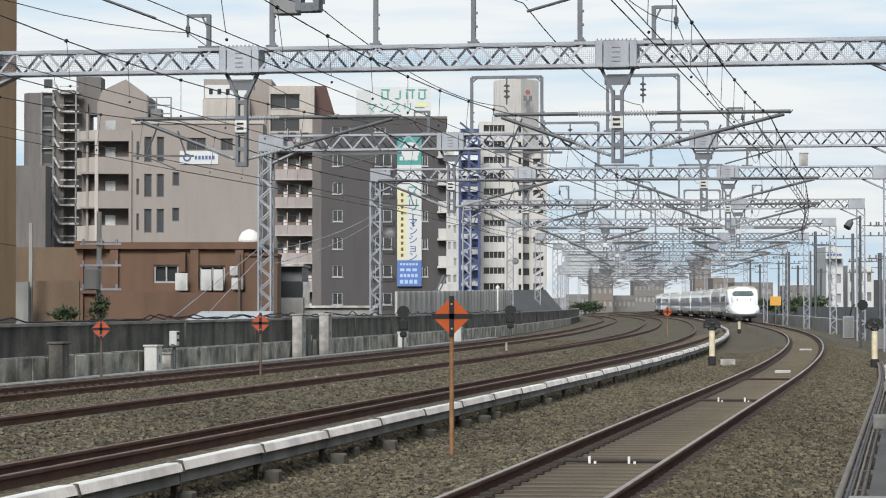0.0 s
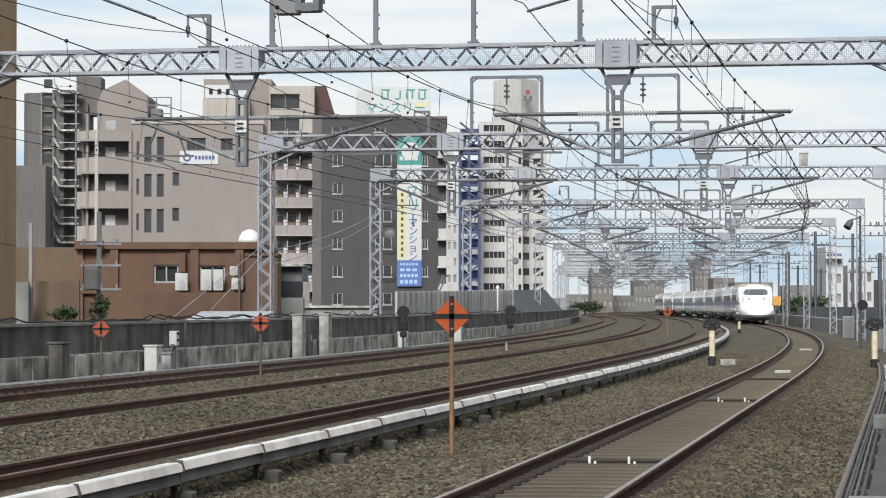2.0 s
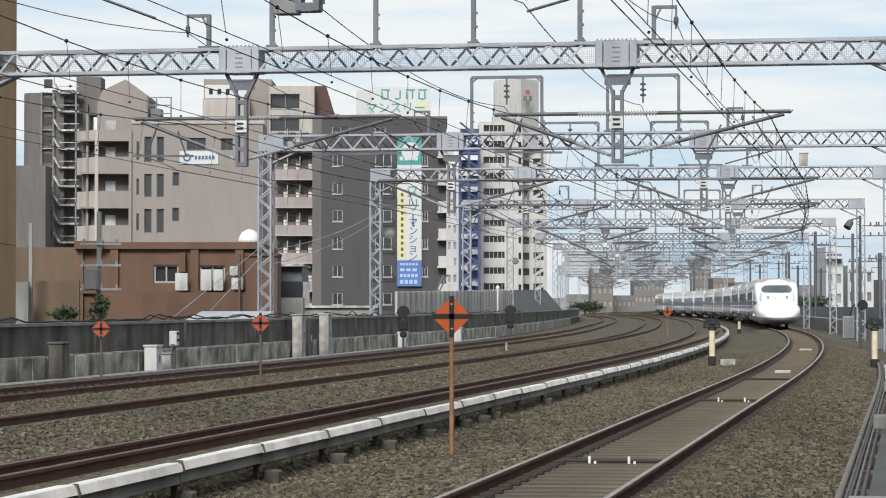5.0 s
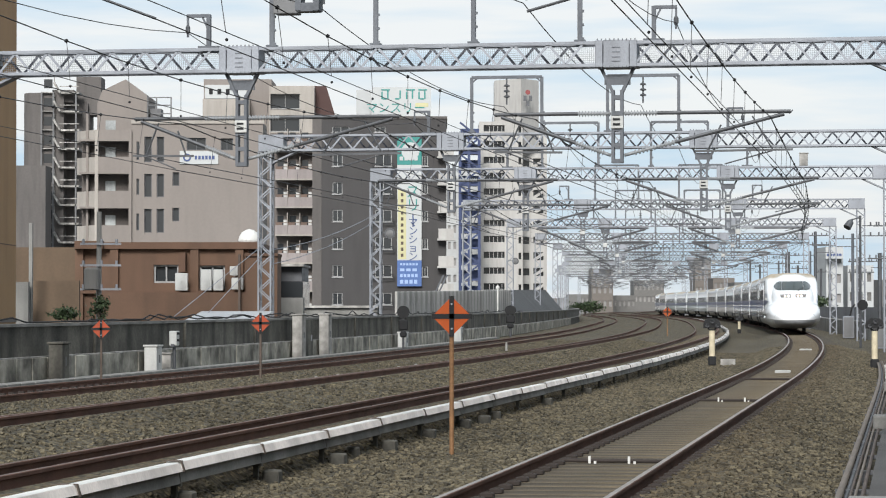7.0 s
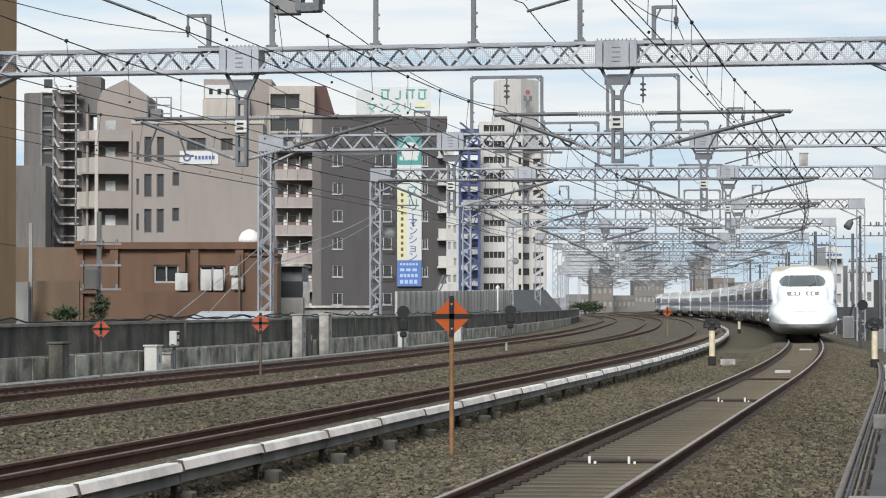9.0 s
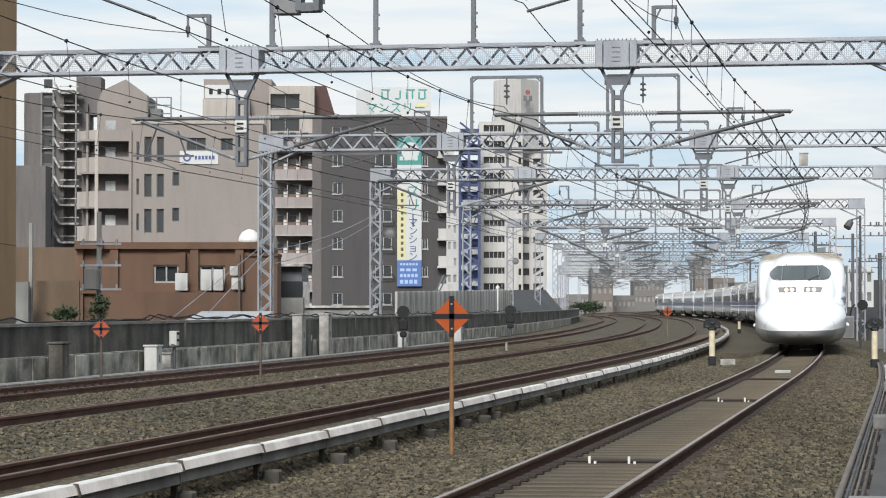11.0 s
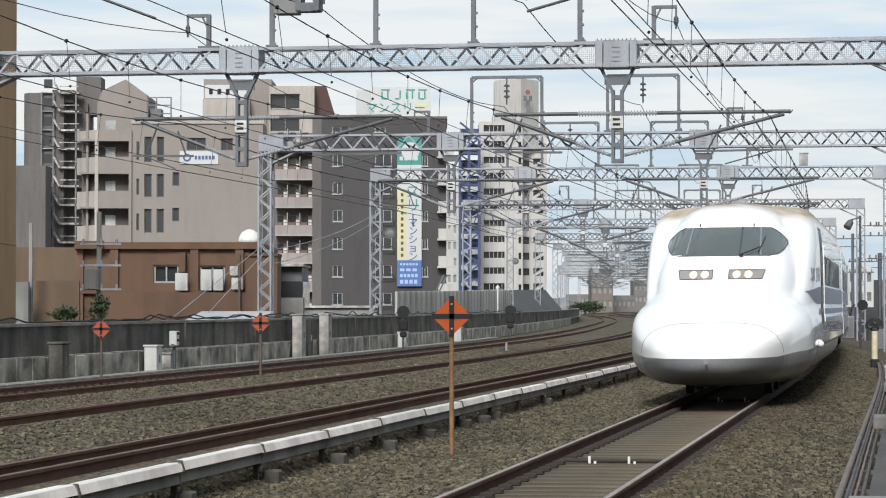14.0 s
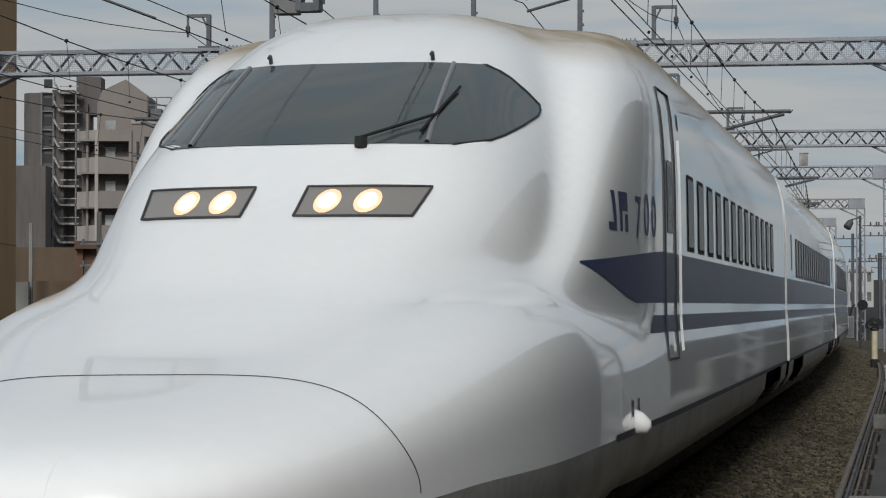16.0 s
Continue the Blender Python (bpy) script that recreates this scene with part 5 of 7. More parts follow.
for h in holes:
    slab(wt, "recess_window", h[0], h[1], 486.9, 487, h[2], h[3], M["win_dark"])
    if h[1] - h[0] > 1.4:
        bm = bmesh.new()
        beam(bm, (h[0], 486.3, h[2]), (h[1] + 0.5, 486.3, h[3]), 0.4, 0.5)
        part("stair_flight", bm, M["white_wall"], wt)
bm = bmesh.new()
v = [(9.43, 486), (14.15, 481.5), (17.54, 486), (17.54, 494), (9.43, 494)]
lo = [bm.verts.new((x, y, 30.21)) for x, y in v]
hi = [bm.verts.new((x, y, 42.82)) for x, y in v]
for k in range(5):
    j = (k + 1) % 5
    bm.faces.new((lo[k], lo[j], hi[j], hi[k]))
bm.faces.new(hi)
part("lift_house", bm, M["white_wall"], wt)
emb = thing("tower_emblem", "red and dark emblem shapes on the white tower", "sign", Matrix.Translation((15.36, 480.5, 39.13)))
bm = bmesh.new()
lathe(bm, (0, 0, 1.1), (0, -0.05, 1.1), [(0, 0.45), (1, 0.45), (1, 0.0)], 16)
part("red_dot", bm, M["sign_red"], emb)
for xx, zz in ((-0.5, 0.0), (0.5, 0.0), (0.0, -0.9)):
    slab(emb, "dark_mark", xx - 0.3, xx + 0.3, -0.05, 0, zz - 0.5, zz + 0.5, M["steel_dark"])


# Noise walls behind the parapet.
noise_wall = thing("noise_wall", "pale grey ribbed noise wall panels behind the parapet", "noise wall", kind="structure")
q = 122.0
while q < 182:
    bm = bmesh.new()
    high = 2.08 + 0.42 * (q - 122) / 60
    box(bm, (0, 0.95, 0.25 + high / 2), (0.12, 1.86, high), bevel=0.02)
    for j in range(6):
        box(bm, (0.062, 0.16 + 0.32 * j, 0.25 + high / 2), (0.012, 0.03, high - 0.06))
    p = part("wall_panel", bm, M["noise_panel"], noise_wall)
    p.matrix_world = frame_at(q, -19.0, 0.0)
    q += 1.9
shelter = thing("noise_shelter", "dark grey slanted noise shelter over the parapet", "noise shelter", kind="structure")
q = 183.0
while q < 268:
    bm = bmesh.new()
    top = 2.95 + 0.38 * (q - 183) / 67
    prof = [(0.6, 0.0), (0.6, 1.3), (-1.2, top), (-1.4, top), (-1.4, 0.0)]
    fa = [bm.verts.new((x, 0.02, z)) for x, z in prof]
    fb = [bm.verts.new((x, 3.46, z)) for x, z in prof]
    bm.faces.new(fa)
    bm.faces.new(fb[::-1])
    for k in range(len(prof)):
        j = (k + 1) % len(prof)
        bm.faces.new((fa[j], fa[k], fb[k], fb[j]))
    p = part("shelter_panel", bm, M["shelter_dark"], shelter)
    p.matrix_world = frame_at(q, -19.4, -0.2)
    q += 3.5


# ---- far distance ----
def far_block(x0, x1, y, z1, mat, label, floors=0, cols=0, pane=None):
    b = thing("far_building", label, "building", group="far buildings")
    holes = []
    if floors:
        for f in range(floors):
            for c in range(cols):
                xa = x0 + (x1 - x0) * (c + 0.25) / cols
                holes.append((xa, xa + (x1 - x0) * 0.5 / cols, z1 - (f + 0.85) * 3.1, z1 - (f + 0.4) * 3.1))
    part("front_wall", facade_mesh(x0, x1, -7, z1, y, holes, 0.4, mat), None, b)
    shell_box(b, x0, x1, y, y + 14, -7, z1, mat, False)
    for h in holes:
        slab(b, "window", h[0], h[1], y + 0.3, y + 0.4, h[2], h[3], pane or M["haze_pane"])
    return b


far_block(34.69, 39.71, 620, 10.14, M["haze_pink"], "far pinkish-brown apartment block behind the wires", 3, 4)
far_block(40.99, 46.43, 640, 4.0, M["haze_grey"], "far grey apartment block behind the wires", 3, 5)
far_block(-1.49, 7.02, 500, 27.23, M["haze_white"], "far white apartment block behind the grey tower", 8, 8)
far_block(50.34, 58.23, 700, 8.25, M["haze_grey"], "far grey building beyond the tracks", 2, 7)
far_block(38.38, 45.71, 820, 5.0, M["haze_grey"], "far grey flats beyond the curve", 3, 4)
far_block(52.0, 74.29, 860, 4.8, M["haze_grey"], "long far grey block behind the wires", 5, 14)
far_block(64.5, 68.6, 680, 13.7, M["haze_pink"], "far pinkish-brown apartment block beyond the train", 4, 4)
far_block(67.12, 72.46, 660, 8.44, M["haze_pink"], "far low pinkish building beyond the train", 2, 4)
far_block(33.31, 39.78, 760, 3.8, M["haze_grey"], "far low grey houses beyond the curve", 1, 4)
far_block(33.70, 41.36, 900, 4.00, M["haze_pink"], "far low brown houses beyond the curve", 1, 5)
far_block(65.87, 74.55, 600, 6.81, M["haze_grey"], "far grey office block beyond the tracks", 2, 6)
far_block(60.59, 63.27, 420, 10.90, M["haze_white"], "far white building with a roof sign", 4, 2)
# Walls and bays paled here to put in the haze.
far_block(65.51, 69.71, 430, 8.10, M["haze_white"], "far building with haze-paled walls and grey window bays", 3, 3, M["haze_grey"])
far_block(74.30, 80.04, 450, 6.01, M["haze_grey"], "far grey low building outside the curve", 2, 4)
far_block(72.80, 80.54, 560, 5.87, M["haze_grey"], "far pale grey building outside the curve", 2, 6)


def line_pole(x, y, z1, arms):
    """A slim concrete pole with crossarms and insulators, outside the curve."""
    p = thing("line_pole", "slim dark grey line pole with crossarms outside the curve", "utility pole", Matrix.Translation((x, y, 0)), "line poles")
    bm = bmesh.new()
    polytube(bm, [(0, 0, -7), (0, 0, z1)], 0.15, 8)
    part("shaft", bm, M["steel_dark"], p, smooth=True)
    for k in range(arms):
        bm = bmesh.new()
        box(bm, (0.2, -0.2, z1 - 0.4 - 0.9 * k), (2.2, 0.10, 0.10))
        for dx in (-0.75, -0.3, 0.6, 1.1):
            box(bm, (dx, -0.2, z1 - 0.25 - 0.9 * k), (0.09, 0.09, 0.22))
        part("crossarm", bm, M["steel_dark"], p)


line_pole(39.06, 300, 7.70, 2)
line_pole(36.74, 262, 8.95, 2)
line_pole(48.61, 420, 8.67, 1)
line_pole(51.33, 430, 8.29, 2)
line_pole(46.77, 350, 6.91, 1)
line_pole(46.97, 330, 6.19, 1)
line_pole(35.19, 225, 5.77, 2)
line_pole(31.25, 190, 5.42, 1)
rs = thing("far_roof_sign", "pale roof sign with a blue band of lettering", "sign", Matrix.Translation((61.63, 418, 9.79)))
slab(rs, "panel", -1.4, 1.4, 0, 0.3, -0.8, 0.9, M["haze_white"])
slab(rs, "bracket", -1.2, 1.2, 0.3, 2.1, -0.3, -0.1, M["steel_dark"])
bars(rs, -1.2, 1.2, -0.2, -0.01, 5, 0.4, M["sign_navy"], 0.2)
slab(thing("yellow_sheet", "plain yellow sheet-metal box beyond the parapet", "box"), "sheet", 36.96, 38.17, 300, 300.4, 1.64, 2.66, M["yellow_box"])
slab(bpy.data.objects["yellow_sheet"], "post", 37.53, 37.66, 300.1, 300.3, -7, 1.64, M["steel_dark"])
far_wall = tagged(new("far_noise_wall", sweep([(9.0, -2.0), (9.0, 1.5), (9.3, 1.5), (9.3, -2.0)], stations(90, 420, 4, 8), M["grey_wall_pale"], closed=True)),
                  "pale grey noise wall outside the curve", "noise wall", kind="structure")


# ---- the train ----
def curve_at(table, u):
    us, vs = zip(*table)
    return float(np.interp(u, us, vs))


# Across the nose: u is the distance back from the tip.
W_LOW = [(0.0, 0.05), (0.05, 0.32), (0.15, 0.54), (0.3, 0.72), (0.5, 0.87), (0.8, 1.01), (1.1, 1.12), (1.5, 1.235), (2.0, 1.36), (2.5, 1.465), (3.0, 1.55), (3.6, 1.62), (4.5, 1.67), (6.0, 1.69), (30, 1.69)]
Z_LOW = [(0.0, 0.90), (0.05, 0.985), (0.15, 1.06), (0.3, 1.125), (0.5, 1.18), (0.8, 1.25), (1.2, 1.33), (1.6, 1.41), (2.2, 1.54), (2.8, 1.69), (3.4, 1.82), (4.2, 1.92), (5.5, 1.94), (30, 1.94)]
Z_BOT = [(0.0, 0.70), (0.05, 0.62), (0.15, 0.54), (0.3, 0.48), (0.6, 0.42), (1.2, 0.33), (2.0, 0.28), (5.6, 0.28), (6.6, 0.44), (30, 0.44)]
W_CAB = [(2.4, 0.70), (3.0, 0.90), (4.0, 1.16), (4.6, 1.28), (5.2, 1.36), (6.2, 1.40), (7.0, 1.42), (8.0, 1.45), (30, 1.45)]
Z_CAB = [(2.4, 1.60), (2.8, 1.76), (3.2, 1.93), (3.76, 2.17), (4.2, 2.37), (4.6, 2.60), (5.0, 2.80), (5.5, 3.03), (6.0, 3.23), (6.5, 3.43), (7.0, 3.58), (7.6, 3.68), (8.4, 3.72), (30, 3.72)]
W_BODY = [(3.5, 1.30), (4.5, 1.44), (5.5, 1.53), (6.5, 1.60), (7.5, 1.655), (8.5, 1.685), (30, 1.685)]
Z_BODY = [(3.5, 1.55), (4.5, 1.80), (5.3, 2.10), (5.9, 2.48), (6.5, 2.90), (7.0, 3.20), (7.5, 3.42), (8.1, 3.58), (8.9, 3.68), (9.9, 3.71), (30, 3.715)]


def smooth_table(table):
    """Denser rows of a table, rounded by averaging."""
    us = np.concatenate([np.linspace(0, 1, 51), np.linspace(1.05, 12, 220), [30.0]])
    t = dict(table)
    lo = min(t)
    out = []
    for u in us:
        w = min(0.35, 0.30 * max(u, 0.0))
        xs = np.linspace(u - w, u + w, 9)
        out.append((float(u), float(np.mean([curve_at(table, max(x, lo)) for x in xs]))))
    return out


W_LOW, Z_LOW, Z_BOT, W_CAB, Z_CAB, W_BODY, Z_BODY = (smooth_table(t) for t in (W_LOW, Z_LOW, Z_BOT, W_CAB, Z_CAB, W_BODY, Z_BODY))


def section(u):
    return [curve_at(t, u) for t in (W_LOW, Z_LOW, Z_BOT, W_CAB, Z_CAB, W_BODY, Z_BODY)]


def waist(sec):
    """Height at which the cross-section is widest."""
    return min(1.02, 0.5 * (sec[1] + sec[2]) + 0.05)


def soft_union(a, b, k):
    h = max(k - abs(a - b), 0.0) / k
    return min(a, b) - h * h * k * 0.25


def body_field(x, z, u, sec=None):
    """Below zero inside the body's cross-section at u: nose flare, cab hump and full body together."""
    sec = sec or section(u)
    wl, zl, zb, wc, zc, wb, zt = sec
    zw = waist(sec)
    x = abs(x)
    dz = (z - zw) / max(zl - zw, 0.01) if z > zw else (zw - z) / max(zw - zb, 0.01)
    n = 2.5 + 0.9 * min(1.0, u / 2.0)
    low = ((x / wl) ** n + abs(dz) ** n) ** (1 / n) - 1
    if u < 2.3:
        return low
    z0 = 1.15
    dc = (z - z0) / (zc - z0) if z > z0 else (z0 - z) / (z0 - zb)
    n = 3.2
    cab = ((x / wc) ** n + dc ** n) ** (1 / n) - 1
    out = soft_union(low, cab, 0.14)
    if u > 3.5:
        db = (z - z0) / (zt - z0) if z > z0 else (z0 - z) / (z0 - zb)
        full = ((x / wb) ** 7.5 + max(db, 0.0) ** 7.5) ** (1 / 7.5) - 1
        out = soft_union(out, full, 0.05)
    return out


def ring_point(u, phi, sec):
    """Where the ray at angle phi from the section's middle leaves the body."""
    c, s, zm = math.cos(phi), math.sin(phi), waist(sec)
    a, b = 0.0, 3.4
    for _ in range(26):
        m = (a + b) / 2
        if body_field(c * m, zm + s * m, u, sec) < 0:
            a = m
        else:
            b = m
    return c * a, zm + s * a


def half_width(u, z):
    sec = section(u)
    a, b = 0.0, 2.0
    for _ in range(24):
        m = (a + b) / 2
        if body_field(m, z, u, sec) < 0:
            a = m
        else:
            b = m
    return a


def depth_at(x, z, lo=0.0, hi=12.0):
    """How far back from the tip the body's front surface lies at (x, z)."""
    for _ in range(26):
        m = (lo + hi) / 2
        if body_field(x, z, m) < 0:
            hi = m
        else:
            lo = m
    return hi


SKIRT_Z = 0.90
CAR = 25.0
NOSE_CAR = 27.4


def skirt_z(u):
    """Height of the line between white body and grey skirt: low round the nose, rising to the sides."""
    return curve_at([(0.0, 0.79), (1.2, 0.80), (2.2, 0.86), (4.5, SKIRT_Z), (30, SKIRT_Z)], u)


def shell(stations_u, phis, mat, below, parent, name, label=""):
    """The skin of the nose car: above the skirt line or below it. Local +y runs towards the nose; the tip is at y = 0."""
    verts, faces = [], []
    n = len(phis)
    for u in stations_u:
        sec = section(u)
        a, b = -1.5, 0.6
        for _ in range(22):
            m = (a + b) / 2
            if ring_point(u, m, sec)[1] < skirt_z(u):
                a = m
            else:
                b = m
        split = a
        row = []
        for t in phis:
            p = split + (math.pi / 2 - split) * t if not below else -math.pi / 2 + (split + math.pi / 2) * t
            row.append(ring_point(u, p, sec))
        full = [(x, z) for x, z in row] + [(-x, z) for x, z in reversed(row)] if not below else [(x, z) for x, z in reversed(row)] + [(-x, z) for x, z in row]
        for x, z in full:
            verts.append((x, -u, z))
    w = 2 * n
    for i in range(len(stations_u) - 1):
        for k in range(w - 1):
            faces.append((i * w + k, i * w + k + 1, (i + 1) * w + k + 1, (i + 1) * w + k))
    me = from_arrays(verts, faces, mat, True)
    return part(name, me, None, parent, label)


def patch(grid, mats, parent, name, label="", smooth=True):
    """A sheet through a grid of points."""
    n = len(grid[0])
    verts = [p for row in grid for p in row]
    faces = [(i * n + k, i * n + k + 1, (i + 1) * n + k + 1, (i + 1) * n + k) for i in range(len(grid) - 1) for k in range(n - 1)]
    return part(name, from_arrays(verts, faces, mats, smooth), None, parent, label)


def on_front(x, z, lift=0.004):
    """A point on the nose's front, lifted out of the skin."""
    u = depth_at(x, z)
    e = 0.01
    du = Vector(((depth_at(x + e, z) - u) / e, 1.0, (depth_at(x, z + e) - u) / e))
    nrm = Vector((du.x, 1.0, du.z)).normalized()
    return Vector((x, -u, z)) + nrm * lift


def on_side(sgn, u, z, lift=0.004):
    return Vector((sgn * (half_width(u, z) + lift), -u, z))


def side_patch(sgn, u0, u1, z0, z1, mat, parent, name, label="", nu=2, nz=3, lift=0.004, slant=0.0):
    grid = []
    for i in range(nu + 1):
        row = []
        for k in range(nz + 1):
            z = z0 + (z1 - z0) * k / nz
            u = u0 + (u1 - u0) * i / nu + (slant * (1 - k / nz) if i == 0 else 0)
            row.append(on_side(sgn, u, z, lift))
        grid.append(row)
    return patch(grid, mat, parent, name, label)


def screen_outline(z):
    """Half-width of the wrap-round windscreen at height z."""
    return curve_at([(2.60, 0.78), (2.615, 0.93), (2.66, 1.02), (2.75, 1.09), (2.86, 1.14), (2.92, 1.13), (3.0, 1.06), (3.1, 0.95), (3.15, 0.87), (3.18, 0.80)], z)


def bogie(parent, y):
    bm = bmesh.new()
    box(bm, (0, y, 0.62), (2.3, 2.9, 0.30), bevel=0.03)
    for sy in (-1.25, 1.25):
        for sx in (-0.7515, 0.7515):
            tube(bm, (sx - 0.065, y + sy, 0.43), (sx + 0.065, y + sy, 0.43), 0.43, 20)
        tube(bm, (-0.9, y + sy, 0.43), (0.9, y + sy, 0.43), 0.09, 10)
        for sx in (-1.1, 1.1):
            box(bm, (sx, y + sy, 0.45), (0.2, 0.35, 0.3), bevel=0.03)
    part("bogie", bm, M["train_under"], parent, "dark bogie with steel wheels")


def nose_car():
    car = thing("train_lead_car", "white bullet-train lead car with duckbill nose and blue stripes", "train car", group="train cars")
    us = [0.0, 0.012, 0.03, 0.06, 0.1, 0.15, 0.22, 0.3, 0.4, 0.52, 0.66, 0.82, 1.0, 1.25, 1.5, 1.8, 2.1, 2.4, 2.7] + \
         [3.0 + 0.14 * k for k in range(51)] + [10.4, 11.0, 12.0, 16.0, 20.0, 24.0, NOSE_CAR - 0.35]
    ts = [k / 46 for k in range(47)]
    shell(us, ts, M["train_white"], False, car, "body_shell", "glossy white enamelled body")
    cut, back = 1.52, NOSE_CAR - 3.8
    low = [k / 12 for k in range(13)]
    shell([u for u in us if u < cut] + [cut], low, M["train_skirt"], True, car, "skirt", "dark grey front skirt")
    shell([cut + 0.006] + [u for u in us if cut + 0.05 < u < back - 1.9] + [back - 1.9], low, M["train_skirt_side"], True, car, "skirt", "dusty grey side skirt")
    shell([back + 1.9, NOSE_CAR - 0.35], low, M["train_skirt_side"], True, car, "skirt", "dusty grey side skirt")
    # Closed front of the tip, white above the skirt line and grey below it.
    sec = section(0.0)
    lo, hi = -1.5, 0.6
    for _ in range(22):
        m = (lo + hi) / 2
        lo, hi = (m, hi) if ring_point(0.0, m, sec)[1] < skirt_z(0.0) else (lo, m)
    for p0, p1, mat in ((lo, math.pi / 2, M["train_white"]), (-math.pi / 2, lo, M["train_skirt"])):
        half = [ring_point(0.0, p0 + (p1 - p0) * k / 14, sec) for k in range(15)]
        bm = bmesh.new()
        bm.faces.new([bm.verts.new((x, 0.0, z)) for x, z in half] + [bm.verts.new((-x, 0.0, z)) for x, z in reversed(half) if x > 1e-4])
        part("nose_tip", bm, mat, car)
    # Cab windscreen with its side panes.
    zs = [2.605 + 0.57 * k / 14 for k in range(15)]
    patch([[on_front(screen_outline(z) * (j / 14 - 1), z, 0.006) for j in range(29)] for z in zs], M["screen_glass"], car, "windscreen", "dark wrap-round cab windscreen")
    rim = [on_front(screen_outline(z) * s, z, 0.006) for s, zz in ((1, zs), (-1, zs[::-1])) for z in zz]
    bm = bmesh.new()
    polytube(bm, rim, 0.007, 6, True)
    part("windscreen_gasket", bm, M["train_rubber"], car, "black rubber gasket")
    for sx in (-0.69, 0.69):
        bm = bmesh.new()
        pts = [on_front(sx + (0.05 if sx > 0 else -0.05) * (0 - k / 8), 2.61 + 0.555 * k / 8, 0.010) for k in range(9)]
        polytube(bm, pts, 0.016)
        part("windscreen_post", bm, M["train_skirt"], car)
    # Wiper and the two small roof hooks.
    bm = bmesh.new()
    a, b = on_front(-0.34, 2.60, 0.05), on_front(-0.68, 2.75, 0.05)
    tube(bm, a, b, 0.010, 6)
    tube(bm, on_front(-0.34, 2.585, 0.0), a, 0.036, 8)
    tube(bm, on_front(-0.64, 2.66, 0.03), on_front(-0.74, 2.97, 0.03), 0.009, 6)
    part("wiper", bm, M["black"], car, "black single-arm wiper")
    for x in (-0.51, 0.51):
        bm = bmesh.new()
        p = on_front(x, 3.20, 0.0)
        tube(bm, p, p + Vector((0, 0.02, 0.045)), 0.013, 6)
        tube(bm, p + Vector((0, 0.02, 0.045)), p + Vector((0, 0.06, 0.03)), 0.012, 6)
        part("lifting_hook", bm, M["steel_dark"], car)
    # Headlights: slanted lenses with two bulbs each.
    for sgn in (-1, 1):
        def lamp_point(s, t, lift):
            x = 0.147 + s * (0.60 + 0.047 * t)
            return on_front(sgn * x, 2.165 + 0.173 * t, lift)
        lens = patch([[lamp_point(s / 8, t / 3, 0.005) for s in range(9)] for t in range(4)], M["lamp_glass"], car, "headlight", "slanted headlight with glowing bulbs")
        edge = [lamp_point(s / 8, 0, 0.01) for s in range(9)] + [lamp_point(1, 1, 0.01)] + [lamp_point(s / 8, 1, 0.01) for s in range(7, -1, -1)]
        bm = bmesh.new()
        polytube(bm, edge, 0.007, 6, True)
        part("lamp_rim", bm, M["train_seam"], lens)
        for s in (0.23, 0.57):
            cx, cz = 0.147 + s * 0.624, 2.252
            for name, label, mat, rings in (("reflector", "warm glowing reflector", M["lamp_warm"], ((0.070, 0.008), (0.038, 0.010))),
                                            ("bulb", "warm white glowing bulb", M["lamp_glow"], ((0.044, 0.012), (0.024, 0.022), (0.004, 0.026)))):
                grid = [[on_front(sgn * (cx + r * math.cos(t)), cz + r * math.sin(t), h) for t in [2 * math.pi * k / 18 for k in range(19)]] for r, h in rings]
                patch(grid, mat, lens, name, label)
    # Nose cover seam: an arch over the tip.
    seam = []
    for k in range(121):
        t = math.sin(math.pi * (k / 120 - 0.5))
        seam.append((1.235 * t, 0.86 + 0.525 * (1 - abs(t) ** 4.0) ** 0.5))
    pts = [on_front(x, z, 0.002) for x, z in seam]
    bm = bmesh.new()
    polytube(bm, pts, 0.0024, 5)
    part("nose_cover_seam", bm, M["train_seam"], car)
    # Skirt seam and the stripes, doors and windows on both sides.
    for sgn in (-1, 1):
        rows = 24
        side_patch(sgn, 5.4, NOSE_CAR - 0.4, 0.885, 0.925, M["train_seam"], car, "skirt_seam", nu=rows, nz=1)
        grid = []
        for i in range(31):
            u = 5.35 + (NOSE_CAR - 0.4 - 5.35) * (i / 30) ** 1.9
            lo = 1.70
            hi = min(2.06, 1.945 + 0.115 * (u - 5.35) / 3.0)
            if u < 7.0:
                lo = 1.935 - 0.235 * (u - 5.35) / 1.65
            grid.append([on_side(sgn, u, lo + (hi - lo) * k / 4) for k in range(5)])
        patch(grid, M["train_blue"], car, "stripe", "wide blue stripe")
        side_patch(sgn, 7.9, NOSE_CAR - 0.4, 1.495, 1.615, M["train_blue"], car, "stripe", "narrow blue stripe", nu=20, nz=1, slant=-0.25)
        # Door: outline grooves, handrail and window.
        d0, d1 = 8.65, 9.45
        bm = bmesh.new()
        zz = list(np.linspace(1.30, 3.22, 14))
        polytube(bm, [on_side(sgn, d0, z, 0.003) for z in zz] + [on_side(sgn, d1, z, 0.003) for z in zz[::-1]], 0.011, 5, True)
        part("door_groove", bm, M["train_seam"], car, "dark groove round the door")
        side_patch(sgn, d0 + 0.2, d1 - 0.2, 2.2, 2.72, M["side_glass"], car, "door_window", "small dark door window", 1, 4, 0.005)
        bm = bmesh.new()
        pts = [on_side(sgn, d1 + 0.12, z, 0.03) for z in np.linspace(1.35, 2.9, 8)]
        polytube(bm, pts, 0.012)
        part("handrail", bm, M["train_white"], car)
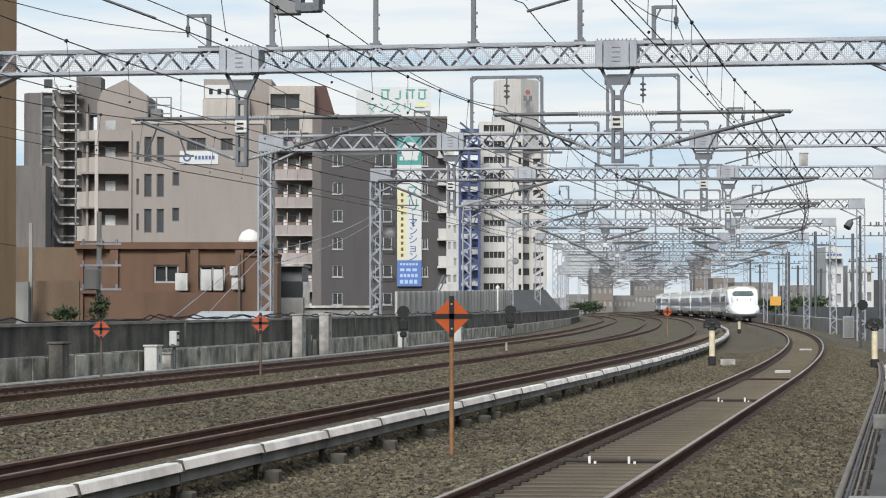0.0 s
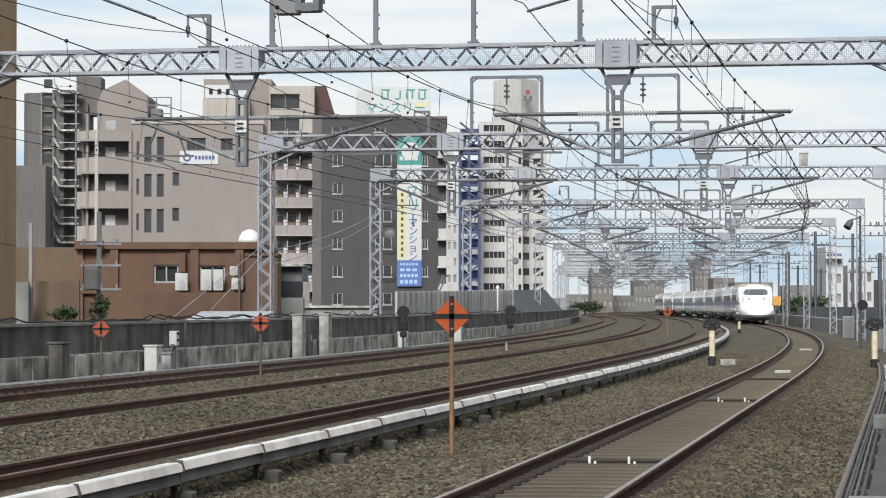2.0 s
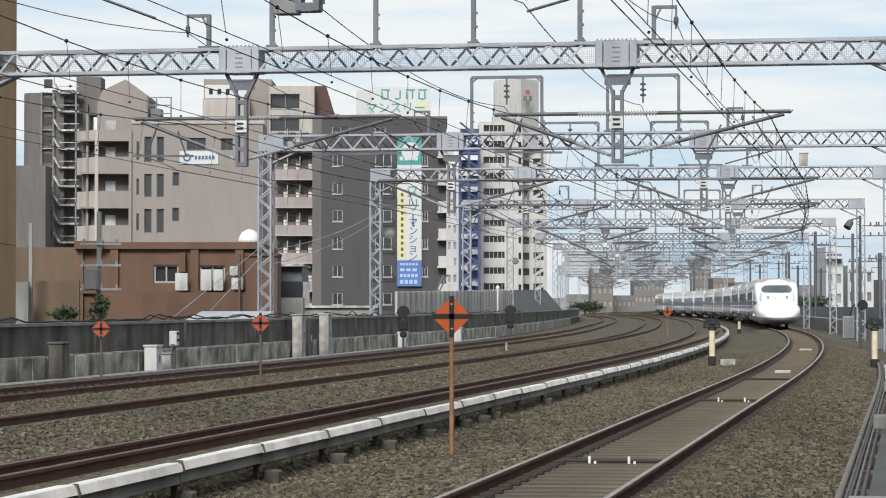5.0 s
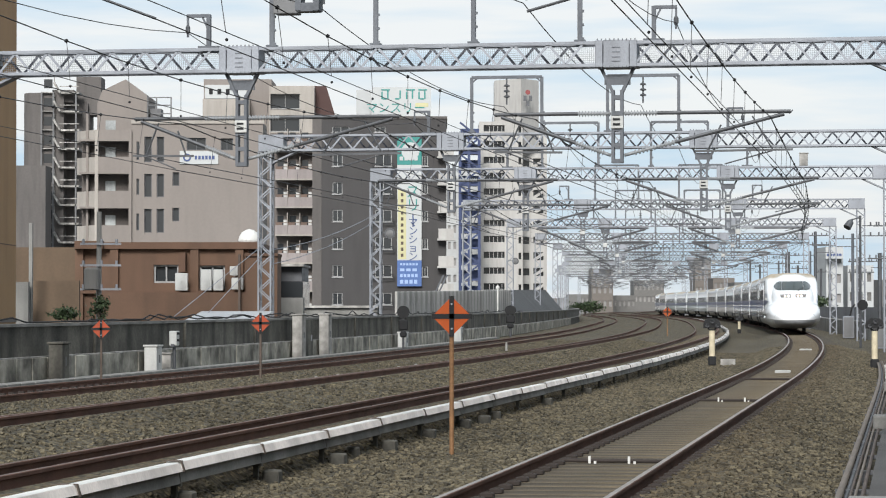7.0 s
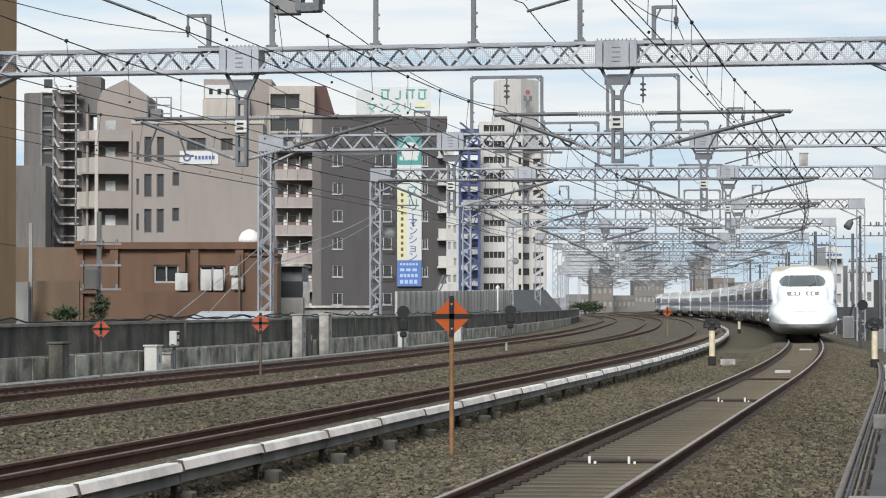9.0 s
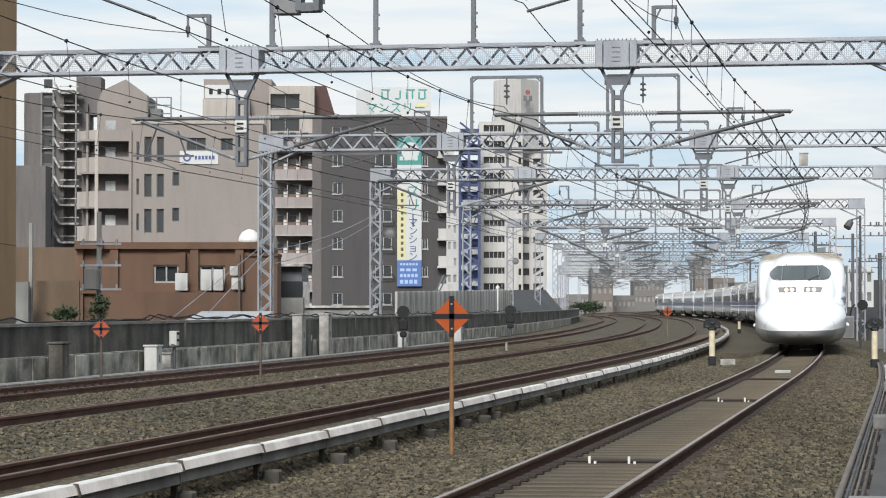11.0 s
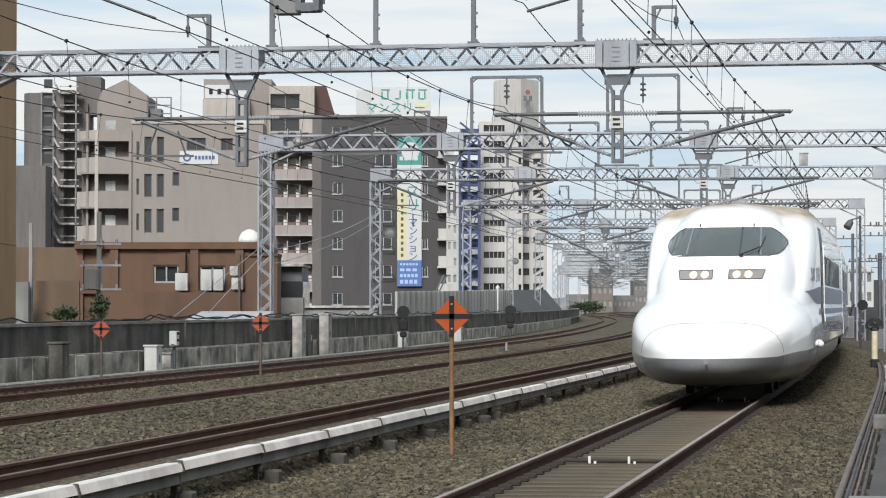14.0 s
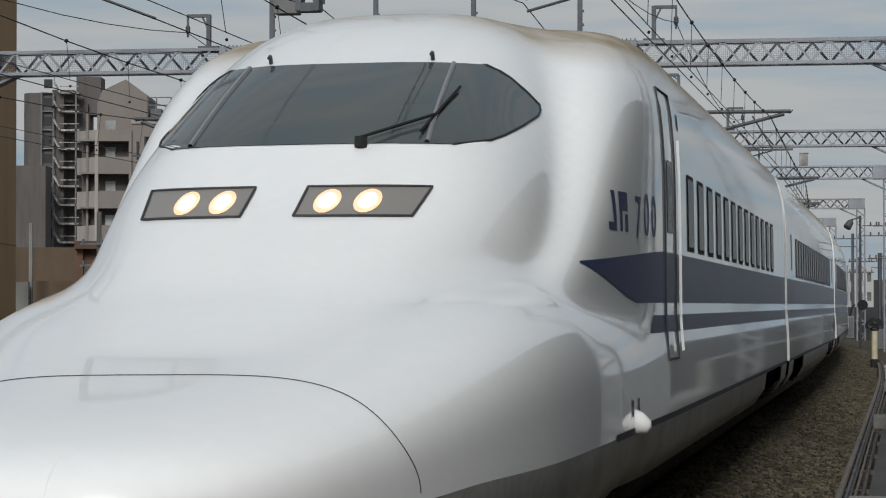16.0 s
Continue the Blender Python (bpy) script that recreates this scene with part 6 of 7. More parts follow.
        # Round-cornered passenger windows.
        for k in range(13):
            u0 = 10.6 + k * 1.06
            w = side_patch(sgn, u0, u0 + 0.62, 2.10, 2.70, M["train_rubber"], car, "passenger_window", "", 1, 4, 0.004)
            side_patch(sgn, u0 + 0.035, u0 + 0.585, 2.135, 2.665, M["side_glass"], w, "pane", "", 1, 4, 0.009)
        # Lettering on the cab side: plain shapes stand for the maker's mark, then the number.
        for u, du, lo, hi in ((6.16, 0.24, 2.15, 2.20), (6.32, 0.09, 2.20, 2.40), (6.52, 0.09, 2.15, 2.40), (6.61, 0.20, 2.28, 2.40), (6.70, 0.11, 2.15, 2.26)):
            side_patch(sgn, u, u + du, lo, hi, M["train_blue"], car, "emblem_block", "", 2, 3, 0.003)
        for j, digit in enumerate("700"):
            u = 7.22 + 0.38 * j
            cu = bpy.data.curves.new("digit", "FONT")
            cu.body, cu.size, cu.align_x, cu.extrude = digit, 0.40, "CENTER", 0.001
            tob = new("digit", cu)
            cu.materials.append(M["train_blue"])
            tob.parent = car
            lean = math.atan((half_width(u, 2.44) - half_width(u, 2.16)) / 0.28)
            yaw = math.atan((half_width(u + 0.2, 2.4) - half_width(u - 0.2, 2.4)) / 0.4)
            base = Matrix.Rotation(math.pi / 2 * sgn, 4, "Z") @ Matrix.Rotation(math.pi / 2, 4, "X")
            tob.matrix_local = (Matrix.Translation(on_side(sgn, u, 2.15 if j else 2.12, 0.004)) @ Matrix.Rotation(yaw * sgn, 4, "Z") @ base
                                @ Matrix.Rotation(lean, 4, "X") @ Matrix.Diagonal((1.25, 1, 1, 1)))
        # Jacking point cover on the skirt line, and the grey rain strip over the door.
        bm = bmesh.new()
        p = on_side(sgn, 6.45, 0.97, 0.0)
        lathe(bm, p + Vector((-0.10 * sgn, 0, 0.02)), p + Vector((0.10 * sgn, 0.0, -0.05)), [(0, 0.085), (0.6, 0.075), (0.9, 0.045), (1, 0.0)], 12)
        part("jacking_cover", bm, M["train_white"], car, "small white jacking point cover", True)
        for du in (-0.22, 0.14):
            side_patch(sgn, 6.45 + du, 6.45 + du + 0.07, 1.0, 1.10, M["train_seam"], car, "vent_slot", "", 1, 1, 0.004)
        side_patch(sgn, 9.95, 10.05, 3.0, 3.12, M["train_seam"], car, "marker_lamp", "", 1, 1, 0.004)
    bogie(car, -7.4)
    bogie(car, -NOSE_CAR + 3.8)
    bm = bmesh.new()
    box(bm, (0, -NOSE_CAR / 2 - 3.5, 0.62), (2.5, NOSE_CAR - 11, 0.5))
    part("underframe", bm, M["train_under"], car)
    bm = bmesh.new()
    box(bm, (0, -NOSE_CAR + 0.15, 1.98), (3.22, 0.42, 3.18), bevel=0.3)
    part("gangway", bm, M["train_rubber"], car, "dark gangway bellows")
    return car


def trailing_car():
    car = thing("train_car", "white bullet-train passenger car with blue stripes and dark windows", "train car", group="train cars")
    sec = section(20)
    cut = math.atan2(SKIRT_Z - waist(sec), 1.68)
    pts = [ring_point(20, cut + (math.pi / 2 - cut) * k / 22, sec) for k in range(23)]
    prof = pts + [(-x, z) for x, z in reversed(pts[:-1])]
    low = [ring_point(20, -1.0 + (1.0 + cut) * k / 8, sec) for k in range(9)]
    L = CAR - 0.7

    def run(pr, mat, name, label="", ya=0.0, yb=-L):
        verts, faces = [], []
        n = len(pr)
        for y in (ya, yb):
            verts += [(x, y, z) for x, z in pr]
        faces = [(k, k + 1, n + k + 1, n + k) for k in range(n - 1)]
        if name == "body_shell":
            for k0 in (0, n):
                part("end_wall", from_arrays(verts[k0:k0 + n], [tuple(range(n))], mat), None, car)
        return part(name, from_arrays(verts, faces, mat, True), None, car, label)
    run(prof, M["train_white"], "body_shell", "glossy white body")
    for sgn in (-1, 1):
        for ya, yb in ((0.0, -1.5), (-5.3, -L + 5.3), (-L + 1.5, -L)):
            run([(sgn * x, z) for x, z in low], M["train_skirt_side"], "skirt", "dusty grey lower skirt", ya, yb)

        def flat(y0, y1, z0, z1, mat, parent, name, label="", lift=0.004, nz=3):
            return patch([[Vector((sgn * (half_width(20, z0 + (z1 - z0) * k / nz) + lift), y, z0 + (z1 - z0) * k / nz)) for k in range(nz + 1)] for y in (y0, y1)],
                         mat, parent, name, label)
        flat(0, -L, 1.70, 2.06, M["train_blue"], car, "stripe", "wide blue stripe")
        flat(0, -L, 1.495, 1.615, M["train_blue"], car, "stripe", "narrow blue stripe")
        flat(0, -L, 0.885, 0.925, M["train_seam"], car, "skirt_seam", nz=1)
        for k in range(18):
            y = -3.1 - k * 1.03
            w = flat(y, y - 0.62, 2.10, 2.70, M["train_rubber"], car, "passenger_window")
            flat(y - 0.035, y - 0.585, 2.135, 2.665, M["side_glass"], w, "pane", "", 0.009)
        for y in (-1.2, -L + 1.9):
            flat(y, y - 0.02, 1.3, 3.1, M["train_seam"], car, "door_groove", "", 0.005, 6)
            flat(y - 0.7, y - 0.72, 1.3, 3.1, M["train_seam"], car, "door_groove", "", 0.005, 6)
            flat(y - 0.22, y - 0.5, 2.2, 2.72, M["side_glass"], car, "door_window", "", 0.005)
    bogie(car, -3.4)
    bogie(car, -L + 3.4)
    bm = bmesh.new()
    box(bm, (0, -L / 2, 0.62), (2.5, L - 8.5, 0.5))
    part("underframe", bm, M["train_under"], car)
    bm = bmesh.new()
    box(bm, (0, -L - 0.3, 1.98), (3.22, 0.74, 3.18), bevel=0.3)
    part("gangway", bm, M["train_rubber"], car, "dark gangway bellows")
    return car


LEAD = nose_car()
CARS = [LEAD]
first = trailing_car()
CARS.append(first)
for k in range(14):
    CARS.append(copy_thing(first, Matrix.Identity(4)))


# ---- line-side things ----
M["orange_faded"] = material("faded_orange_red_enamel", (0.30, 0.045, 0.012), 0.75, 0, 0.2, 4, 40)


def diamond_sign(q, off, base, top, size, label, bright=True):
    """An orange diamond with a dark cross on a thin post."""
    s = thing("diamond_sign", label, "track sign", frame_at(q, off, base), "diamond signs")
    s.matrix_world = Matrix.Translation(on_line(q, off, base))
    h = top - base - size / 2 * 1.0
    bm = bmesh.new()
    tube(bm, (0, 0, 0), (0, 0, h + size * 0.4), 0.032 if size > 0.5 else 0.028, 10)
    part("post", bm, M["orange_post"] if size > 0.55 else M["steel_brown"], s, "rust-stained brown post" if size > 0.55 else "dull brown post")
    bm = bmesh.new()
    r = size / 2
    fa = [bm.verts.new(p) for p in ((0, -0.05, h - r), (r, -0.05, h), (0, -0.05, h + r), (-r, -0.05, h))]
    fb = [bm.verts.new((v.co.x, -0.038, v.co.z)) for v in fa]
    bm.faces.new(fa)
    bm.faces.new(fb[::-1])
    for k in range(4):
        j = (k + 1) % 4
        bm.faces.new((fa[j], fa[k], fb[k], fb[j]))
    part("diamond_plate", bm, M["orange"] if size > 0.55 else M["orange_faded"], s, "orange enamel plate")
    t = size * 0.125
    slab(s, "cross_bar", -t / 2, t / 2, -0.058, -0.051, h - r * 1.02, h + r * 1.02, M["black"])
    slab(s, "cross_bar", -r * 1.0, r * 1.0, -0.058, -0.051, h - t / 2, h + t / 2, M["black"])
    for zz in (h - r * 0.62, h + r * 0.62):
        bm = bmesh.new()
        tube(bm, (0, -0.07, zz), (0, -0.055, zz), 0.014, 8)
        part("bolt", bm, M["galv"], s)
    return s


diamond_sign(36.9, -2.98, -0.42, 1.82, 0.56, "large orange diamond sign with dark cross on a rusty post")
diamond_sign(65.0, -12.75, -0.2, 1.50, 0.52, "orange diamond sign with dark cross between two tracks")
diamond_sign(62.0, -16.0, -0.22, 1.36, 0.49, "orange diamond sign with dark cross beside the parapet")
diamond_sign(154.0, -7.55, -0.2, 1.6, 0.62, "far orange diamond sign with dark cross on the curve")


def dwarf_signal(q, off, base, height, label):
    s = thing("dwarf_signal", label, "railway signal", group="dwarf signals")
    s.matrix_world = Matrix.Translation(on_line(q, off, base))
    bm = bmesh.new()
    box(bm, (0, 0, 0.16), (0.26, 0.26, 0.32), bevel=0.03)
    part("base", bm, M["black"], s)
    bm = bmesh.new()
    tube(bm, (0, 0, 0.3), (0, 0, height - 0.42), 0.10, 14)
    part("post", bm, M["cream_post"], s, "cream painted post")
    bm = bmesh.new()
    tube(bm, (0, 0, height - 0.55), (0, 0, height - 0.36), 0.07, 10)
    for sx in (-1, 1):
        beam(bm, (0, 0, height - 0.5), (sx * 0.16, 0, height - 0.3), 0.06, 0.05)
    part("bracket", bm, M["black"], s)
    bm = bmesh.new()
    prof = [(-0.29, 0.0), (0.29, 0.0), (0.29, 0.14), (0.24, 0.27), (0.13, 0.34), (-0.13, 0.34), (-0.24, 0.27), (-0.29, 0.14)]
    fa = [bm.verts.new((x, -0.09, height - 0.34 + z)) for x, z in prof]
    fb = [bm.verts.new((x, 0.12, height - 0.34 + z)) for x, z in prof]
    bm.faces.new(fa)
    bm.faces.new(fb[::-1])
    for k in range(len(prof)):
        j = (k + 1) % len(prof)
        bm.faces.new((fa[j], fa[k], fb[k], fb[j]))
    head = part("signal_head", bm, M["black"], s, "black arched signal head")
    for sx, zz in ((-0.17, 0.09), (0.17, 0.09), (0.0, 0.23)):
        bm = bmesh.new()
        lathe(bm, (sx, -0.092, height - 0.34 + zz), (sx, -0.19, height - 0.34 + zz), [(0, 0.065), (1, 0.065), (1, 0.055), (0.1, 0.05), (0.1, 0.0)], 12)
        part("lens_hood", bm, M["steel_dark"], head)
    return s


dwarf_signal(91.0, -2.95, -0.38, 1.62, "cream-posted dwarf signal with black head in the ballast")
dwarf_signal(88.0, 2.55, -0.40, 1.66, "cream-posted dwarf signal with black head beside the walkway")
dwarf_signal(196.0, -2.9, -0.4, 1.3, "far cream-posted dwarf signal on the curve")
kit = thing("ballast_box", "low grey junction box beside the dwarf signal", "junction box")
kit.matrix_world = frame_at(92.0, -2.5, -0.4)
slab(kit, "casing", -0.2, 0.3, -0.15, 0.15, 0, 0.22, M["concrete_light"])


def disc_signal(q, off, label, high=1.35):
    s = thing("disc_signal", label, "railway signal", group="disc signals")
    s.matrix_world = Matrix.Translation(on_line(q, off, -0.2))
    bm = bmesh.new()
    tube(bm, (0, 0, 0), (0, 0, high - 0.3), 0.05, 8)
    part("post", bm, M["steel_dark"], s)
    bm = bmesh.new()
    lathe(bm, (0, -0.08, high), (0, 0.02, high), [(0, 0.0), (0, 0.27), (1, 0.27), (1, 0)], 20)
    part("disc", bm, M["black"], s, "round black disc")
    bm = bmesh.new()
    box(bm, (0, 0, high - 0.55), (0.40, 0.22, 0.46), bevel=0.06)
    box(bm, (0, -0.05, high - 0.95), (0.30, 0.2, 0.26), bevel=0.06)
    for sx in (-0.17, 0.17):
        beam(bm, (sx, 0, high - 0.75), (sx * 0.6, 0, high - 0.25), 0.05, 0.05)
    part("motor_box", bm, M["black"], s)
    return s


disc_signal(110.5, -16.9, "black disc signal on a stand beside the parapet", 1.60)
disc_signal(156.0, -16.9, "black disc signal on a stand farther along the parapet", 1.6).scale = (1.3, 1.3, 1.0)

# Equipment along the left parapet.
for q, o, w, h, mat, name, label in ((91.0, -17.45, 0.34, 1.55, "concrete_light", "cable_pillar", "tall pale concrete cable pillar against the parapet"),
                                     (95.8, -17.45, 0.34, 1.55, "concrete_light", "cable_pillar", "tall pale concrete cable pillar against the parapet"),
                                     (63.0, -17.4, 0.30, 0.95, "concrete_dark", "switch_cabinet", "weathered dark grey cabinet with a pale lid"),
                                     (71.5, -17.4, 0.30, 0.75, "white_metal", "switch_cabinet", "small white metal cabinet on the ballast"),
                                     (73.3, -17.5, 0.26, 0.5, "concrete_light", "switch_cabinet", "small pale cabinet against the parapet"),
                                     (113.0, -17.3, 0.4, 0.7, "white_metal", "switch_cabinet", "small white metal cabinet near the signal"),
                                     (132.0, -17.3, 0.35, 0.75, "white_metal", "switch_cabinet", "small white metal cabinet near the signal")):
    c = thing(name, label, name.replace("_", " "), frame_at(q, o, -0.22), "parapet cabinets")
    bm = bmesh.new()
    box(bm, (0, 0, h / 2), (0.36, w * 1.9, h), bevel=0.02)
    part("casing", bm, M[mat], c)
    bm = bmesh.new()
    box(bm, (0, 0, h + 0.03), (0.42, w * 1.9 + 0.07, 0.05), bevel=0.01)
    part("lid", bm, M[mat], c)
    bm = bmesh.new()
    box(bm, (0.19, 0.0, h * 0.55), (0.02, 0.05, 0.22))
    part("handle", bm, M["steel_dark"], c)
lb = thing("lever_box", "grey equipment box on a bracket with white plates", "equipment box", frame_at(73.0, -17.2, -0.2))
bm = bmesh.new()
box(bm, (0, 0, 0.95), (0.22, 0.32, 0.42), bevel=0.02)
part("casing", bm, M["white_metal"], lb)
bm = bmesh.new()
tube(bm, (0, 0, 0), (0, 0, 0.8), 0.05, 8)
beam(bm, (0, -0.2, 0.75), (0, 0.2, 0.75), 0.1, 0.08)
part("stand", bm, M["steel_dark"], lb)
for zz in (0.86, 1.05):
    slab(lb, "label_bar", 0.111, 0.118, -0.12, 0.12, zz, zz + 0.07, M["black"])
dk = thing("parapet_door", "dark steel service door between two pillars", "door", frame_at(93.4, -17.62, -0.2))
slab(dk, "leaf", -0.03, 0.03, -0.75, 0.75, 0, 1.35, M["concrete_dark"])
slab(dk, "handle", 0.03, 0.06, 0.4, 0.46, 0.6, 0.8, M["galv"])
# Slack cables lying on the parapet's coping, and a sack at its foot.
for seed, q0, q1 in ((1, 44, 86), (2, 88, 130), (3, 66, 110), (4, 128, 180)):
    rr = random.Random(seed)
    pts, q, z = [], float(q0), 1.3
    while q < q1:
        pts.append(on_line(q, WALL_OFF - 0.3 + rr.uniform(-0.1, 0.12), 1.27 + max(0.0, rr.gauss(0.02, 0.07))))
        q += rr.uniform(0.6, 1.8)
    bm = bmesh.new()
    polytube(bm, pts, 0.022, 5)
    tagged(new("slack_cable", mesh_of(bm, M["black"], True)), "slack black cable lying along the parapet top", "cable", group="slack cables")
bm = bmesh.new()
bmesh.ops.create_icosphere(bm, subdivisions=3, radius=0.3)
for v in bm.verts:
    w = 1 + 0.25 * noise.noise(v.co * 6)
    v.co = Vector((v.co.x * 0.7 * w, v.co.y * 1.15 * w, max(v.co.z, -0.18) * 0.5 * w))
sack = new("sack", mesh_of(bm, M["cream_post"], True))
sack.matrix_world = frame_at(52.6, -16.9, -0.14)
tagged(sack, "dirty yellowish sack at the foot of the parapet", "sack")
# White lidded cable trough beyond the outer track and small white marker stubs.
trough = thing("cable_trough", "grey concrete cable trough lids along the parapet", "cable trough", kind="structure")
q = 44.0
while q < 150:
    bm = bmesh.new()
    box(bm, (0, 0.5, 0), (0.42, 0.97, 0.10), bevel=0.015)
    p = part("trough_lid", bm, M["concrete"], trough)
    p.matrix_world = frame_at(q, -17.2, -0.17)
    q += 1.0
for q, o, h in ((108.0, -12.2, 0.35), (64.0, -11.6, 0.06), (66.5, -11.65, 0.06), (69.0, -11.6, 0.06), (78.0, -11.6, 0.06), (81.0, -11.6, 0.06)):
    mk = thing("marker_stub", "short pale marker stub in the ballast", "marker", frame_at(q, o, -0.2), "marker stubs")
    bm = bmesh.new()
    tube(bm, (0, 0, 0), (0, 0, h), 0.05, 8, 0.04)
    part("stub", bm, M["concrete_light"], mk)

# Cable across the platform track with two white pegs, and small boxes between the rails.
for q, pegs in ((30.9, (-0.30, 0.16)), (50.5, (-0.2, 0.3)), (65.0, ())):
    cb = thing("bond_cable", "thick grey bond cable crossing between the rails", "cable", frame_at(q, 0, -0.14), "bond cables")
    bm = bmesh.new()
    tube(bm, (-0.66, 0, 0.03), (0.66, -0.05, 0.03), 0.024, 8)
    part("cable", bm, M["fastening"], cb)
    for x in pegs:
        bm = bmesh.new()
        tube(bm, (x, -0.06, 0), (x, -0.06, 0.085), 0.016, 8)
        tube(bm, (x + 0.07, -0.10, 0), (x + 0.07, -0.10, 0.03), 0.016, 8)
        part("peg", bm, M["duct_white"], cb)
for q, w in ((72.5, 0.42), (108.0, 0.5)):
    bx = thing("track_transponder", "flat pale transponder box between the rails", "transponder", frame_at(q, 0.05, -0.17))
    slab(bx, "casing", -w / 2, w / 2, -0.2, 0.2, 0, 0.09, M["white_metal"], bevel=0.02)
    slab(bx, "foot", -w / 2 + 0.05, w / 2 - 0.05, -0.1, 0.1, -0.08, 0, M["steel_dark"])

# Conduits along the walkway with brackets.
conduits = thing("conduit_run", "bundle of pale conduits and cables along the walkway edge", "conduits", kind="structure")
for o, z, r, m in ((2.66, -0.22, 0.038, "pipe"), (2.77, -0.22, 0.016, "steel_brown"), (2.82, -0.22, 0.016, "pipe"), (2.89, -0.23, 0.022, "steel_brown"), (2.72, -0.27, 0.03, "steel_dark")):
    prof = [(o + r * math.cos(a), z + r * math.sin(a)) for a in [2 * math.pi * k / 10 for k in range(10)]]
    ob = new("conduit", sweep(prof, stations(8, 92, 1.5, 8), M[m], closed=True, smooth=True))
    ob.parent = conduits
for k in range(16):
    bm = bmesh.new()
    box(bm, (0, 0, -0.04), (0.50, 0.06, 0.05))
    box(bm, (0.0, 0, -0.18), (0.06, 0.06, 0.3))
    p = part("conduit_bracket", bm, M["steel_dark"], conduits)
    p.matrix_world = frame_at(22 + k * 3.2, 2.84, -0.22)
for q in (24.2, 42.0, 60.0):
    pad = thing("concrete_pad", "grey concrete pad on the walkway edge", "concrete pad", frame_at(q, 2.98, -0.24), "walkway pads")
    slab(pad, "block", -0.17, 0.25, -0.3, 0.3, 0, 0.22, M["concrete"], bevel=0.02)
for q in (70.0, 73.0, 77.0, 82.0):
    wl2 = thing("white_slab", "white painted concrete slab beside the walkway", "concrete slab", frame_at(q, 3.3, -0.3), "walkway slabs")
    slab(wl2, "block", -0.5, 0.5, -0.6, 0.6, 0, 0.16, M["concrete_light"], bevel=0.02)
rail_fence = thing("walkway_fence", "low grey pipe fence along the walkway", "fence")
for k in range(10):
    bm = bmesh.new()
    tube(bm, (0, 0, 0), (0, 0, 0.55), 0.025, 6)
    p = part("post", bm, M["steel_dark"], rail_fence)
    p.matrix_world = frame_at(40 + k * 3.0, 3.15, -0.22)
for z in (0.15, 0.32):
    prof = [(3.15 + 0.022 * math.cos(a), z + 0.022 * math.sin(a)) for a in (0, 1.57, 3.14, 4.71)]
    ob = new("fence_pipe", sweep(prof, stations(40, 67, 3, 8), M["galv_dark"], closed=True))
    ob.parent = rail_fence

# Boxes and lamps at the right of the line.
lp = thing("lamp_pole", "thin grey pole with a black disc and side brackets", "pole", frame_at(131.0, 2.75, -0.4))
bm = bmesh.new()
tube(bm, (0, 0, 0), (0, 0, 6.5), 0.06, 8)
part("pole", bm, M["steel_dark"], lp)
bm = bmesh.new()
lathe(bm, (0.1, -0.1, 2.1), (0.1, 0, 2.1), [(0, 0), (0, 0.26), (1, 0.26), (1, 0)], 18)
part("disc", bm, M["black"], lp)
for z in (5.5, 6.0):
    bm = bmesh.new()
    beam(bm, (0.1, 0, z), (1.3, 0, z), 0.05, 0.05)
    for x in (0.5, 0.9, 1.25):
        tube(bm, (x, 0, z), (x, 0, z + 0.18), 0.04, 6)
    part("crossarm", bm, M["steel_dark"], lp)
bm = bmesh.new()
lathe(bm, (-0.4, -0.2, 6.3), (-0.65, -0.4, 5.9), [(0, 0.05), (0.3, 0.16), (1, 0.2), (1, 0)], 12)
tube(bm, (0, 0, 6.4), (-0.4, -0.2, 6.3), 0.035, 6)
part("loudspeaker", bm, M["steel_dark"], lp)
for q, o, h in ((128.0, 3.6, 1.1), (131.5, 3.7, 0.95), (168.0, 3.5, 1.4)):
    cb = thing("relay_cabinet", "grey metal relay cabinet beside the outer parapet", "cabinet", frame_at(q, o, -0.4), "relay cabinets")
    slab(cb, "casing", -0.35, 0.35, -0.3, 0.3, 0, h, M["galv"], bevel=0.02)
    slab(cb, "door", -0.3, 0.3, -0.32, -0.302, 0.08, h - 0.08, M["grey_wall_pale"])
for k, (q, o, h) in enumerate(((165, 6.5, 7.0), (205, 6.0, 7.2), (238, 6.2, 7.4), (262, 5.8, 7.0), (300, 5.6, 7.4), (330, 6.8, 7.2), (150, 7.4, 6.2), (178, 8.6, 5.4), (215, 10.5, 6.0), (250, 12.0, 6.2), (190, 12.5, 5.6), (228, 14.5, 6.4))):
    pl = thing("line_pole", "dark steel pole with short crossarm outside the curve", "pole", frame_at(q, o, -2.0), "line poles")
    bm = bmesh.new()
    tube(bm, (0, 0, 0), (0, 0, h + 2), 0.14, 8, 0.11)
    part("shaft", bm, M["galv_dark"] if k % 2 else M["steel_dark"], pl)
    bm = bmesh.new()
    beam(bm, (-1.6, 0, h + 1.6), (0.5, 0, h + 1.6), 0.08, 0.08)
    beam(bm, (-1.2, 0, h + 1.0), (0.3, 0, h + 1.0), 0.06, 0.06)
    for x in (-1.4, -0.7, 0.4):
        tube(bm, (x, 0, h + 1.6), (x, 0, h + 1.85), 0.05, 6)
    part("crossarm", bm, M["steel_dark"], pl)
br = thing("curved_stay", "curved black stay beside a portal foot", "stay", frame_at(183.0, 4.0, 0.0))
bm = bmesh.new()
pts = [(0.0, 0, -0.3), (0.25, 0, 0.2), (0.4, 0, 0.9), (0.55, 0, 1.5), (0.75, 0, 1.75)]
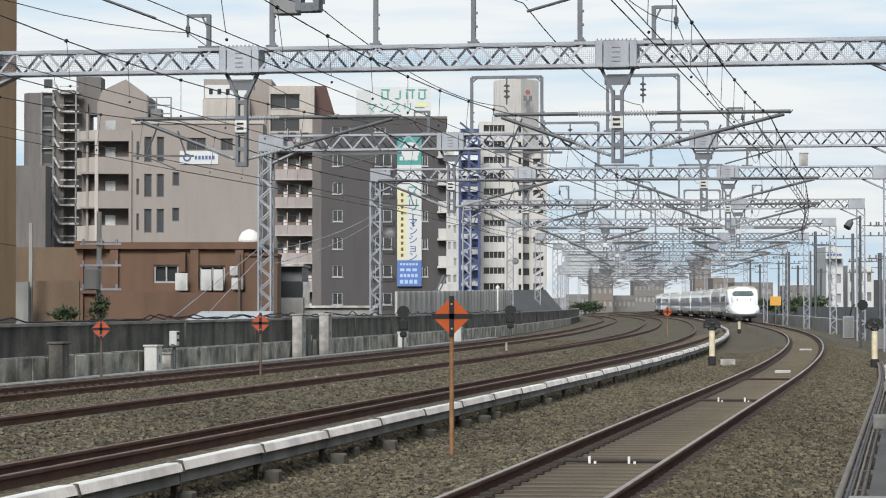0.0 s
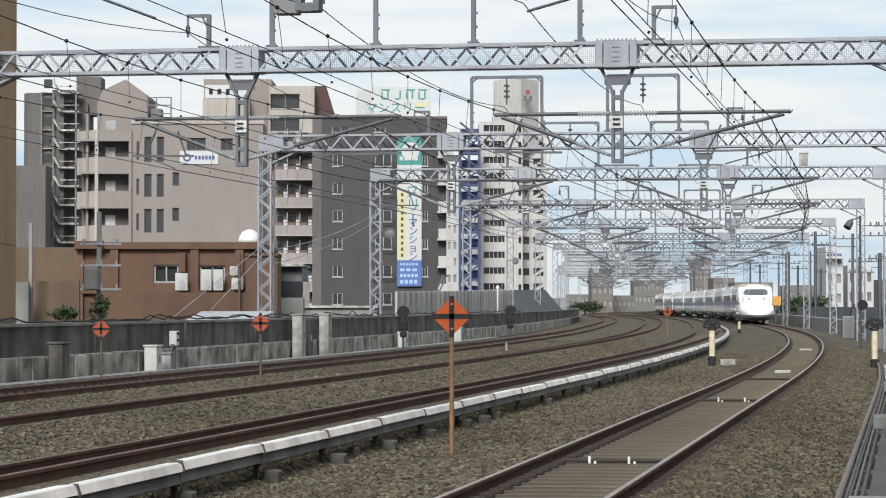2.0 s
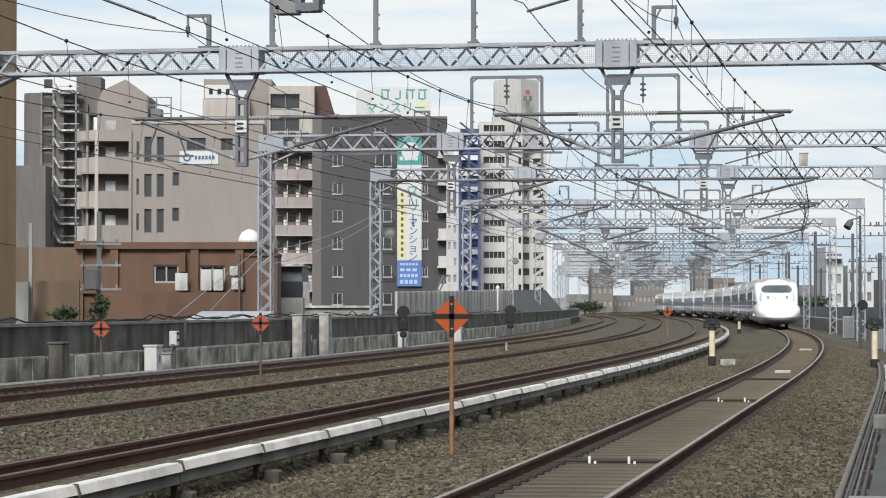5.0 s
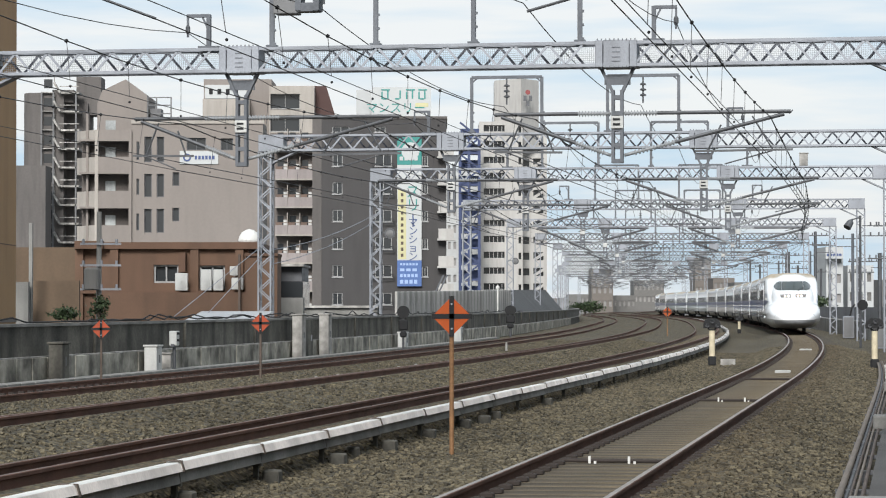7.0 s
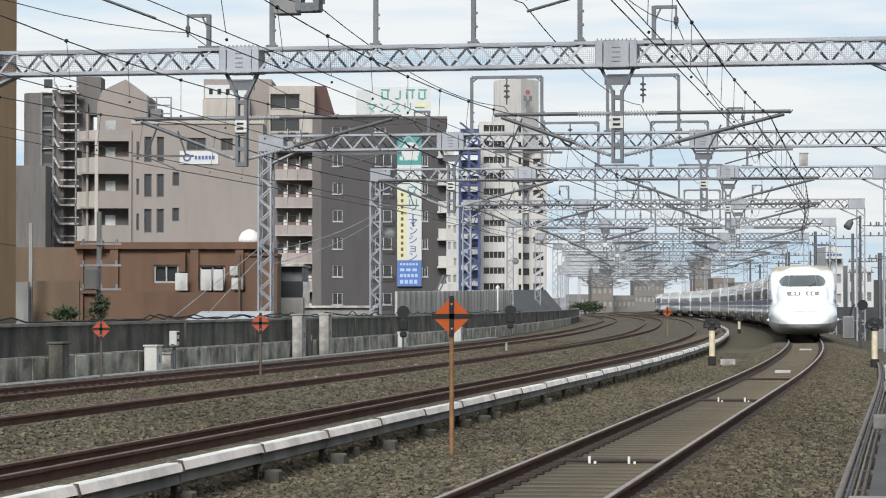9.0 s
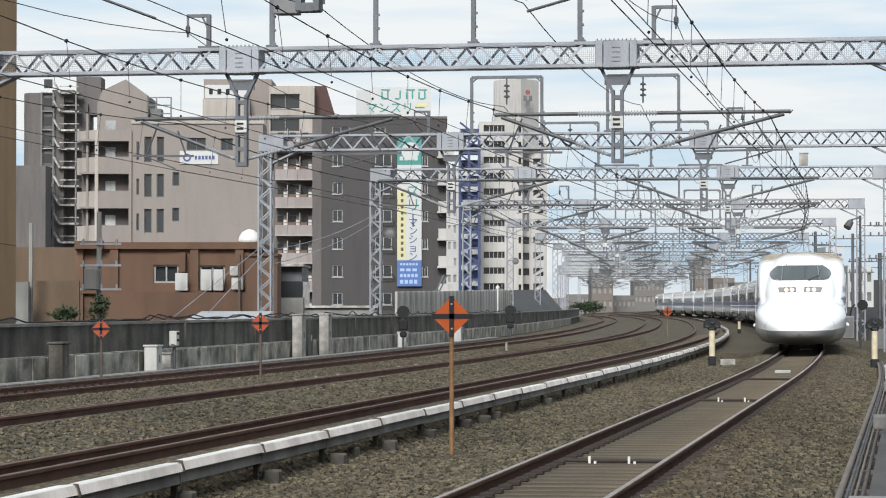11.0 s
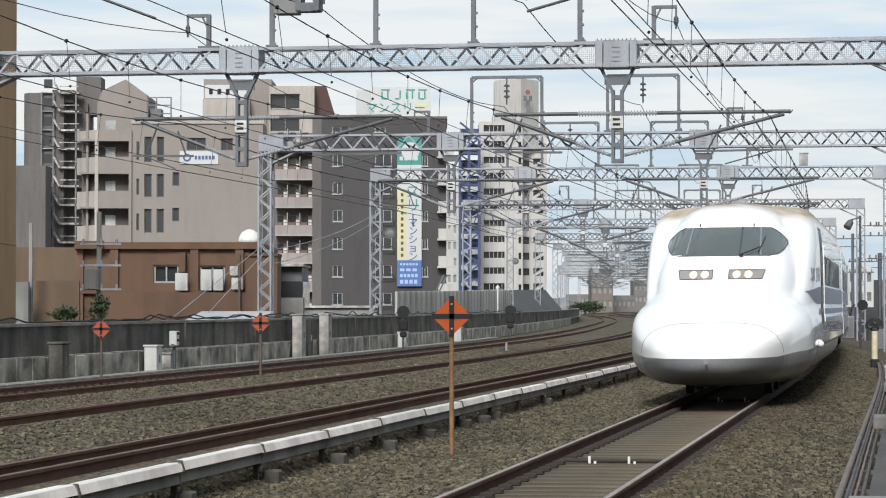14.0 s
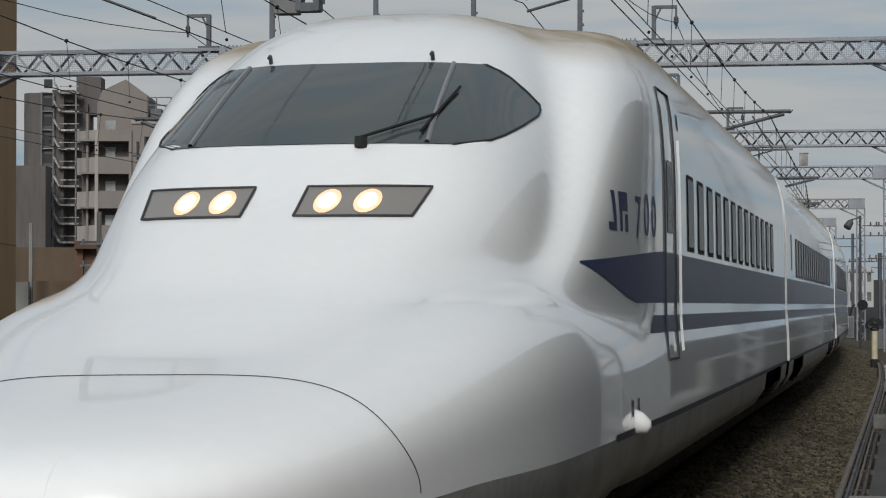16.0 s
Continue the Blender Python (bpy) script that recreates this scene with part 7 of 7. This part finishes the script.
for a, b in zip(pts, pts[1:]):
    tube(bm, a, b, 0.06, 6)
part("bar", bm, M["black"], br)

# Box on a post above the first portal, and the utility pole beside the brown house.
cbx = thing("beam_box", "grey metal box standing on the portal beam", "equipment box", frame_at(62.7, -11.55, 0))
slab(cbx, "casing", -0.28, 0.32, -0.25, 0.25, 8.78, 9.5, M["grey_wall_pale"], bevel=0.02)
up = thing("utility_pole", "concrete utility pole with a grey transformer and crossarms", "utility pole", Matrix.Translation((-11.40, 88, -7)))
bm = bmesh.new()
tube(bm, (0, 0, 0), (0, 0, 4.79 + 7), 0.12, 10, 0.08)
part("pole", bm, M["concrete"], up)
bm = bmesh.new()
lathe(bm, (-0.2, -0.3, 2.22 + 7), (-0.2, -0.3, 2.94 + 7), [(0, 0), (0, 0.26), (0.9, 0.26), (1, 0.2), (1, 0)], 14)
part("transformer", bm, M["haze_grey"], up)
for z in (2.22 + 7, 3.01 + 7, 3.72 + 7):
    bm = bmesh.new()
    beam(bm, (-0.6, -0.15, z), (0.75, -0.15, z), 0.07, 0.07)
    for x in (-0.5, 0.1, 0.6):
        tube(bm, (x, -0.15, z), (x, -0.15, z + 0.16), 0.045, 6)
    part("crossarm", bm, M["galv"], up)
# Round convex mirrors on two portal columns, a beige box on a beam, a white post and an inclined stay behind the parapet.
for q, o, z in ((119.8, -18.95, 5.0), (192.0, -19.2, 4.9)):
    mr = thing("convex_mirror", "round grey mirror with a dark rim on a portal column", "mirror", frame_at(q, o, z), "column mirrors")
    bm = bmesh.new()
    lathe(bm, (0, 0.06, 0), (0, -0.06, 0), [(0, 0.02), (0.3, 0.20), (0.8, 0.25), (1, 0.25), (1, 0.17)], 20)
    part("rim", bm, M["steel_dark"], mr, smooth=False)
    bm = bmesh.new()
    lathe(bm, (0, -0.05, 0), (0, -0.10, 0), [(0, 0.17), (0.6, 0.11), (1, 0.0)], 20)
    part("face", bm, M["grey_wall_pale"], mr, "grey domed face", True)
    bm = bmesh.new()
    tube(bm, (0, 0.05, 0), (-0.55, 0.1, 0.05), 0.025, 6)
    part("arm", bm, M["galv_dark"], mr)
bb = thing("beam_box", "small beige metal box standing on a portal beam", "equipment box", frame_at(119.8, -0.05, BEAM_Z + BEAM_H))
slab(bb, "casing", -0.19, 0.19, -0.15, 0.15, 0.0, 0.56, M["concrete_light"], bevel=0.02)
slab(bb, "lid", -0.22, 0.22, -0.18, 0.18, 0.562, 0.60, M["concrete_light"])
wp = thing("white_post", "slim white post with a cap behind the parapet", "post", Matrix.Translation((3.5, 170, -7)))
bm = bmesh.new()
tube(bm, (0, 0, 0), (0, 0, 9.75), 0.06, 8)
part("shaft", bm, M["duct_white"], wp)
bm = bmesh.new()
lathe(bm, (0, 0, 9.75), (0, 0, 9.95), [(0, 0.12), (0.7, 0.12), (1, 0.02)], 10)
part("cap", bm, M["duct_white"], wp)
st2 = thing("inclined_stay", "inclined grey steel stay leaning behind the parapet", "stay", Matrix.Translation((-0.86, 150, 0)))
for dx in (-0.1, 0.1):
    bm = bmesh.new()
    beam(bm, (-2.5 + dx, 0, -4.0), (1.0 + dx, 0, 3.4), 0.09, 0.09)
    part("bar", bm, M["galv_dark"], st2)
# Stay wires of the portal columns.
for (qa, oa, za), (qb, ob_, zb) in (((95.3, -19.6, 4.0), (88.0, -21.2, 1.3)), ((95.3, -19.6, 3.7), (90.0, -20.6, 1.3)), ((119.8, -19.6, 5.9), (95.3, -19.6, 3.7)), ((119.8, -19.6, 5.6), (95.3, -19.4, 3.2))):
    st = ([], [])
    a, b = on_line(qa, oa, za), on_line(qb, ob_, zb)
    add_wire(st, [a.lerp(b, k / 8) - Vector((0, 0, 0.25 * 4 * (k / 8) * (1 - k / 8) * (1 if abs(qa - qb) > 12 else 0))) for k in range(9)], 0.016)
    ob = new("stay_wire", from_arrays(st[0], st[1], M["galv"]))
    tagged(ob, "pale steel stay wire of a portal column", "stay wire", group="stay wires")


# ---- weeds and far trees ----
def leaf_clump(name, label, centre, spread, count, size, seed):
    rng = np.random.default_rng(seed)
    verts, faces = [], []
    lobes = rng.normal(0, 0.45, (7, 3)) * np.array(spread)
    for i in range(count):
        c = lobes[rng.integers(7)] + rng.normal(0, 0.33, 3) * np.array(spread) + np.array(centre)
        d = rng.normal(0, 1, (2, 3))
        a = d[0] / np.linalg.norm(d[0]) * size * (0.6 + 0.8 * rng.random())
        b = np.cross(a, d[1])
        b = b / np.linalg.norm(b) * size * 0.5
        k = len(verts)
        verts += [tuple(c - a), tuple(c + b), tuple(c + a), tuple(c - b)]
        faces.append((k, k + 1, k + 2, k + 3))
    t = thing(name, label, "plant")
    part("leaves", from_arrays(verts, faces, M["leaf"]), None, t)
    bm = bmesh.new()
    c = Vector(centre)
    foot = c - Vector((0, 0, spread[2] * 2.2))
    tube(bm, foot, c, spread[0] * 0.06 + 0.01, 6)
    for lo in lobes[:4]:
        tube(bm, foot.lerp(c, 0.6), c + Vector(lo), spread[0] * 0.03 + 0.006, 5)
    part("stem", bm, M["steel_brown"], t)


leaf_clump("shrub", "green shrub growing behind the parapet", (-13.52, 95, 1.38), (0.5, 0.4, 0.22), 500, 0.08, 11)
leaf_clump("shrub", "green climbing weeds at the utility pole", (-11.35, 87.6, 1.61), (0.25, 0.2, 0.4), 420, 0.07, 12)
leaf_clump("tree", "dark green tree beyond the outer parapet", (44.30, 330, 1.84), (2.2, 1.5, 0.7), 1400, 0.28, 13)
leaf_clump("tree", "dark green tree beyond the outer parapet", (43.38, 345, 1.63), (1.6, 1.2, 0.6), 900, 0.28, 14)
leaf_clump("tree", "far green tree beyond the curve", (29.91, 560, 1.30), (2.6, 2, 0.9), 900, 0.32, 15)


# ---- sleepers ----
lay_sleepers("platform", 19.0, 62.0)
lay_far("platform", 62.08, 200.0)
lay_far("inner", 15.0, 160.0)
lay_far("middle", 30.0, 160.0)
lay_far("outer", 40.0, 160.0)


# ---- movement ----
# The nose's distance ahead along the line, second by second.
NOSE_AT = [(0.0, 275.9), (2.0, 242.7), (4.0, 209.8), (6.5, 168.5), (8.5, 134.8), (11.5, 85.2), (12.0, 77.0), (12.5, 68.9), (13.0, 60.9), (13.5, 52.9),
           (14.0, 44.8), (14.5, 36.4), (15.0, 27.72), (15.5, 18.93), (16.0, 10.46)]


def nose_q(t):
    ts, qs = zip(*NOSE_AT)
    # Smooth cubic through the rows.
    i = max(0, min(len(ts) - 2, sum(1 for x in ts if x <= t) - 1))

    def slope(j):
        if 0 < j < len(ts) - 1:
            return (qs[j + 1] - qs[j - 1]) / (ts[j + 1] - ts[j - 1])
        return (qs[1] - qs[0]) / (ts[1] - ts[0]) if j == 0 else (qs[-1] - qs[-2]) / (ts[-1] - ts[-2])
    h = ts[i + 1] - ts[i]
    s = (t - ts[i]) / h
    return ((2 * s ** 3 - 3 * s * s + 1) * qs[i] + (s ** 3 - 2 * s * s + s) * h * slope(i) + (-2 * s ** 3 + 3 * s * s) * qs[i + 1] + (s ** 3 - s * s) * h * slope(i + 1))


LEAN = 0.5


def car_pose(q_front, length):
    """Local +y towards the camera end of the line: the car stands with both ends on the track."""
    a, b = on_line(q_front), on_line(q_front + length)
    d = (a - b).normalized()
    return Matrix.Translation(a) @ Matrix.Rotation(math.atan2(-d.x, d.y), 4, "Z") @ Matrix.Rotation(radians(LEAN), 4, "Y")


def motions():
    times = [0.5 * k for k in range(33)]
    at = 0.0
    for i, car in enumerate(CARS):
        length = NOSE_CAR if i == 0 else CAR
        walk(car, [(t, car_pose(nose_q(t) + at, length - 0.3)) for t in times])
        at += length


motions()
